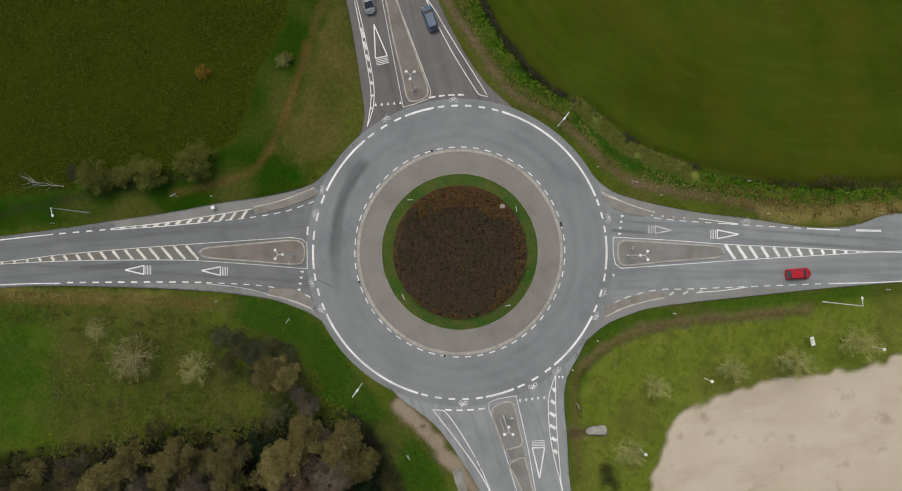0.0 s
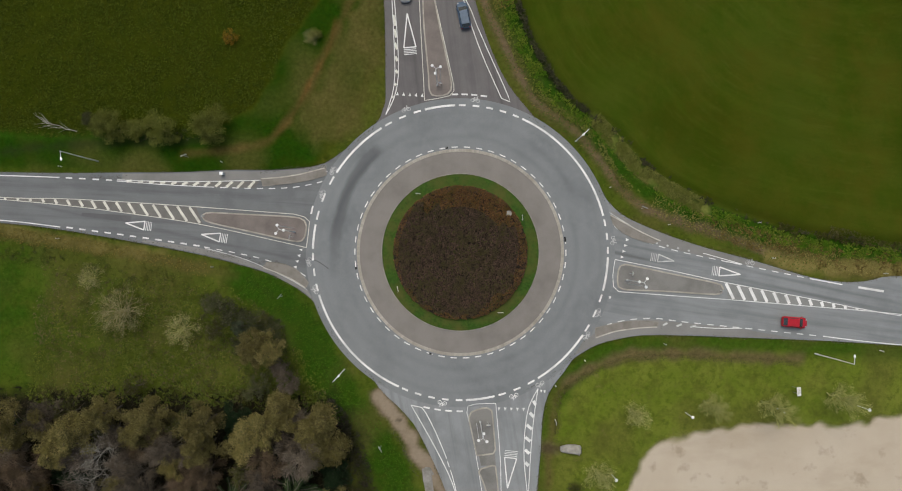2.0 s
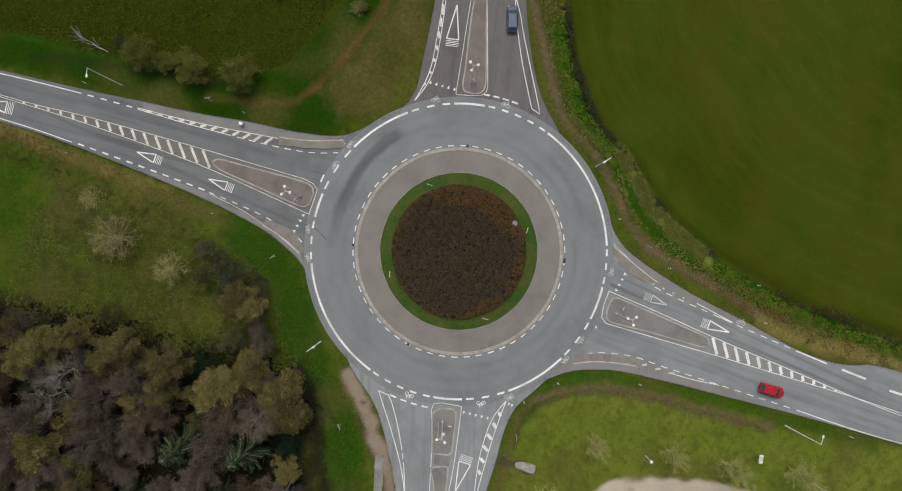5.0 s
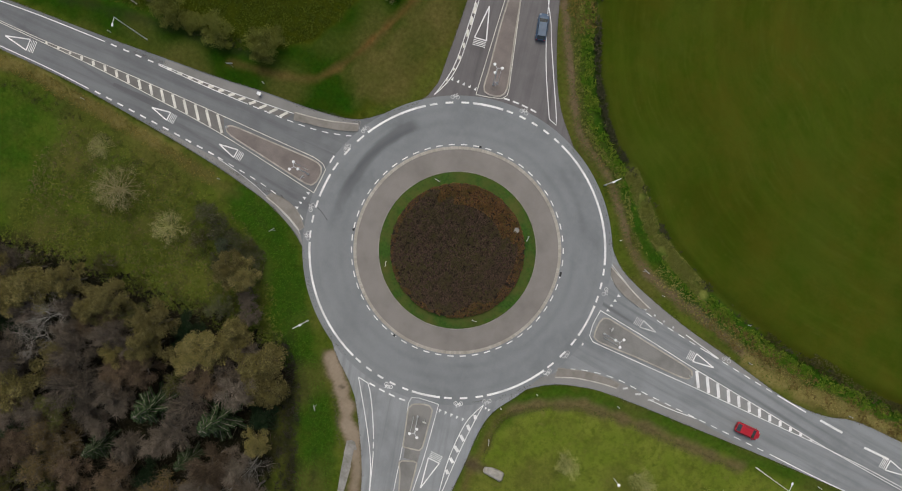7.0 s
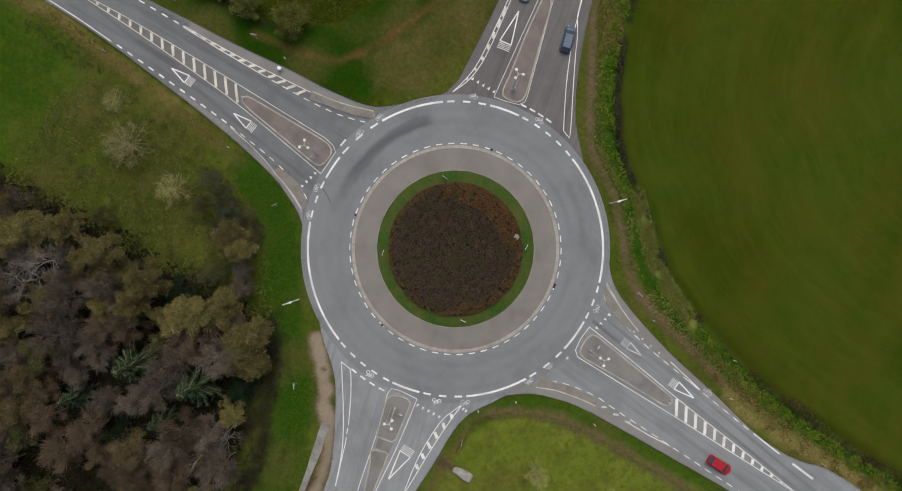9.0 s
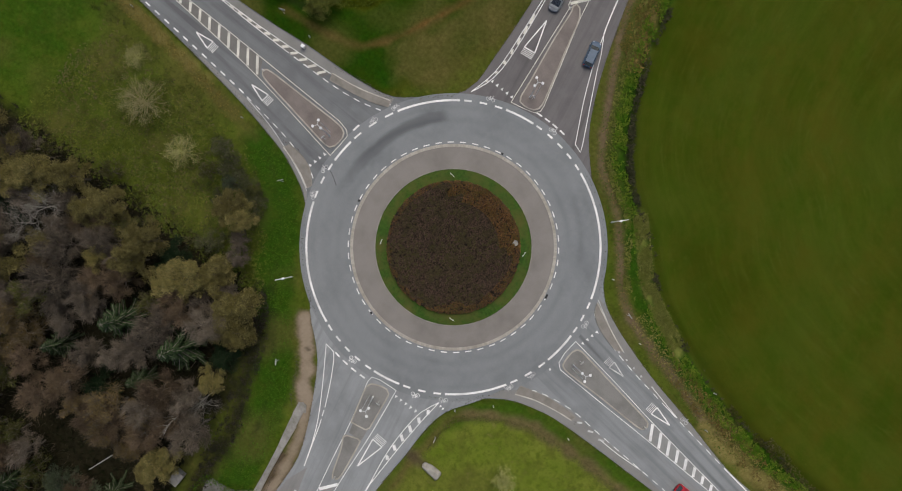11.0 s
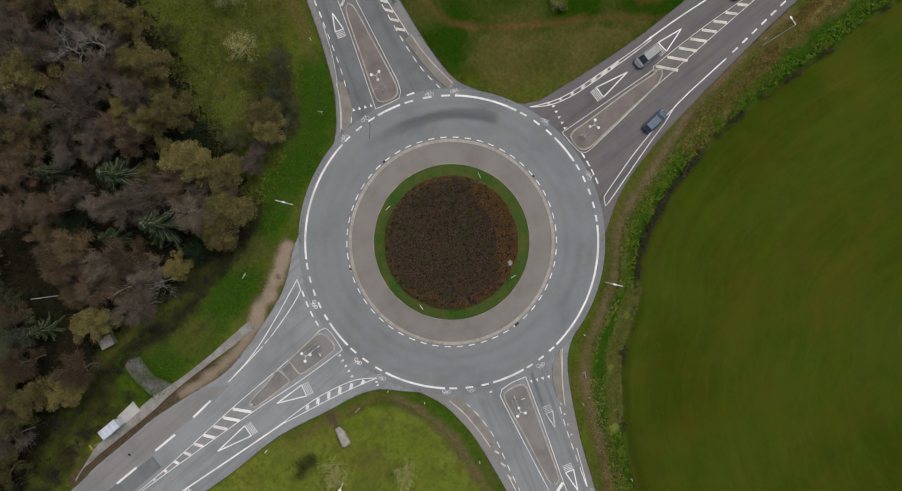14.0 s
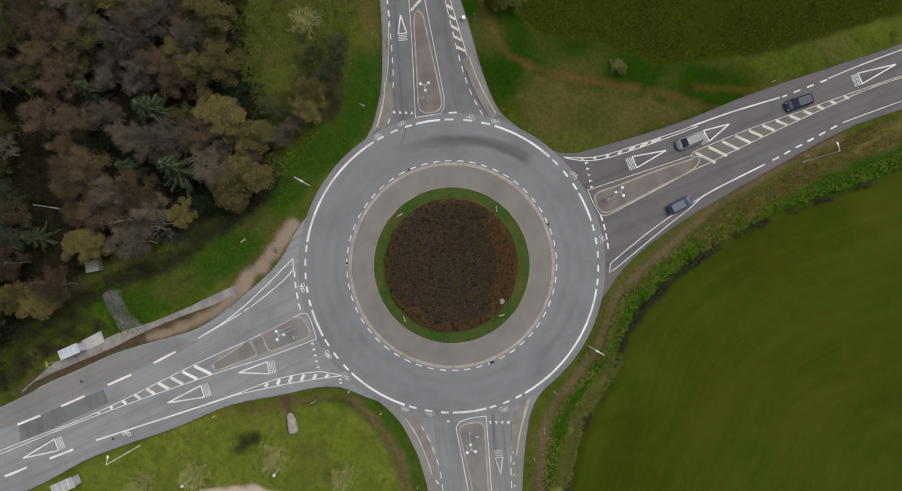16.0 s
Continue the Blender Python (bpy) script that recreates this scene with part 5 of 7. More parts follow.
def shrub_bed(name, count, material, label, keep, seed, size=0.085):
    x, y = disc(count, 10.95)
    h = np.array([noise.noise((p * 1.5, q * 1.5, 1.0)) for p, q in zip(x, y)])
    h2 = np.array([noise.noise((p * 4.2, q * 4.2, 5.0)) for p, q in zip(x, y)])
    edge = np.clip((10.95 + 0.4 * h - np.hypot(x, y)) / 0.8, 0, 1)
    ok = (edge > 0) & (h2 + 0.5 * h > -0.36) & keep(x, y, h)
    x, y, h, h2, edge = x[ok], y[ok], h[ok], h2[ok], edge[ok]
    top = 0.45 + edge ** 0.7 * (0.55 + 0.55 * h + 0.45 * h2)
    z = 0.3 + np.maximum(top, 0.1) * rs.uniform(0.35, 1.0, len(x)) ** 0.5
    return tagged(leaf_cloud(name, np.stack((x, y, z), 1), size, material, None, seed, 0.25, 0.55, None, True), label, "shrubs", kind="stuff")


def rusty(x, y):
    r = np.hypot(x, y)
    return (y > 5.6 + 1.0 * np.sin(x * 0.9) + 0.8 * np.sin(x * 2.3)) & (r > 7.4) & (x > -7) | (r > 9.3 + 0.5 * np.sin(x * 1.7)) & (x + 0.6 * y > -1) | (r > 10.3 + 0.3 * np.sin(x * 2.1))


shrub_bed("shrub_bed", 150000, M_SHRUB, "dense bed of low purple-brown autumn shrubs", lambda x, y, h: ~rusty(x, y) | (rs.uniform(0, 1, len(x)) < 0.35), 5)
shrub_bed("rusty_shrubs", 150000, M_SHRUB_RUST, "rust-coloured low shrubs along the edge of the bed", lambda x, y, h: rusty(x, y) & (rs.uniform(0, 1, len(x)) < np.where(y > 5.2, 1.0, 0.45) + 0.8 * h), 6)
shrub_bed("leafy_shrubs", 50000, M_OLIVE, "sparse olive leaves among the low shrubs", lambda x, y, h: h + 0.35 * np.sin(x * 0.5 + 1) * np.cos(y * 0.45) > 0.08, 8)


# ---- trees ----
def limb(bm, a, b, r0, r1, rg, bends=3, wobble=0.12, sides=6):
    """A crooked tapering branch; returns its points."""
    a, b = Vector(a), Vector(b)
    ln = (b - a).length
    pts = [a]
    for k in range(1, bends + 1):
        q = a.lerp(b, k / bends)
        if k < bends:
            q = q + Vector((rg.uniform(-1, 1), rg.uniform(-1, 1), rg.uniform(-0.5, 0.8))) * wobble * ln
        pts.append(q)
    for k in range(bends):
        u, v = k / bends, (k + 1) / bends
        cyl(bm, pts[k], pts[k + 1], r0 + (r1 - r0) * u, r0 + (r1 - r0) * v, sides)
    return pts


def skeleton_tree(h, spread, rg, trunk_r=0.16, limbs=8, fork=0.35, forks=3, lean=0.0, clear=0.3, rise=(0.10, 0.26), bend=0.10):
    """Trunk and limbs in one bmesh each; returns both and the outer branch points."""
    tb, lb = bmesh.new(), bmesh.new()
    top = Vector((rg.uniform(-0.3, 0.3) + lean, rg.uniform(-0.3, 0.3), h * 0.86))
    spine = limb(tb, (0, 0, -0.3), top, trunk_r, trunk_r * 0.25, rg, 5, 0.04, 8)
    ends = []
    for k in range(limbs):
        u = clear + (0.95 - clear) * (k + rg.random()) / limbs
        i = min(int(u * 5), 4)
        s = spine[i].lerp(spine[i + 1], u * 5 - i)
        an = k * 2.4 + rg.uniform(-0.4, 0.4)
        reach = spread * (1.0 - 0.55 * max(0, u - 0.45) / 0.55) * rg.uniform(0.75, 1.1)
        e = s + Vector((math.cos(an) * reach, math.sin(an) * reach, h * rg.uniform(*rise)))
        pts = limb(lb, s, e, trunk_r * 0.42, trunk_r * 0.12, rg, 3, bend, 5)
        ends.append((pts[-1], 1.0))
        for f in range(forks):
            q = pts[1].lerp(pts[3], rg.random()) if len(pts) > 3 else pts[-1]
            e2 = q + Vector((rg.uniform(-1, 1), rg.uniform(-1, 1), rg.uniform(0.0, 0.9))) * reach * fork
            limb(lb, q, e2, trunk_r * 0.16, trunk_r * 0.06, rg, 2, 0.12, 4)
            ends.append((e2, 0.7))
    ends.append((spine[-1], 1.0))
    return tb, lb, ends


def clumps(ends, per, spread, rg, flat=0.7):
    """Leaf places round the branch ends, and the way each leaf points."""
    out, way = [], []
    for e, w in ends:
        n = int(per * w * rg.uniform(0.6, 1.3))
        rr = spread * rg.uniform(0.7, 1.25)
        for _ in range(n):
            v = Vector((rg.gauss(0, 1), rg.gauss(0, 1), rg.gauss(0, 1))).normalized()
            k = rr * rg.random() ** 0.33
            out.append((e.x + v.x * k, e.y + v.y * k, max(0.15, e.z + v.z * k * flat)))
            way.append((v.x, v.y, v.z * flat + 0.5))
    return out, way


def leafy_tree(name, h, spread, leaves, seed, label, category="tree", leaf=0.15, per=90, clump=0.8, bark=M_BARK, limbs=11, trunk_r=0.17, forks=3, clear=0.3, twig=None, sprays=100, spray_w=0.055, rise=(0.10, 0.26), bend=0.10):
    rg = random.Random(seed)
    root = new(name)
    tb, lb, ends = skeleton_tree(h, spread, rg, trunk_r, limbs, 0.4, forks, 0.0, clear, rise, bend)
    part("trunk", tb, bark, root)
    tagged(part("limbwork", lb, bark, root), kind="stuff")
    if leaves:
        spots, way = clumps(ends, per * 2, clump, rg)
        leaf_cloud("crown", spots, leaf * 0.82, leaves, root, seed, 0.35, 0.42, way, True)
    if twig:
        pos, way = [], []
        for e, w in ends:
            flat = Vector((e.x, e.y, 0))
            out = flat.normalized() if flat.length > 0.2 else Vector((rg.uniform(-1, 1), rg.uniform(-1, 1), 0))
            lean = (out * rg.uniform(0.3, 1.0) + Vector((rg.gauss(0, 0.35), rg.gauss(0, 0.35), rg.uniform(0.4, 1.1)))).normalized()
            for _ in range(int(sprays * w)):
                d = (lean + Vector((rg.gauss(0, 1), rg.gauss(0, 1), rg.gauss(0, 1))) * 0.42).normalized()
                pos.append(e + d * clump * rg.uniform(-0.1, 1.1) + Vector((rg.gauss(0, 1), rg.gauss(0, 1), rg.gauss(0, 0.7))) * clump * 0.22)
                way.append(d)
        leaf_cloud("brushwood", [tuple(p) for p in pos], clump * 0.42, twig, root, seed + 1, 0.6, spray_w, [tuple(d) for d in way], True)
    return tagged(root, label, category)


def spruce(h, radius, seed, label):
    rg = random.Random(seed)
    root = new("spruce_tree")
    tb = bmesh.new()
    cyl(tb, (0, 0, -0.3), (0, 0, h), 0.2, 0.02, 8)
    part("trunk", tb, M_BARK, root)
    bb = bmesh.new()
    pos, way = [], []
    z = 1.0
    while z < h - 0.2:
        r = radius * (1 - (z / h)) ** 0.85 + 0.12
        n = 6 if z < h * 0.7 else 5
        off = rg.random() * 6
        for k in range(n):
            an = off + 2 * math.pi * k / n + rg.uniform(-0.15, 0.15)
            ln = r * rg.uniform(0.6, 1.15)
            d = Vector((math.cos(an), math.sin(an), -0.28))
            tip = Vector((0, 0, z)) + d * ln
            cyl(bb, (0, 0, z + 0.07), tip + Vector((0, 0, 0.07)), 0.085, 0.03, 4)
            m = max(4, int(ln * 12))
            for q in range(m):
                u = (q + 0.6) / m
                for sgn in (-1, 1):
                    side = Vector((-math.sin(an), math.cos(an), -0.15)) * sgn * (0.10 + 0.32 * (1 - u) * min(1, ln))
                    p = Vector((0, 0, z)) + d * ln * u + side * rg.uniform(0.5, 1.0)
                    pos.append(tuple(p))
                    way.append(tuple((side.normalized() + d * 0.9)))
        z += 0.50 + 0.45 * (1 - z / h)
    tagged(part("branchwork", bb, M_TWIG_GREY, root), kind="stuff")
    leaf_cloud("needle_cover", pos, 0.25, M_SPRUCE, root, seed, 0.6, 0.32, way)
    return tagged(root, label, "tree")


def place(ob, x, y, turn=0.0, size=1.0, z=-0.12, tall=1.0):
    c = copy_thing(ob, pose(x, y, z, 0, 0, turn))
    c.scale = (size, size, size * tall)
    return c


PROTO = {
    "oak": [leafy_tree("oak_tree", 9.5, 2.9, M_OAK, 11 + k, "broad oak with yellow-brown autumn leaves", leaf=0.135, per=150, clump=0.88, limbs=15) for k in range(3)],
    "olive": [leafy_tree("broadleaf_tree", 7.5, 2.6, M_OLIVE, 21 + k, "broadleaf tree with dull olive leaves", leaf=0.17, per=48, clump=0.85, limbs=10, forks=2, twig=M_TWIG, sprays=14) for k in range(2)],
    "bare": [leafy_tree("bare_tree", 9.0, 2.3, None, 31 + k, "leafless brown tree with fine twigs", clump=1.0, limbs=13, trunk_r=0.15, forks=3, bark=M_LIMB, twig=M_TWIG) for k in range(3)],
    "red": [leafy_tree("bare_tree", 8.4, 2.2, M_TWIG_RED, 41 + k, "nearly leafless tree with reddish brown twigs", leaf=0.12, per=16, clump=0.95, limbs=12, trunk_r=0.14, forks=3, bark=M_LIMB, twig=M_TWIG_RED) for k in range(2)],
    "grey": [leafy_tree("bare_tree", 9.0, 3.2, None, 51 + k, "leafless pale grey tree with long branches", clump=1.2, bark=M_BIRCHBARK, limbs=12, trunk_r=0.085, forks=5, twig=M_TWIG_GREY, sprays=16, spray_w=0.03) for k in range(2)],
    "spruce": [spruce(10.5, 4.0, 61, "tall dark green spruce with drooping branches"), spruce(9.5, 3.6, 62, "tall dark green spruce with drooping branches")],
    "lime": [leafy_tree("young_lime_tree", 7.0, 1.7, M_LIME, 71 + k, "young tree with thin yellowing leaves on the lawn", leaf=0.07, per=7, clump=0.6, bark=M_LIMETWIG, limbs=26, trunk_r=0.13, forks=3, clear=0.12, twig=M_LIMETWIG, sprays=34, spray_w=0.03, rise=(0.24, 0.42), bend=0.03) for k in range(2)],
    "willow": [leafy_tree("willow_bush", 4.2, 2.7, M_WILLOW, 81 + k, "spreading willow bush with pale olive leaves", "bush", leaf=0.12, per=75, clump=0.75, bark=M_LIMETWIG, limbs=15, trunk_r=0.08, forks=4, clear=0.05, twig=M_WILLOW, sprays=16, spray_w=0.03) for k in range(2)],
    "pale": [leafy_tree("pale_bush", 3.4, 2.6, M_DRY, 91, "bare pale bush with arching twigs", "bush", clump=0.7, bark=M_TANSTEM, limbs=44, trunk_r=0.085, forks=2, clear=0.02, leaf=0.08, per=5, twig=M_STRAWPALE, sprays=16, spray_w=0.04, bend=0.04),
             leafy_tree("pale_bush", 3.2, 2.4, M_LIME, 92, "pale yellow-green bush with arching twigs", "bush", leaf=0.07, per=6, clump=0.7, bark=M_LIMETWIG, limbs=40, trunk_r=0.085, forks=2, clear=0.02, twig=M_STRAWPALE, sprays=12, spray_w=0.04, bend=0.04)],
    "beech": [leafy_tree("beech_tree", 8.4, 2.5, M_TAN_LEAF, 131, "young beech with tan withered leaves", leaf=0.11, per=95, clump=0.85, limbs=13, forks=3, bark=M_LIMB, twig=M_TWIG, sprays=30)],
    "sallow": [leafy_tree("sallow_tree", 7.6, 2.6, M_SALLOW, 141, "broad sallow with grey-green leaves", leaf=0.12, per=80, clump=0.8, limbs=13, forks=3)],
    "rowan": [leafy_tree("rowan_bush", 2.2, 1.2, M_RUST_LEAF, 121, "small orange autumn bush in the meadow", "bush", leaf=0.11, per=26, clump=0.5, limbs=9, trunk_r=0.04, forks=2, clear=0.05)],
    "holly": [leafy_tree("evergreen_bush", 4.6, 1.7, M_HOLLY, 111, "dense dark evergreen bush between the oaks", "bush", leaf=0.12, per=70, clump=0.75, limbs=12, trunk_r=0.08, forks=3, clear=0.05)],
    "scrub": [leafy_tree("scrub_bush", 3.4, 2.2, M_THORN, 101 + k, "dark tangled thorn bush", "bush", leaf=0.12, per=44, clump=0.7, limbs=13, trunk_r=0.06, forks=3, clear=0.05, twig=M_TWIG, sprays=5) for k in range(2)],
}
used = {key: set() for key in PROTO}


def plant(kind, x, y, size=1.0, which=None):
    """Stand the prototype itself at its first place, then copies of it."""
    k = rng.randrange(len(PROTO[kind])) if which is None else which % len(PROTO[kind])
    ob, turn = PROTO[kind][k], rng.uniform(0, 360)
    if k in used[kind]:
        return place(ob, x, y, turn, size, -0.12, rng.uniform(0.9, 1.12))
    used[kind].add(k)
    ob.matrix_world = pose(x, y, -0.12, 0, 0, turn) @ Matrix.Diagonal((size, size, size, 1))
    return ob


stand = []
for kind, p, size in (
        ("oak", (-63.6, -36.8), 1.25), ("oak", (-58.2, -38.2), 0.95), ("olive", (-57.6, -34.6), 0.8), ("oak", (-54.6, -36.2), 1.05), ("oak", (-50.9, -33.1), 0.95), ("oak", (-56.3, -39.9), 0.9),
        ("oak", (-43.6, -32.4), 1.05), ("oak", (-45.4, -35.2), 0.85), ("oak", (-35.3, -32.2), 1.1), ("oak", (-34.9, -36.0), 0.95),
        ("oak", (-26.9, -32.0), 1.15), ("oak", (-24.0, -28.4), 0.95), ("oak", (-28.7, -34.6), 0.8), ("oak", (-17.9, -29.9), 1.15), ("oak", (-15.4, -33.3), 0.95), ("oak", (-12.96, -41.66), 0.7), ("oak", (-9.85, -55.67), 0.9),
        ("spruce", (-30.00, -44.40), 1.2), ("spruce", (-20.20, -41.00), 1.2), ("spruce", (-34.94, -54.48), 0.8), ("spruce", (-21.65, -49.64), 0.8), ("spruce", (-12.46, -66.14), 0.75),
        ("beech", (-21.8, -54.8), 1.15), ("beech", (-19.4, -57.6), 1.1), ("beech", (-16.2, -53.2), 1.0), ("beech", (-14.9, -57.4), 0.9), ("oak", (-10.4, -57.6), 0.85),
        ("sallow", (-13.8, -69.0), 1.1), ("sallow", (-16.9, -71.6), 1.2), ("sallow", (-11.2, -70.8), 1.0), ("sallow", (-19.6, -69.6), 1.0), ("oak", (-3.0, -69.0), 0.95), ("oak", (-7.4, -73.2), 1.0), ("oak", (-12.6, -75.4), 1.0),
        ("oak", (-1.56, -65.19), 0.8), ("olive", (-40.0, -33.4), 0.85), ("holly", (-31.6, -31.8), 1.15), ("holly", (-31.2, -34.4), 0.9), ("bare", (-21.6, -33.6), 0.85), ("bare", (-21.0, -29.6), 0.6), ("bare", (-40.2, -36.6), 0.9), ("bare", (-48.6, -36.2), 0.8), ("red", (-4.29, -61.76), 1.1), ("red", (-17.31, -46.83), 1.2), ("red", (-19.38, -56.48), 1.2), ("red", (-14.62, -54.28), 1.1), ("bare", (-9.43, -48.14), 1.1), ("red", (-13.4, -48.0), 0.7),
        ("grey", (-49.42, -38.92), 1.2), ("grey", (-50.72, -42.75), 1.1), ("bare", (-43.78, -40.68), 1.1), ("red", (-37.39, -42.00), 1.0), ("bare", (-24.20, -39.30), 1.2)):
    stand.append((*p, (4.2 if kind == "spruce" else 2.2 if kind == "oak" else 1.9) * size))
    plant(kind, *p, size)
GAP = [(-32, -64.5), (-20, -63.6), (-15, -64), (-8, -64.5)]
tries = 0
while tries < 5200:
    tries += 1
    x, y = rng.uniform(-96, 16), rng.uniform(-96, -27)
    if x * x + y * y > 90 ** 2 or not inside(x, y, WOODS) or far_from(x, y, WOODS[:7]) < 1.4 or (far_from(x, y, WOODS[:7]) < 5.5 and x > -68 and rng.random() < 0.93) or far_from(x, y, WOODS[10:] + WOODS[:1]) < 2.2:
        continue
    if far_from(x, y, GAP) < 4.3:
        continue
    size = rng.uniform(0.75, 1.3)
    if any((x - a) ** 2 + (y - b) ** 2 < (1.55 * size + 0.66 * c) ** 2 for a, b, c in stand):
        continue
    n1 = noise.noise((x * 0.07, y * 0.07, 2.0))
    pick = rng.random() + n1 * 0.5
    kind = "holly" if pick < 0.10 else "olive" if pick < 0.22 else "oak" if pick < 0.25 else "beech" if pick < 0.31 else "red" if pick < 0.55 else "bare" if pick < 0.92 else "grey" if pick < 0.97 else "spruce"
    if y < -58 and rng.random() < 0.2:
        kind = "olive"
    stand.append((x, y, 1.9 * size))
    plant(kind, x, y, size)
# scrub, bushes and small trees in the open
for kind, p, size, *which in (
        ("willow", (-59.29, 11.44), 1.0), ("willow", (-50.95, 12.45), 1.0), ("willow", (-43.08, 14.21), 1.05), ("willow", (-55.40, 11.76), 0.6), ("scrub", (-62.94, 12.28), 0.6),
        ("pale", (-52.68, -17.59), 1.35, 0), ("pale", (-42.68, -19.16), 1.05, 1), ("pale", (-58.59, -13.03), 0.8, 1), ("scrub", (-34.98, -15.40), 1.05), ("scrub", (-31.28, -15.83), 1.0), ("olive", (-36.79, -18.18), 0.6), ("scrub", (-38.4, -14.3), 0.8), ("sallow", (-33.0, -17.2), 0.55),
        ("oak", (-29.9, -19.4), 0.85), ("oak", (-27.3, -19.9), 0.78), ("bare", (-25.4, -22.6), 0.62), ("scrub", (-33.3, -20.0), 0.7), ("scrub", (-28.30, -17.0), 0.85), ("olive", (-29.6, -15.6), 0.45), ("olive", (-48.14, -29.05), 0.6),
        ("scrub", (-29.27, -26.39), 0.9), ("bare", (-23.55, -24.75), 0.6),
        ("lime", (31.15, -21.05), 0.95), ("lime", (43.03, -17.93), 0.95), ("lime", (52.35, -16.60), 1.12), ("lime", (62.83, -13.68), 1.18), ("lime", (27.70, -43.80), 1.1), ("lime", (26.60, -31.30), 1.1), ("lime", (28.20, -52.30), 1.0),
        ("willow", (-28.80, 31.79), 0.35), ("pale", (-29.47, 31.22), 0.5), ("rowan", (-42.53, 29.02), 0.9)):
    plant(kind, *p, size, *which)
for k in range(2):
    for key in PROTO:
        for q, ob in enumerate(PROTO[key]):
            if q not in used[key]:
                plant(key, -60 - 4 * q, -80 + 3 * k, 0.8, q)


def fallen_tree(x, y, turn, ln, label, rise=0.9, twigs=14):
    rg = random.Random(int(x * 10))
    root = new("fallen_tree")
    bm, lb = bmesh.new(), bmesh.new()
    pts = limb(bm, (0, 0, 0.2), (ln, 0, rise), 0.085, 0.025, rg, 6, 0.035, 7)
    for k in range(twigs):
        q = rg.uniform(1.2, len(pts) - 1.01)
        s = pts[int(q)].lerp(pts[int(q) + 1], q % 1)
        limb(lb, s, s + Vector((rg.uniform(0.8, 2.6), rg.choice((-1, 1)) * rg.uniform(0.3, 1.4), rg.uniform(0.0, 1.0))), 0.035, 0.012, rg, 3, 0.08, 4)
    part("trunk", bm, M_BIRCHBARK, root)
    tagged(part("limbwork", lb, M_BIRCHBARK, root), kind="stuff")
    root.matrix_world = pose(x, y, 0, 0, 0, turn)
    tagged(root, label, "fallen tree")


fallen_tree(*(-65.16, 10.12), 172, 5.5, "bare pale tree fallen beside the bushes")
fallen_tree(*(-11.75, -43.45), -100, 6.6, "bare pale birch leaning out of the wood", 7.6, 20)

# ---- rough grass, ditch plants and hedge strip ----


def tussocks(name, x, y, size, material, label, seed, blades=5, up=1.0):
    r = np.random.RandomState(seed)
    n = len(x)
    xx, yy = np.repeat(x, blades), np.repeat(y, blades)
    ss = np.repeat(size, blades) * r.uniform(0.6, 1.3, n * blades)
    d = r.normal(size=(n * blades, 3))
    d[:, 2] = np.abs(d[:, 2]) * 0.5 * up + 0.15
    d /= np.linalg.norm(d, axis=1)[:, None]
    pos = np.stack((xx, yy, np.full(n * blades, -0.12)), 1) + d * ss[:, None] * 0.8
    return tagged(leaf_cloud(name, pos, ss, material, None, seed, 1.2, 0.34, d, True), label, "grass", kind="stuff")


def scatter(n, box4, keep, seed, patchy=-0.05):
    r = np.random.RandomState(seed)
    x, y = r.uniform(box4[0], box4[1], n), r.uniform(box4[2], box4[3], n)
    clump = np.array([noise.noise((p * 0.22, q * 0.22, seed)) for p, q in zip(x, y)])
    ok = keep(x + 2.2 * clump, y + 2.2 * clump) & (clump + r.uniform(-0.5, 0.5, n) > patchy)
    return x[ok], y[ok]


def strip(line, n, off0, off1, seed):
    """Random points in a band beside a plan line."""
    r = np.random.RandomState(seed)
    total, at = along(line)
    xs, ys = [], []
    for _ in range(n):
        d = r.uniform(0, total - 0.5)
        p, q = at(d), at(d + 0.4)
        t = (q - p).normalized()
        o = r.uniform(off0, off1)
        xs.append(p.x - t.y * o)
        ys.append(p.y + t.x * o)
    return np.array(xs), np.array(ys)


ROUGH_SW = [(-68, -11), (-45, -11), (-33, -12.5), (-26, -17), (-20.5, -24), (-16, -29), (-28, -30), (-51, -33), (-66, -36)]
x, y = scatter(60000, (-70, -14, -38, -10), lambda x, y: inside(x, y, ROUGH_SW) & (far_from(x, y, ROUGH_SW, True) > rs.uniform(-1, 3.5, len(x))) & (x > -70 + 18 * rs.uniform(0, 1, len(x))), 4)
tussocks("rough_grass", x, y, rs.uniform(0.09, 0.24, len(x)), M_TUFT, "rough tussocky grass on the open ground", 14, 5, 0.3)
x, y = scatter(15000, (-70, -12, -40, -10), lambda x, y: inside(x, y, ROUGH_SW) & (far_from(x, y, ROUGH_SW, True) > rs.uniform(0, 2.5, len(x))), 7)
tussocks("withered_grass", x, y, rs.uniform(0.08, 0.22, len(x)), M_BROWNHEATH, "patches of withered brown grass on the open ground", 17, 5, 0.4)


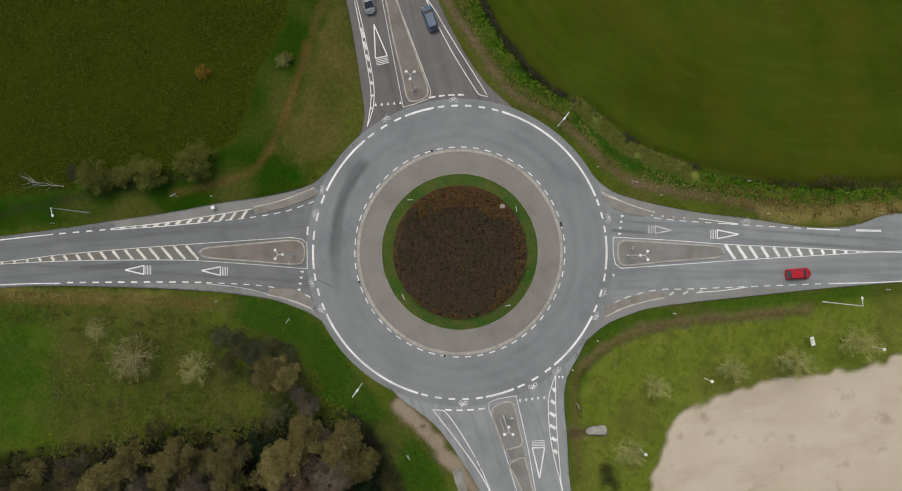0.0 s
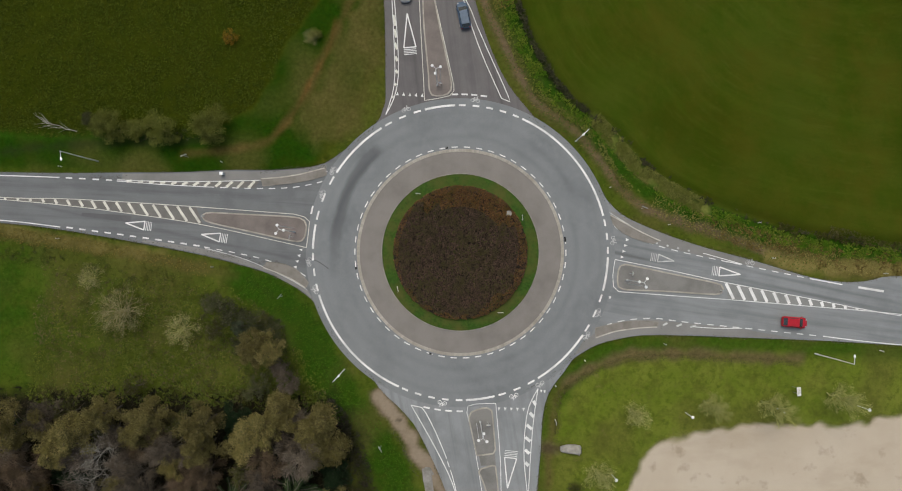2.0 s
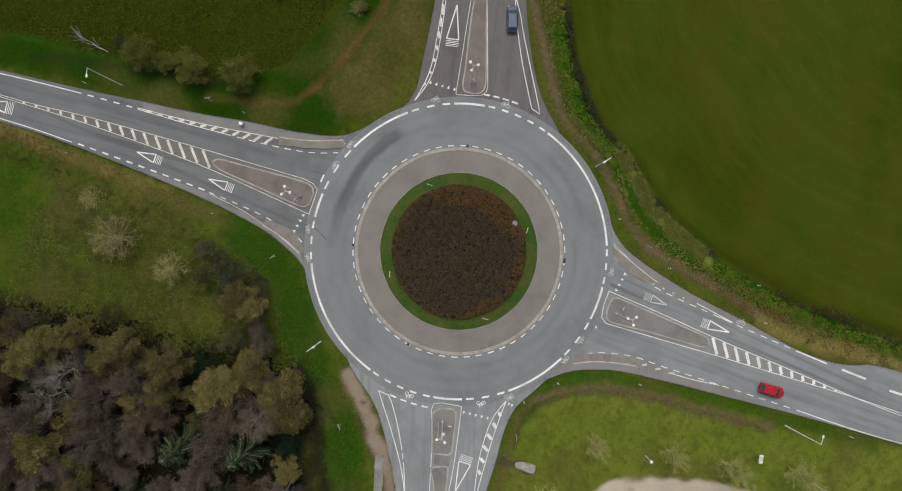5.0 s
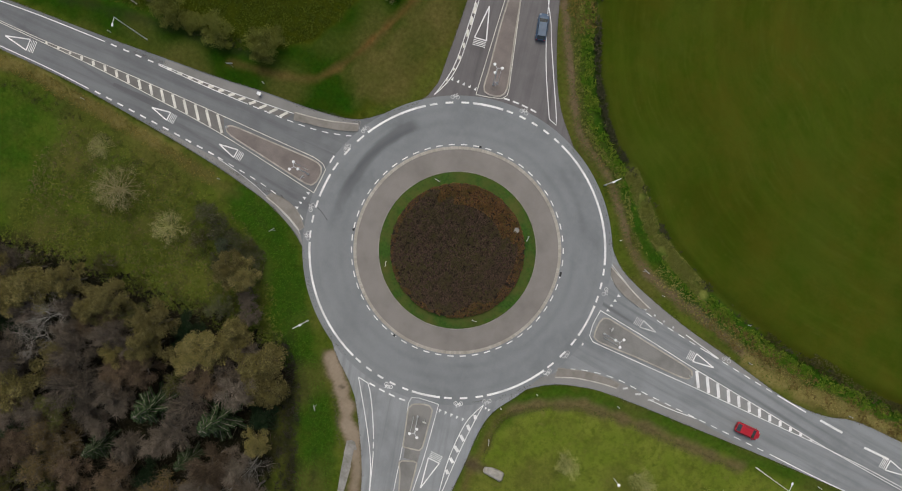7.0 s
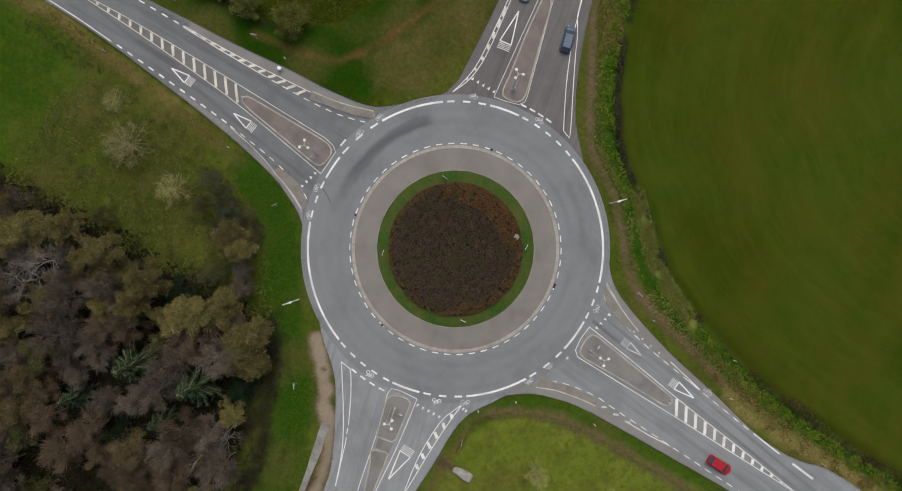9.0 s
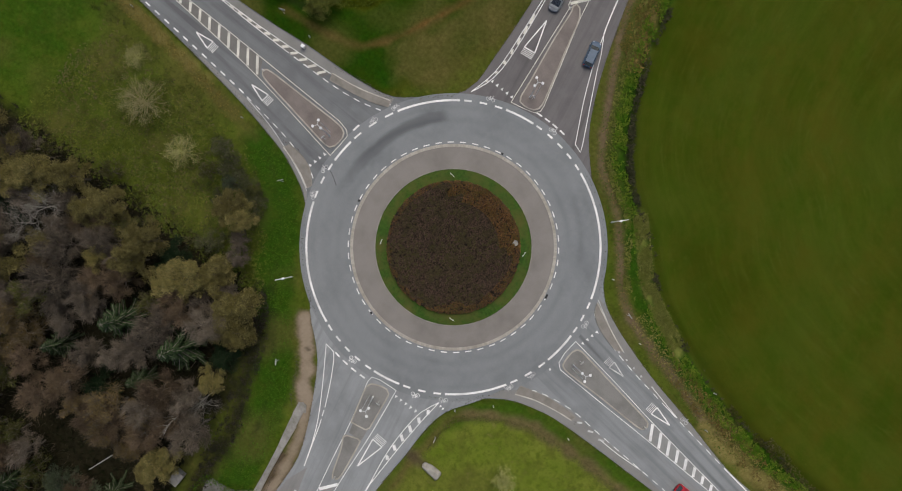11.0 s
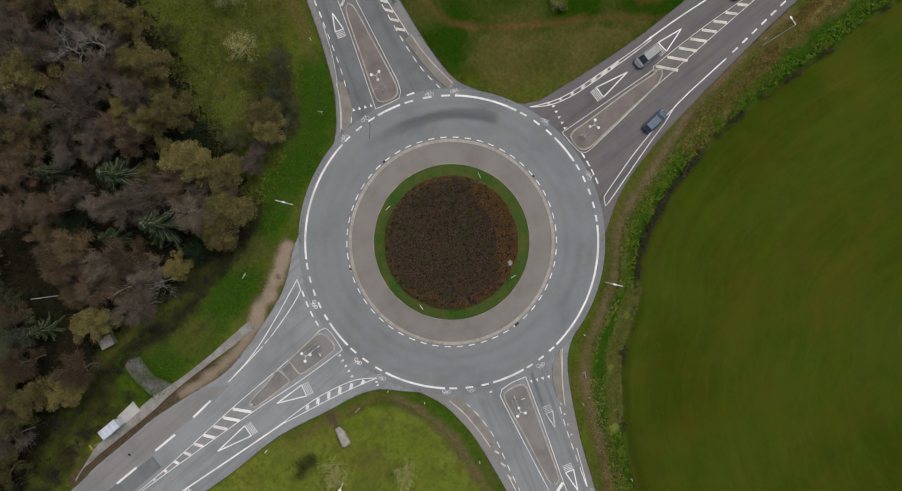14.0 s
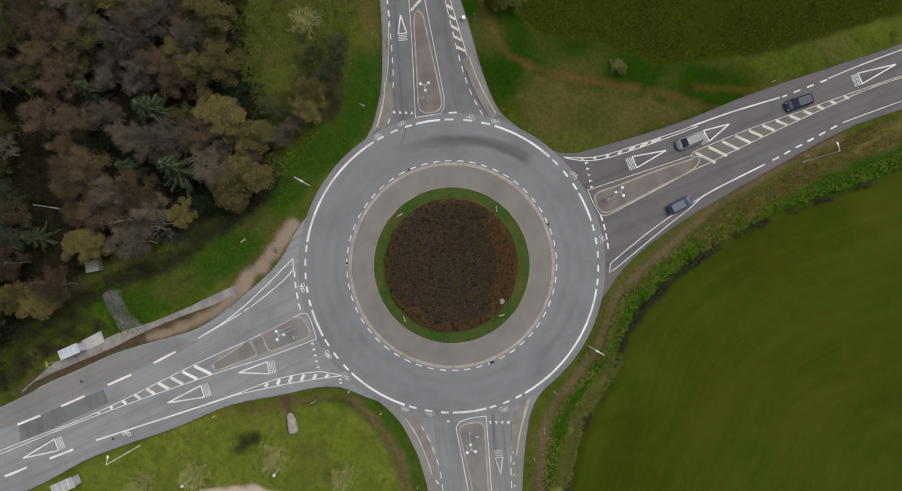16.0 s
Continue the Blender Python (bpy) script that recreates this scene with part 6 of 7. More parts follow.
def thicket(x, y, seed, low, high, material, label, dense=52, leaf=0.075):
    """Many low domes of leaves, uneven in size."""
    r = np.random.RandomState(seed)
    size = r.uniform(low, high, len(x)) * r.uniform(0.6, 1.0, len(x))
    per = (dense * (size / 0.7) ** 1.6).astype(int) + 6
    cx, cy, cs = np.repeat(x, per), np.repeat(y, per), np.repeat(size, per)
    v = r.normal(size=(len(cx), 3))
    v /= np.linalg.norm(v, axis=1)[:, None]
    v *= r.uniform(0.2, 1.0, (len(cx), 1)) ** 0.5
    pos = np.stack((cx + v[:, 0] * cs, cy + v[:, 1] * cs, -0.08 + np.abs(v[:, 2]) * cs * 0.7), 1)
    return tagged(leaf_cloud("bramble_thicket", pos, r.uniform(0.7, 1.3, len(cx)) * leaf, material, None, seed, 0.4, 0.5, None, True), label, "brambles", kind="stuff")


def rough(x, y):
    return inside(x, y, ROUGH_SW) & (far_from(x, y, ROUGH_SW, True) > 0.8) & (x > -68 + 17 * rs.uniform(0, 1, len(x)))


SCRUB = (-70, -14, -37, -10)
thicket(*scatter(1100, SCRUB, rough, 91, 0.12), 91, 0.4, 1.1, M_BRAMBLE, "low tangled brambles scattered over the rough ground")
thicket(*scatter(900, SCRUB, rough, 94, 0.18), 94, 0.35, 0.95, M_HERB, "pale green herbs in drifts over the rough ground")
thicket(*scatter(900, SCRUB, lambda x, y: rough(x, y) & (y < -17), 95, 0.15), 95, 0.35, 0.9, M_BROWNHEATH, "withered brown stalks in drifts over the rough ground")
thicket(*scatter(420, (-41, -13, -32, -12), lambda x, y: inside(x, y, ROUGH_SW) & (x + 0.6 * y > -54), 92), 92, 0.4, 1.0, M_HEATH, "dark withered brambles round the thorn bushes")
thicket(*scatter(700, (-92, -27, 7, 60), lambda x, y: inside(x, y, MEADOW_NW) & (far_from(x, y, MEADOW_NW, True) < 11), 93), 93, 0.25, 0.6, M_TUFT_DARK, "low leafy clumps in the meadow")
thicket(*strip([(3, -74), (-1.5, -62), (-4.6, -54), (-6.2, -47), (-10.4, -38.6), (-13.8, -31.5), (-18.6, -27)], 420, -1.6, 1.6, 96), 96, 0.3, 0.8, M_DUSK, "dark leafless brush along the edge of the wood", 40, 0.09)
thicket(*strip([(4.4, -61.5), (5.6, -65), (8.0, -69.5), (11.5, -75), (14.0, -82)], 120, -2.6, 0.2, 101), 101, 0.3, 0.75, M_DUSK, "dark brush behind the bus stop", 40, 0.09)
thicket(*strip([(-80, -10.4), (-66, -10.2), (-55, -10.4), (-44, -11.2), (-37, -12.2)], 170, -2.0, 0.8, 99), 99, 0.3, 0.75, M_BRAMBLE, "dark green brambles behind the dry verge", 36)
thicket(*strip([(-78, -10.9), (-66, -10.8), (-55, -11.2), (-46, -12.2)], 36, -1.4, 0.6, 100), 100, 0.3, 0.7, M_HEATH, "dark withered brambles behind the dry verge", 36)
thicket(*strip([(-62, 10.6), (-55, 11.2), (-48, 12.2), (-42, 13.6)], 70, -1.0, 0.8, 97), 97, 0.3, 0.7, M_HEATH, "dark undergrowth below the willow bushes")
x, y = scatter(60000, (-92, -27, 7, 90), lambda x, y: inside(x, y, MEADOW_NW) & (far_from(x, y, MEADOW_NW, True) > 0.6), 5, -0.45)
tussocks("meadow_grass", x, y, rs.uniform(0.09, 0.25, len(x)), M_TUFT_DARK, "rough meadow grass, colour dimmed", 15, 4, 0.6)


x, y = strip(HEDGE[14:78], 10000, -3.0, -0.6, 21)
ok = np.array([noise.noise((p * 0.55, q * 0.55, 6.0)) + 0.5 * noise.noise((p * 1.6, q * 1.6, 2.0)) for p, q in zip(x, y)]) > rs.uniform(-0.35, 0.25, len(x))
ok &= far_from(x, y, BANK_NE) > rs.uniform(0.6, 1.6, len(x))
tussocks("hedge_grass", x[ok], y[ok], rs.uniform(0.10, 0.26, ok.sum()), M_REED, "tall vivid green grass along the field ditch", 22)
x, y = strip(HEDGE[10:70], 6000, -0.5, 0.5, 23)
thick = np.array([0.42 + 0.6 * noise.noise((p * 0.45, q * 0.45, 8.0)) for p, q in zip(x, y)]) - 0.42 * np.clip((x - 16) / 4, 0, 1) - 0.4 * np.clip((y - 40) / 7, 0, 1)
ok = rs.uniform(0, 1, len(x)) < np.clip(thick, 0.02, 0.9)
tussocks("ditch_plants", x[ok], y[ok], rs.uniform(0.14, 0.32, ok.sum()), M_HEATH, "dark withered plants in the field ditch", 24)
GOLD_N = [(-2.0, 42.8), (-4.2, 48.8), (-5.5, 53.8), (-7.8, 58.9), (-8.8, 62.9), (-12.0, 67.6), (-14.6, 74.2)]
x, y = strip(GOLD_N, 1300, -1.1, 1.1, 55)
ok = np.array([noise.noise((p * 0.45, q * 0.45, 4.0)) for p, q in zip(x, y)]) > rs.uniform(-0.4, 0.25, len(x))
tussocks("verge_grass", x[ok], y[ok], rs.uniform(0.10, 0.26, ok.sum()), M_STRAWDARK, "golden brown withered grass on the road verge", 56)
x, y = strip(TUFT_NE, 1500, -0.55, 0.55, 39)
ok = np.array([noise.noise((p * 0.5, q * 0.5, 4.0)) for p, q in zip(x, y)]) > rs.uniform(-0.35, 0.2, len(x))
tussocks("path_edge_grass", x[ok], y[ok], rs.uniform(0.10, 0.24, ok.sum()), M_BANK, "tufts of yellowed grass beside the trodden path", 40)
x, y = strip([(-90, -9.6), (-75, -8.2), (-60, -8.2), (-45, -8.8), (-36, -9.6)], 2600, -1.3, 1.1, 25)
ok = x + 14 * rs.uniform(0, 1, len(x)) ** 2 < -40
x, y = x[ok], y[ok]
tussocks("verge_grass", x, y, rs.uniform(0.05, 0.15, len(x)), M_STRAWDARK, "dry golden brown grass on the road verge", 26)
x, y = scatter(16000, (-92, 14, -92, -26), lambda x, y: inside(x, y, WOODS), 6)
tussocks("wood_undergrowth", x, y, rs.uniform(0.2, 0.5, len(x)), M_FLOOR, "undergrowth on the wood floor, near-black for tree shade", 29)
x, y = strip([(1.5, 41), (-4, 51.5), (-8, 60), (-11, 68), (-14, 80)], 1100, -1.6, 1.9, 33)
tussocks("rusty_weeds", x, y, rs.uniform(0.08, 0.24, len(x)), M_RUSTWEED, "rust-brown withered weeds on the road verge", 34)
x, y = strip([(30, 12.6), (38, 10.9), (46.45, 9.65), (55.00, 8.59), (61.64, 7.33), (72.85, 8.00), (92, 9.5)], 2600, -1.5, 1.5, 35)
tussocks("verge_grass", x, y, rs.uniform(0.06, 0.16, len(x)), M_DRY, "dry yellow grass on the road verge", 36)
x, y = strip(DIRT_NE, 900, -0.9, 0.9, 47)
tussocks("rusty_weeds", x, y, rs.uniform(0.04, 0.10, len(x)), M_RUSTWEED, "rust-brown withered weeds along the trodden path", 48)
x, y = strip(SWALE_SE[3:], 900, -1.1, 0.0, 37)
tussocks("swale_growth", x, y, rs.uniform(0.04, 0.11, len(x)), M_BROWNHEATH, "low brown growth in a shallow ditch on the lawn", 38)
x, y = strip(BANK_NE, 6000, -1.2, 1.2, 41)
ok = np.array([noise.noise((p * 0.6, q * 0.6, 5.0)) for p, q in zip(x, y)]) > rs.uniform(-0.5, 0.1, len(x))
tussocks("ditch_bank_grass", x[ok], y[ok], rs.uniform(0.09, 0.22, ok.sum()), M_BANK, "yellowish dry grass on the ditch bank", 42)
x, y = strip(VERGE_SW, 6500, -3.2, 3.0, 43)
tussocks("mown_verge_grass", x, y, rs.uniform(0.04, 0.11, len(x)), M_VERGE, "short bright green grass on the mown verge", 44, 4, 0.4)
x, y = strip(HEDGE[12:68], 5200, -6.2, -2.6, 45)
tussocks("mown_verge_grass", x, y, rs.uniform(0.04, 0.11, len(x)), M_VERGE, "short bright green grass on the mown verge", 46, 4, 0.4)
# ragged grass creeping over the edges of the asphalt
ex, ey = [], []
for k, line in enumerate((W_TOP[:46], W_BOT[8:], E_TOP, E_BOT[8:], N_LEFT[6:], N_RIGHT[:-6], S_LEFT[12:], S_RIGHT[:-4])):
    x, y = strip(line, int(along(line)[0] * 12), -0.34, 0.20, 50 + k)
    ragged = np.array([noise.noise((p * 0.5, q * 0.5, 2.0)) for p, q in zip(x, y)]) + rs.uniform(-0.4, 0.4, len(x)) > 0.05
    ex.append(x[ragged])
    ey.append(y[ragged])
ex, ey = np.concatenate(ex), np.concatenate(ey)
ok = np.hypot(ex, ey) > 26.5
tussocks("edge_grass", ex[ok], ey[ok], rs.uniform(0.04, 0.11, ok.sum()), M_EDGE, "sparse dull grass and dirt creeping over the road edge", 60, 4, 0.6).location.z = 0.12
x, y = strip(HEDGE[62:86], 2200, -0.7, 0.5, 73)
ok = np.array([noise.noise((p * 0.35, q * 0.35, 3.0)) + 0.6 * noise.noise((p * 1.3, q * 1.3, 7.0)) for p, q in zip(x, y)]) > rs.uniform(-0.1, 0.35, len(x))
tussocks("bank_weeds", x[ok], y[ok], rs.uniform(0.10, 0.26, ok.sum()), M_DUSKWEED, "dark olive weeds along the edge of the field", 74)
x, y = strip([(40, 10.6), (50, 8.9), (58, 8.0), (66, 8.4), (78, 9.4), (92, 10.5)], 2600, -1.8, 1.8, 75)
ok = np.array([noise.noise((p * 0.5, q * 0.5, 1.0)) for p, q in zip(x, y)]) > rs.uniform(-0.2, 0.3, len(x))
tussocks("rusty_weeds", x[ok], y[ok], rs.uniform(0.08, 0.24, ok.sum()), M_RUSTWEED, "rust-brown withered weeds on the road verge", 76)
x, y = strip([(59.41, 12.60), (64.37, 12.30), (67.86, 11.52), (74.06, 11.57), (77.96, 12.60), (92, 13.5)], 800, -0.8, 0.8, 71)
tussocks("bank_weeds", x, y, rs.uniform(0.07, 0.18, len(x)), M_BROWNHEATH, "brown withered weeds on the ditch bank", 72)
# dark dirt along the edges of the asphalt
ex, ey = [], []
for k, line in enumerate((W_TOP, W_BOT, E_TOP, E_BOT, N_LEFT, N_RIGHT, S_LEFT, S_RIGHT, arc(24.95, 73, 24), arc(24.95, -27, -48), arc(24.95, -107, -150), arc(24.95, 154, 132))):
    x, y = strip(line, int(along(line)[0] * 9), -0.16, 0.16, 110 + k)
    ragged = np.array([noise.noise((p * 0.3, q * 0.3, 4.0)) for p, q in zip(x, y)]) + rs.uniform(-0.5, 0.5, len(x)) > -0.05
    ex.append(x[ragged])
    ey.append(y[ragged])
ex, ey = np.concatenate(ex), np.concatenate(ey)
ok = (np.hypot(ex, ey) > 24.6) & (np.hypot(ex, ey) < 95)
tussocks("edge_dirt", ex[ok], ey[ok], rs.uniform(0.04, 0.10, ok.sum()), M_GRIT, "dark dirt and moss along the road edge", 61, 4, 0.3).location.z = 0.14
# grit and rotten leaves swept into the gutters
gx_, gy_ = [], []
for k, (gutter, n) in enumerate((([(-34.45, 8.16), (-32.74, 8.41), (-30.07, 9.44), (-26.36, 10.00), (-25.17, 10.37), (-23.28, 10.51)], 260), ([(-38.68, -6.45), (-36.13, -6.15), (-34.18, -6.30), (-32.17, -6.75), (-30.75, -6.02), (-28.41, -6.28)], 200),
                                 ([(-62.01, 3.13), (-58.32, 3.47), (-56.27, 4.10), (-55.49, 3.92)], 110), ([(-57.10, -6.34), (-51.22, -5.95), (-45.39, -6.36), (-39.91, -6.22), (-33.92, -6.87)], 200), ([(32.48, -6.71), (33.60, -7.14), (34.96, -7.21)], 50),
                                 ([(30.95, 6.97), (31.99, 6.74)], 40), (GUTTER_BAY, 420), ([(-6.56, -30.65), (-4.67, -32.57), (-2.66, -35.74), (-0.83, -37.91)], 130))):
    x, y = strip(gutter, n, -0.28, 0.28, 80 + k)
    gx_.append(x)
    gy_.append(y)
gx_, gy_ = np.concatenate(gx_), np.concatenate(gy_)
tussocks("gutter_dirt", gx_, gy_, rs.uniform(0.03, 0.08, len(gx_)), M_GRIT, "dark grit and rotten leaves in the gutter", 90, 4, 0.3).location.z = 0.15


x, y = scatter(4200, (-4, 6, -59, -51), lambda x, y: far_from(x, y, PAD_DARK, True) < rs.uniform(-0.1, 1.1, len(x)), 63, -0.5)
tussocks("mown_verge_grass", x, y, rs.uniform(0.06, 0.14, len(x)), M_VERGE, "grass creeping over the old slab", 64, 4, 0.5).location.z = 0.13
thicket(*scatter(60, (23, 27, -39.2, -34.4), lambda x, y: far_from(x, y, [(24.3, -35.4), (25.0, -37.0), (25.6, -38.2)]) < 1.3, 65, -0.5), 98, 0.2, 0.5, M_HEATH, "dark withered plants in a wet hollow of the lawn", 30, 0.08)


# saplings and dead stalks between the trees of the wood
x, y = scatter(26000, (-92, 12, -92, -27), lambda x, y: inside(x, y, WOODS) & (far_from(x, y, GAP) > 2.0) & (np.hypot(x, y) < 92), 66, -0.2)
r = np.random.RandomState(67)
d = r.normal(size=(len(x), 3)) * (0.45, 0.45, 0.2) + (0, 0, 0.9)
pos = np.stack((x, y, r.uniform(0.3, 3.6, len(x))), 1)
tagged(leaf_cloud("wood_saplings", pos, r.uniform(0.35, 0.85, len(x)), M_SAPLING, None, 68, 0.6, 0.045, d, True), "thin brown saplings and stalks under the trees", "saplings", kind="stuff")


# ---- lamps, posts and signs ----
def disc_mesh(bm, r, h, m, sides=16):
    bmesh.ops.create_cone(bm, cap_ends=True, segments=sides, radius1=r, radius2=r * 0.8, depth=h, matrix=m)


def triple_lamp(x, y, turn):
    root = new("lamp_mast")
    bm = bmesh.new()
    cyl(bm, (0, 0, 0.1), (0, 0, 0.9), 0.16, 0.14, 12)
    cyl(bm, (0, 0, 0.9), (0, 0, 10.0), 0.09, 0.05, 12)
    part("pole", bm, M_GALV, root)
    bm = bmesh.new()
    cyl(bm, (0.55, 0.35, 0.1), (0.55, 0.35, 8.6), 0.05, 0.04, 8)
    part("side_pole", bm, M_GALV, root)
    for k in range(3):
        a = math.radians(120 * k + 30)
        d = Vector((math.cos(a), math.sin(a), 0))
        bm = bmesh.new()
        cyl(bm, (0, 0, 9.9), d * 0.62 + Vector((0, 0, 10.05)), 0.045, 0.04, 8)
        arm = part("arm", bm, M_GALV, root)
        bm = bmesh.new()
        disc_mesh(bm, 0.23, 0.16, Matrix.Translation(d * 0.72 + Vector((0, 0, 10.06))))
        part("lamp_head", bm, M_LAMPWHITE, arm, "round white lamp head")
    root.matrix_world = pose(x, y, 0.0, 0, 0, turn)
    return tagged(root, "tall steel lamp mast with three round white heads", "street lamp", "island lamp masts")


for p, turn in (((-7.85, 26.50), 0), ((7.35, -26.84), 180), ((-27.34, -0.79), 90), ((27.56, -0.41), 270)):
    triple_lamp(*p, turn)


def street_lamp(x, y, turn, h=10.4):
    """A mast whose short arm points to local +x."""
    root = new("street_lamp")
    bm = bmesh.new()
    cyl(bm, (0, 0, -0.2), (0, 0, 1.0), 0.12, 0.11, 12)
    cyl(bm, (0, 0, 1.0), (0, 0, h), 0.09, 0.055, 12)
    part("pole", bm, M_LAMPWHITE, root)
    bm = bmesh.new()
    cyl(bm, (0, 0, h - 0.05), (1.0, 0, h + 0.12), 0.05, 0.045, 8)
    arm = part("arm", bm, M_LAMPWHITE, root)
    bm = bmesh.new()
    bmesh.ops.create_uvsphere(bm, u_segments=14, v_segments=8, radius=0.18, matrix=Matrix.Translation((1.2, 0, h + 0.12)) @ Matrix.Diagonal((1.5, 0.95, 0.45, 1)))
    part("lamp_head", bm, M_LAMPWHITE, arm, "oval white lamp head")
    root.matrix_world = pose(x, y, 0, 0, 0, turn)
    return tagged(root, "tall white street lamp on the grass verge", "street lamp", "street lamps")


for p, turn in (((-61.12, 5.83), -70), ((59.87, -7.67), 100), ((-15.86, -21.80), 54), ((16.00, 20.88), 234), ((23.24, -54.25), 160), ((-9.96, 59.80), 195)):
    street_lamp(*p, turn)


bm = bmesh.new()
cyl(bm, (0, 0, -0.2), (0, 0, 6.5), 0.085, 0.055, 12)
mast = new("white_mast")
part("pole", bm, M_LAMPWHITE, mast)
bm = bmesh.new()
cyl(bm, (0, 0, 6.5), (0, 0, 6.72), 0.09, 0.04, 12)
part("cap", bm, M_GALV, mast)
mast.matrix_world = pose(-17.07, -63.50, 0)
tagged(mast, "slim white mast in a dark gap of the wood", "mast")


def park_lamp(x, y):
    root = new("park_lamp")
    bm = bmesh.new()
    cyl(bm, (0, 0, -0.2), (0, 0, 2.95), 0.06, 0.045, 10)
    part("pole", bm, M_LAMPWHITE, root)
    bm = bmesh.new()
    bmesh.ops.create_uvsphere(bm, u_segments=14, v_segments=8, radius=0.27, matrix=Matrix.Translation((0, 0, 3.05)) @ Matrix.Diagonal((1, 1, 0.55, 1)))
    part("shade", bm, M_LAMPWHITE, root, "round white shade")
    root.matrix_world = pose(x, y, 0)
    tagged(root, "low park lamp with a round white shade", "park lamp", "park lamps")


for p in ((39.90, -20.16), (53.98, -17.14), (67.17, -14.85), (29.49, -31.69), (29.43, -46.23)):
    park_lamp(p[0] * 1.0105, p[1] * 1.0105)


def marker_post(x, y, turn):
    root = new("marker_post")
    bm = bmesh.new()
    box(bm, 0.14, 0.09, 1.0, Matrix.Translation((0, 0, 0.4)), 0.015)
    box(bm, 0.16, 0.11, 0.1, Matrix.Translation((0, 0, 0.92)), 0.02)
    body = part("post", bm, M_WHITE, root)
    bm = bmesh.new()
    box(bm, 0.15, 0.10, 0.16, Matrix.Translation((0, 0, 0.74)), 0.005)
    part("black_band", bm, M_BLACK, root, "black reflector band")
    root.matrix_world = pose(x, y, 0, 0, 0, turn)
    tagged(root, "white plastic roadside marker post on the verge", "marker post", "marker posts")


for p in ((22.57, 14.18), (32.98, 9.59), (50.66, 6.74), (69.11, 6.98), (22.69, -14.38), (35.22, -9.80), (70.22, -5.57), (-40.83, 8.73), (-65.34, -7.66), (-39.69, -8.46), (-66.82, 4.04), (18.60, -19.20), (19.91, -41.50),
          (-23.80, 56.54), (-10.79, 60.24), (47.53, 12.11)):
    marker_post(*p, rng.uniform(0, 180))


def chevron_board(x, y, turn):
    """A low direction board on two short posts, its face to local -y."""
    root = new("direction_board")
    for k in (-0.3, 0.3):
        bm = bmesh.new()
        cyl(bm, (k, 0.04, 0.1), (k, 0.04, 1.0), 0.03, 0.03, 8)
        part("post", bm, M_GALV, root)
    bm = bmesh.new()
    box(bm, 0.95, 0.05, 0.42, Matrix.Translation((0, 0, 0.88)), 0.012)
    panel = part("panel", bm, M_WHITE, root, "white panel")
    for k in range(3):
        bm = bmesh.new()
        box(bm, 0.14, 0.01, 0.34, Matrix.Translation((-0.3 + 0.3 * k, -0.03, 0.88)))
        part("stripe", bm, M_BLUE, panel, "blue stripe")
    root.matrix_world = pose(x, y, 0.2, 0, 0, turn)
    tagged(root, "low white and blue direction board on the island lawn", "direction board", "direction boards")


M_BLUE = surface("sign_blue", (0.02, 0.07, 0.28), (0.03, 0.09, 0.34), None, 1, 6, 0.4, 0)
for p, turn in (((-8.27, 8.39), 181), ((-9.15, -7.46), -69), ((9.12, 7.09), 96), ((7.88, -8.71), 11)):
    chevron_board(*p, turn)


def road_sign(x, y, turn, shape="disc", h=2.3, label="round blue traffic sign on a steel post", colour=None):
    root = new("traffic_sign")
    bm = bmesh.new()
    cyl(bm, (0, 0, -0.1), (0, 0, h), 0.035, 0.035, 8)
    part("post", bm, M_GALV, root)
    bm = bmesh.new()
    if shape == "disc":
        bmesh.ops.create_cone(bm, cap_ends=True, segments=24, radius1=0.32, radius2=0.32, depth=0.02, matrix=pose(0.05, 0, h - 0.3, 0, 90, 0))
    else:
        box(bm, 0.03, 1.0, 0.55, Matrix.Translation((0.06, 0, h - 0.25)), 0.008)
    part("plate", bm, colour or M_BLUE, root)
    if shape == "disc":
        bm = bmesh.new()
        bmesh.ops.create_cone(bm, cap_ends=True, segments=24, radius1=0.36, radius2=0.36, depth=0.05, matrix=pose(0.012, 0, h - 0.3, 0, 90, 0))
        part("rim", bm, M_WHITE, root, "white rim and back plate")
    root.matrix_world = pose(x, y, 0, 0, 0, turn)
    tagged(root, label, "traffic sign", "traffic signs")


for p, turn in (((-27.52, -1.65), 170), ((27.88, 0.75), 0), ((8.58, -26.72), 280), ((-7.41, 26.48), 80)):
    road_sign(*p, turn)
for p, turn in (((-27.67, -11.46), 150), ((19.30, -24.66), 200), ((28.28, 11.56), 75), ((-46.50, 8.68), 120), ((-8.04, -33.20), 40)):
    road_sign(*p, turn, "plate", 2.2, "white direction sign on a steel post", M_WHITE)


def bollard(x, y):
    root = new("island_bollard")
    bm = bmesh.new()
    cyl(bm, (0, 0, 0.1), (0, 0, 0.95), 0.11, 0.10, 12)
    part("post", bm, M_WHITE, root)
    bm = bmesh.new()
    cyl(bm, (0, 0, 0.95), (0, 0, 1.08), 0.13, 0.12, 12)
    part("cap", bm, M_STEEL, root)
    root.matrix_world = pose(x, y, 0)
    tagged(root, "short bollard at the tip of the traffic island", "bollard", "bollards")


for p in ((43.04, 0.23), (-42.47, -0.47), (-13.06, 41.45), (11.89, -40.72)):
    bollard(*p)

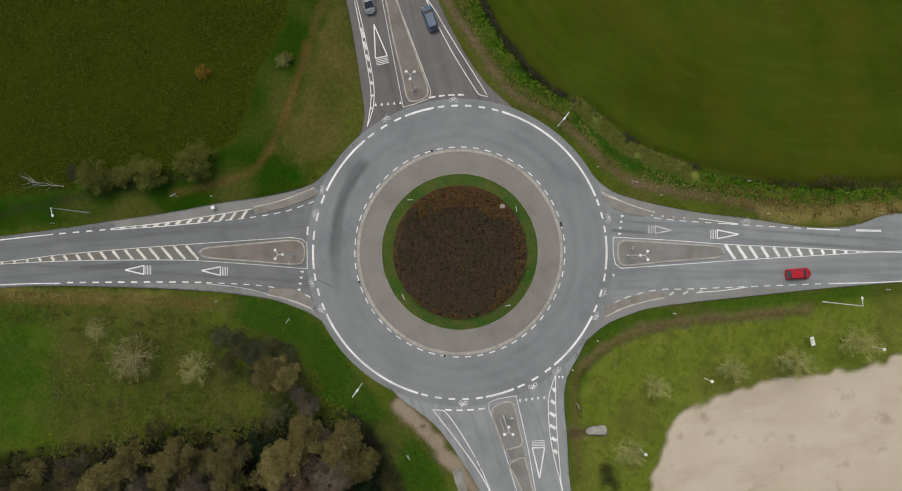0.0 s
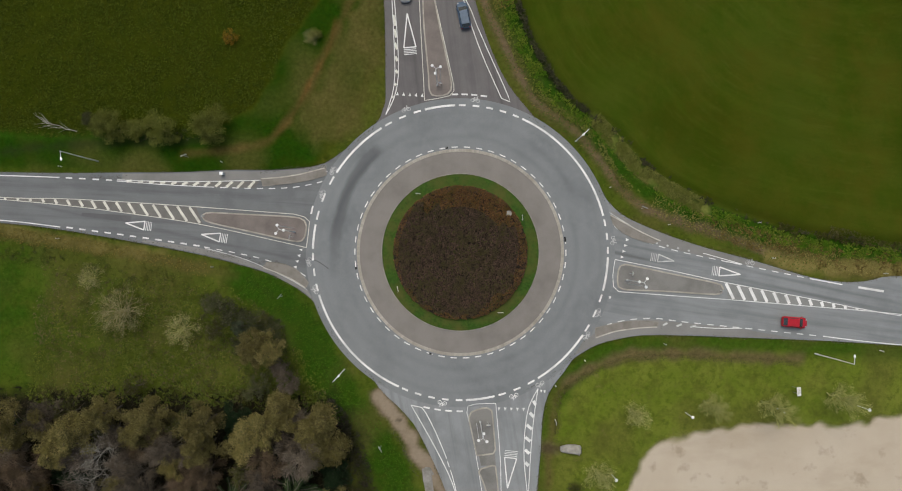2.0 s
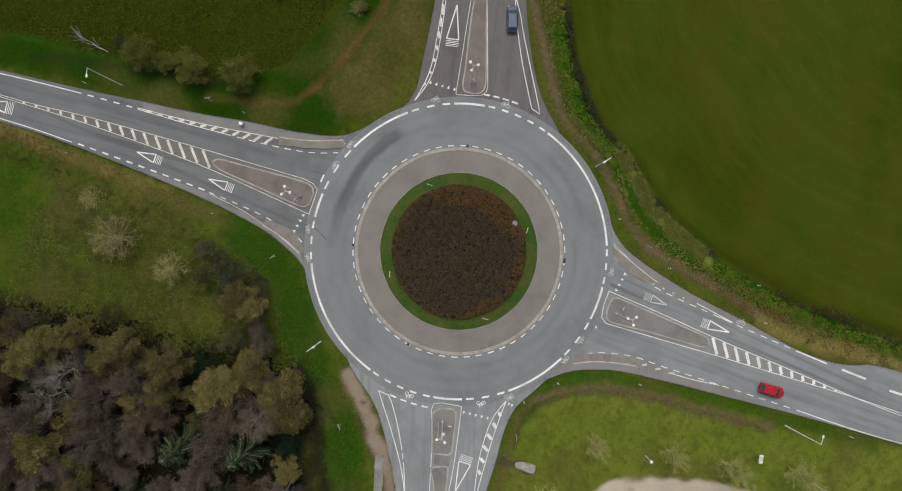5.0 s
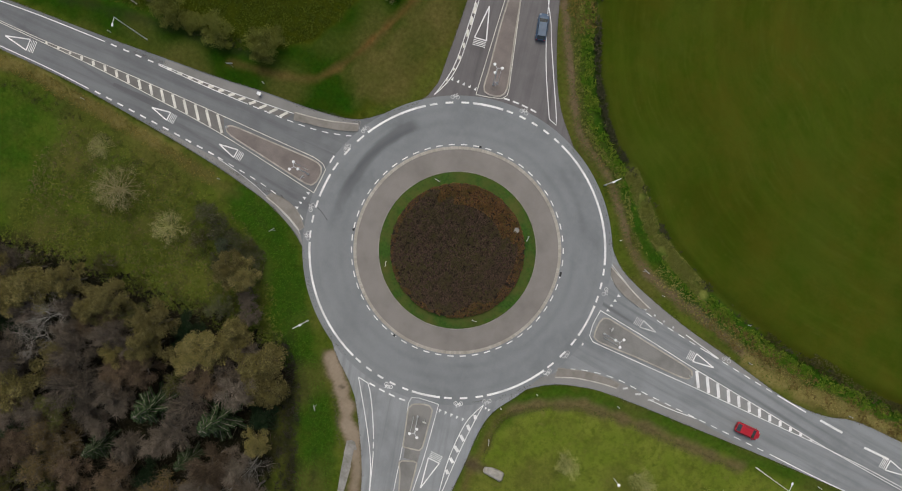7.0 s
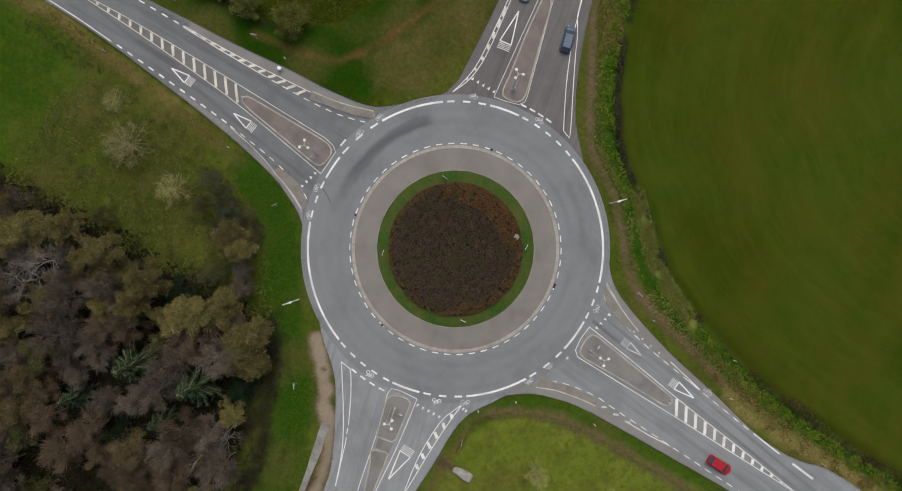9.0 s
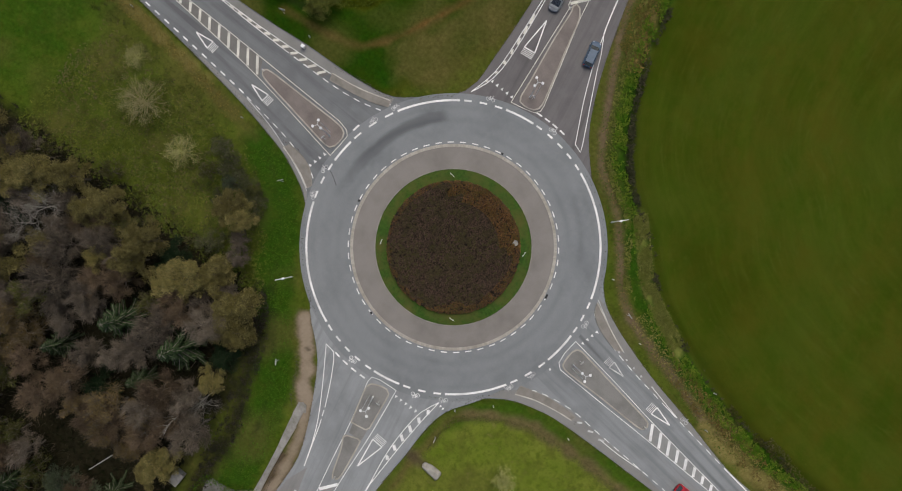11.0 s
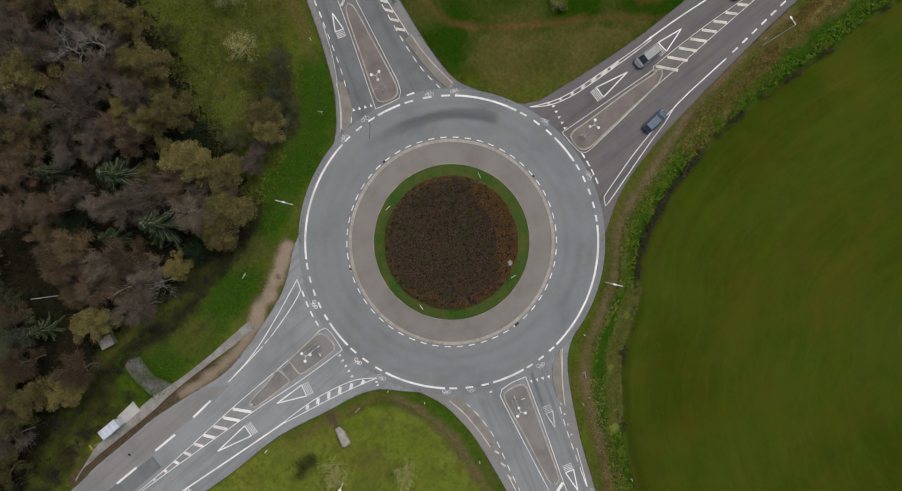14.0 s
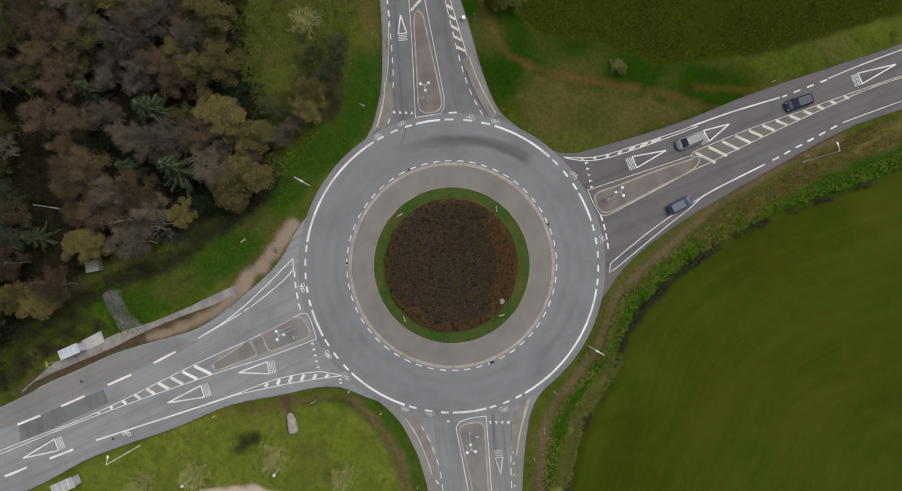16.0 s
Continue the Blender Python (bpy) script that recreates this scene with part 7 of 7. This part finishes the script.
# utility things
bm = bmesh.new()
box(bm, 0.55, 0.45, 1.0, Matrix.Translation((0, 0, 0.4)), 0.03)
cab = new("utility_cabinet")
part("body", bm, M_WHITE, cab)
bm = bmesh.new()
box(bm, 0.6, 0.5, 0.06, Matrix.Translation((0, 0, 0.93)), 0.015)
part("lid", bm, M_LAMPWHITE, cab)
cab.matrix_world = pose(*(-40.42, 6.84), 0.05, 0, 0, 8)
tagged(cab, "white utility cabinet on the grass edge", "cabinet")

bm = bmesh.new()
bmesh.ops.create_cone(bm, cap_ends=True, segments=32, radius1=0.5, radius2=0.46, depth=1.0, matrix=Matrix.Translation((0, 0, 0.6)))
well = new("concrete_well")
part("ring", bm, M_CONCRETE, well)
bm = bmesh.new()
bmesh.ops.create_cone(bm, cap_ends=True, segments=32, radius1=0.44, radius2=0.40, depth=0.08, matrix=Matrix.Translation((0, 0, 1.14)))
part("cover", bm, M_STONE, well)
well.matrix_world = pose(*(6.82, 7.39), 0.2)
tagged(well, "round pale concrete well cover among the shrubs", "well")

bm = bmesh.new()
bmesh.ops.create_icosphere(bm, subdivisions=4, radius=1.0)
for v in bm.verts:
    k = 1 + 0.22 * noise.noise(v.co * 1.5) + 0.09 * noise.noise(v.co * 4)
    v.co = Vector((math.copysign(abs(v.co.x) ** 0.55, v.co.x) * 1.72, math.copysign(abs(v.co.y) ** 0.5, v.co.y) * (0.72 + 0.20 * v.co.x), v.co.z * 0.55)) * k
stone = part("standing_stone", bm, M_STONE)
stone.matrix_world = pose(*(22.71, -29.03), 0.25, 0, -6, 4)
tagged(stone, "long pale grey boulder lying on the lawn", "boulder")
for f in stone.data.polygons:
    f.use_smooth = True

sign = new("notice_board")
for s in (-0.45, 0.45):
    bm = bmesh.new()
    cyl(bm, (0, s, -0.2), (0, s, 1.9), 0.04, 0.04, 8)
    part("post", bm, M_STEEL, sign)
bm = bmesh.new()
box(bm, 0.75, 1.4, 0.05, Matrix.Translation((0.0, 0, 1.92)) @ pose(0, 0, 0, 0, 14, 0), 0.012)
board = part("panel", bm, M_WHITE, sign, "cream-white panel")
for k in range(3):
    bm = bmesh.new()
    box(bm, 0.07, 0.9 - 0.2 * k, 0.012, Matrix.Translation((0.0, 0, 1.92)) @ pose(0, 0, 0, 0, 14, 0) @ Matrix.Translation((-0.2 + 0.2 * k, 0, 0.027)))
    part("print_bar", bm, M_STEEL, board, "dark printed bar")
sign.matrix_world = pose(*(57.02, -13.95), 0, 0, 0, 12)
tagged(sign, "cream notice board on two posts in the lawn", "sign")


def bus_shelter(x, y, turn, ln, dp, roof_mat, label, z=0.03):
    root = new("bus_shelter")
    h = 2.35
    for sx in (-1, 1):
        for sy in (-1, 1):
            bm = bmesh.new()
            box(bm, 0.08, 0.08, h, Matrix.Translation((sx * (ln / 2 - 0.15), sy * (dp / 2 - 0.15), h / 2)), 0.01)
            part("post", bm, M_STEEL, root)
    bm = bmesh.new()
    box(bm, ln, dp, 0.10, Matrix.Translation((0, 0, h + 0.05)), 0.03)
    roof = part("roof", bm, roof_mat, root)
    for k in range(3):
        bm = bmesh.new()
        box(bm, 0.05, dp - 0.06, 0.03, Matrix.Translation((-ln / 2 + ln * (k + 1) / 4, 0, h + 0.115)), 0.005)
        part("roof_rib", bm, M_LAMPWHITE, roof)
    bm = bmesh.new()
    box(bm, ln - 0.4, 0.03, 1.7, Matrix.Translation((0, dp / 2 - 0.15, 1.25)))
    part("back_panel", bm, M_GLASSROOF, root)
    for sx in (-1, 1):
        bm = bmesh.new()
        box(bm, 0.03, dp - 0.4, 1.7, Matrix.Translation((sx * (ln / 2 - 0.15), 0, 1.25)))
        part("side_panel", bm, M_GLASSROOF, root)
    bm = bmesh.new()
    box(bm, ln * 0.6, 0.35, 0.06, Matrix.Translation((0, dp / 2 - 0.42, 0.48)), 0.01)
    bench = part("bench", bm, M_STEEL, root)
    for sx in (-1, 1):
        bm = bmesh.new()
        cyl(bm, (sx * ln * 0.25, dp / 2 - 0.42, 0), (sx * ln * 0.25, dp / 2 - 0.42, 0.46), 0.04, 0.04, 8)
        part("bench_leg", bm, M_STEEL, bench)
    root.matrix_world = pose(x, y, z, 0, 0, turn)
    tagged(root, label, "bus shelter", "bus shelters")


bus_shelter(*(6.47, -62.76), 107, 3.4, 1.6, M_GLASSROOF, "bus shelter with a pale bluish translucent roof")
bus_shelter(*(27.72, -65.98), 107, 3.8, 1.8, M_PALE, "bus shelter with a pale grey flat roof", -0.1)
tagged(slab("bus_stop_pad", [(5.17, -61.99), (3.87, -58.62), (5.73, -58.14), (6.76, -61.39)], -0.1, 0.16, M_PALE), "pale concrete waiting pad beside the bus shelter", "pad", kind="structure")
slab("bus_stop_pad_dark", PAD_DARK, -0.1, 0.012, M_MOSSY, pavement)
M_YELLOW = surface("sign_yellow", (0.40, 0.32, 0.05), (0.46, 0.38, 0.07), None, 1, 6, 0.4, 0)
road_sign(*(8.03, -66.41), 100, "plate", 2.9, "yellow bus stop sign on a post", M_YELLOW)

shed = new("pump_cabinet")
bm = bmesh.new()
box(bm, 2.0, 1.5, 1.5, Matrix.Translation((0, 0, 0.65)), 0.03)
part("body", bm, M_CONCRETE, shed)
bm = bmesh.new()
box(bm, 2.2, 1.7, 0.1, Matrix.Translation((0, 0, 1.45)), 0.03)
part("roof", bm, M_STONE, shed)
bm = bmesh.new()
box(bm, 0.04, 0.7, 1.1, Matrix.Translation((1.01, 0, 0.6)), 0.008)
part("door", bm, M_STEEL, shed)
shed.matrix_world = pose(*(-6.75, -58.21), 0, 0, 0, 95)
tagged(shed, "small grey concrete pump cabinet at the edge of the wood", "cabinet")


# ---- vehicles ----
def paint(name, colour, flake):
    m, nt, bs = nodes_of(name)
    col = blend(nt, ramp(nt, noise_node(nt, 1.5, 4, 0.6, coord="Object"), 0.3, 0.7), colour, flake)
    nt.links.new(col, bs.inputs["Base Color"])
    bs.inputs["Roughness"].default_value, bs.inputs["Coat Weight"].default_value = 0.5, 0.12
    bs.inputs["Specular IOR Level"].default_value = 0.25
    return m


M_CARGLASS = surface("car_glass", (0.020, 0.023, 0.026), (0.034, 0.038, 0.042), None, 1, 5, 0.06, 0, 0, 1.0)
M_TYRE = M_BLACK
M_RIM = surface("alloy_rim", (0.35, 0.35, 0.36), (0.45, 0.45, 0.46), None, 1, 9, 0.35, 0, 0.9)
M_LENS = surface("headlight_lens", (0.30, 0.31, 0.33), (0.42, 0.43, 0.45), None, 1, 9, 0.12, 0)
M_TAIL = surface("tail_light", (0.32, 0.01, 0.01), (0.40, 0.015, 0.015), None, 1, 9, 0.2, 0)


def loft(sections, round_to=0.16):
    """A body from stations (x, half width, bottom, top): eight-sided rounded sections."""
    bm = bmesh.new()
    rings = []
    for x, w, b, t in sections:
        c = min(round_to, w * 0.4, (t - b) * 0.4)
        prof = [(-w + c, b), (w - c, b), (w, b + c), (w, t - c * 1.2), (w - c * 1.1, t - c * 0.25), (0, t), (-w + c * 1.1, t - c * 0.25), (-w, t - c * 1.2), (-w, b + c)]
        rings.append([bm.verts.new((x, y, z)) for y, z in prof])
    n = len(rings[0])
    for a, b in zip(rings, rings[1:]):
        for k in range(n):
            bm.faces.new((a[k], a[(k + 1) % n], b[(k + 1) % n], b[k]))
    bm.faces.new(rings[0])
    bm.faces.new(rings[-1][::-1])
    bmesh.ops.recalc_face_normals(bm, faces=bm.faces[:])
    return bm


def car(name, x, y, turn, colour, ln, wd, ht, bonnet, rear, label, category="car"):
    """Front towards +x. bonnet: length of the bonnet; rear: x of the roof's rear end, from the tail."""
    root = new(name)
    h2, f, r = wd / 2, ln / 2, -ln / 2
    belt = ht * 0.60
    body = part("body", loft([(r, h2 * 0.78, 0.34, belt * 0.90), (r + 0.12, h2 * 0.93, 0.24, belt * 0.98), (r + 0.5, h2, 0.2, belt), (0, h2, 0.18, belt), (f - bonnet, h2, 0.2, belt * 0.99),
                              (f - bonnet * 0.45, h2 * 0.97, 0.2, belt * 0.90), (f - 0.25, h2 * 0.88, 0.22, belt * 0.76), (f, h2 * 0.66, 0.32, belt * 0.60)]), colour, root)
    ws, rs_ = f - bonnet + 0.12, r + rear
    g = part("windows", loft([(r + 0.10, h2 * 0.74, belt * 0.8, belt * 0.99), (rs_, h2 * 0.80, belt * 0.8, ht * 0.965), (rs_ + 0.5, h2 * 0.82, belt * 0.8, ht - 0.03), (ws - 0.85, h2 * 0.82, belt * 0.8, ht - 0.05), (ws, h2 * 0.86, belt * 0.8, belt * 1.0)], 0.1), M_CARGLASS, root, "dark glass")
    bm = bmesh.new()
    box(bm, ws - 0.85 - rs_ + 0.12, wd * 0.74, 0.09, Matrix.Translation(((ws - 0.85 + rs_) / 2, 0, ht - 0.02)), 0.035)
    part("roof", bm, colour, root)
    for s in (-1, 1):
        bm = bmesh.new()
        cyl(bm, (ws - 0.9, s * h2 * 0.74, ht - 0.06), (ws + 0.02, s * h2 * 0.88, belt * 0.98), 0.05, 0.05, 6)
        part("pillar", bm, colour, root)
        bm = bmesh.new()
        cyl(bm, (rs_ + 0.1, s * h2 * 0.72, ht - 0.06), (r + 0.16, s * h2 * 0.80, belt * 0.98), 0.07, 0.09, 6)
        part("pillar", bm, colour, root)
        bm = bmesh.new()
        box(bm, 0.14, 0.2, 0.13, Matrix.Translation((ws - 0.25, s * (h2 + 0.08), belt + 0.05)), 0.03)
        part("mirror", bm, colour, root)
        bm = bmesh.new()
        box(bm, 0.24, 0.26, 0.12, Matrix.Translation((f - 0.24, s * h2 * 0.62, belt * 0.665)) @ pose(0, 0, 0, 0, 18, -s * 22), 0.04)
        part("headlight", bm, M_LENS, root)
        bm = bmesh.new()
        box(bm, 0.12, 0.26, 0.22, Matrix.Translation((r + 0.06, s * h2 * 0.70, belt * 0.80)), 0.03)
        part("tail_light", bm, M_TAIL, root)
        for wx in (f - 0.78, r + 0.74):
            bm = bmesh.new()
            bmesh.ops.create_cone(bm, cap_ends=True, segments=20, radius1=0.31, radius2=0.31, depth=0.2, matrix=pose(wx, s * (h2 - 0.09), 0.31, 90, 0, 0))
            tyre = part("wheel", bm, M_TYRE, root)
            bm = bmesh.new()
            bmesh.ops.create_cone(bm, cap_ends=True, segments=16, radius1=0.2, radius2=0.18, depth=0.03, matrix=pose(wx, s * (h2 + 0.02), 0.31, 90, 0, 0))
            part("rim", bm, M_RIM, tyre)
    bm = bmesh.new()
    box(bm, 0.03, 0.5, 0.11, Matrix.Translation((f + 0.005, 0, 0.42)), 0.005)
    part("number_plate", bm, M_WHITE, root)
    root.matrix_world = pose(x, y, 0.037, 0, 0, turn)
    return tagged(root, label, category)


P_RED = paint("red_car_paint", (0.30, 0.006, 0.016), (0.38, 0.010, 0.022))
P_BLUE = paint("blue_car_paint", (0.040, 0.070, 0.115), (0.060, 0.095, 0.15))
P_GREY = paint("silver_van_paint", (0.21, 0.22, 0.225), (0.27, 0.28, 0.285))
P_NAVY = paint("navy_car_paint", (0.010, 0.016, 0.040), (0.016, 0.024, 0.056))
car("hatchback", *(55.42, -3.10), 4, P_RED, 4.1, 1.72, 1.48, 1.0, 0.55, "bright red hatchback driving out along the east road")
car("estate_car", *(-5.32, 38.47), 110, P_BLUE, 4.45, 1.78, 1.46, 1.05, 0.55, "metallic blue estate car on the north road")
car("delivery_van", -15.56, 41.3, -75, P_GREY, 4.45, 1.82, 1.85, 0.85, 0.22, "silver-grey delivery van waiting at the roundabout", "van")
car("saloon_car", -19.76, 60.16, -77, P_NAVY, 4.7, 1.82, 1.45, 1.15, 0.75, "dark navy blue car behind the grey van")
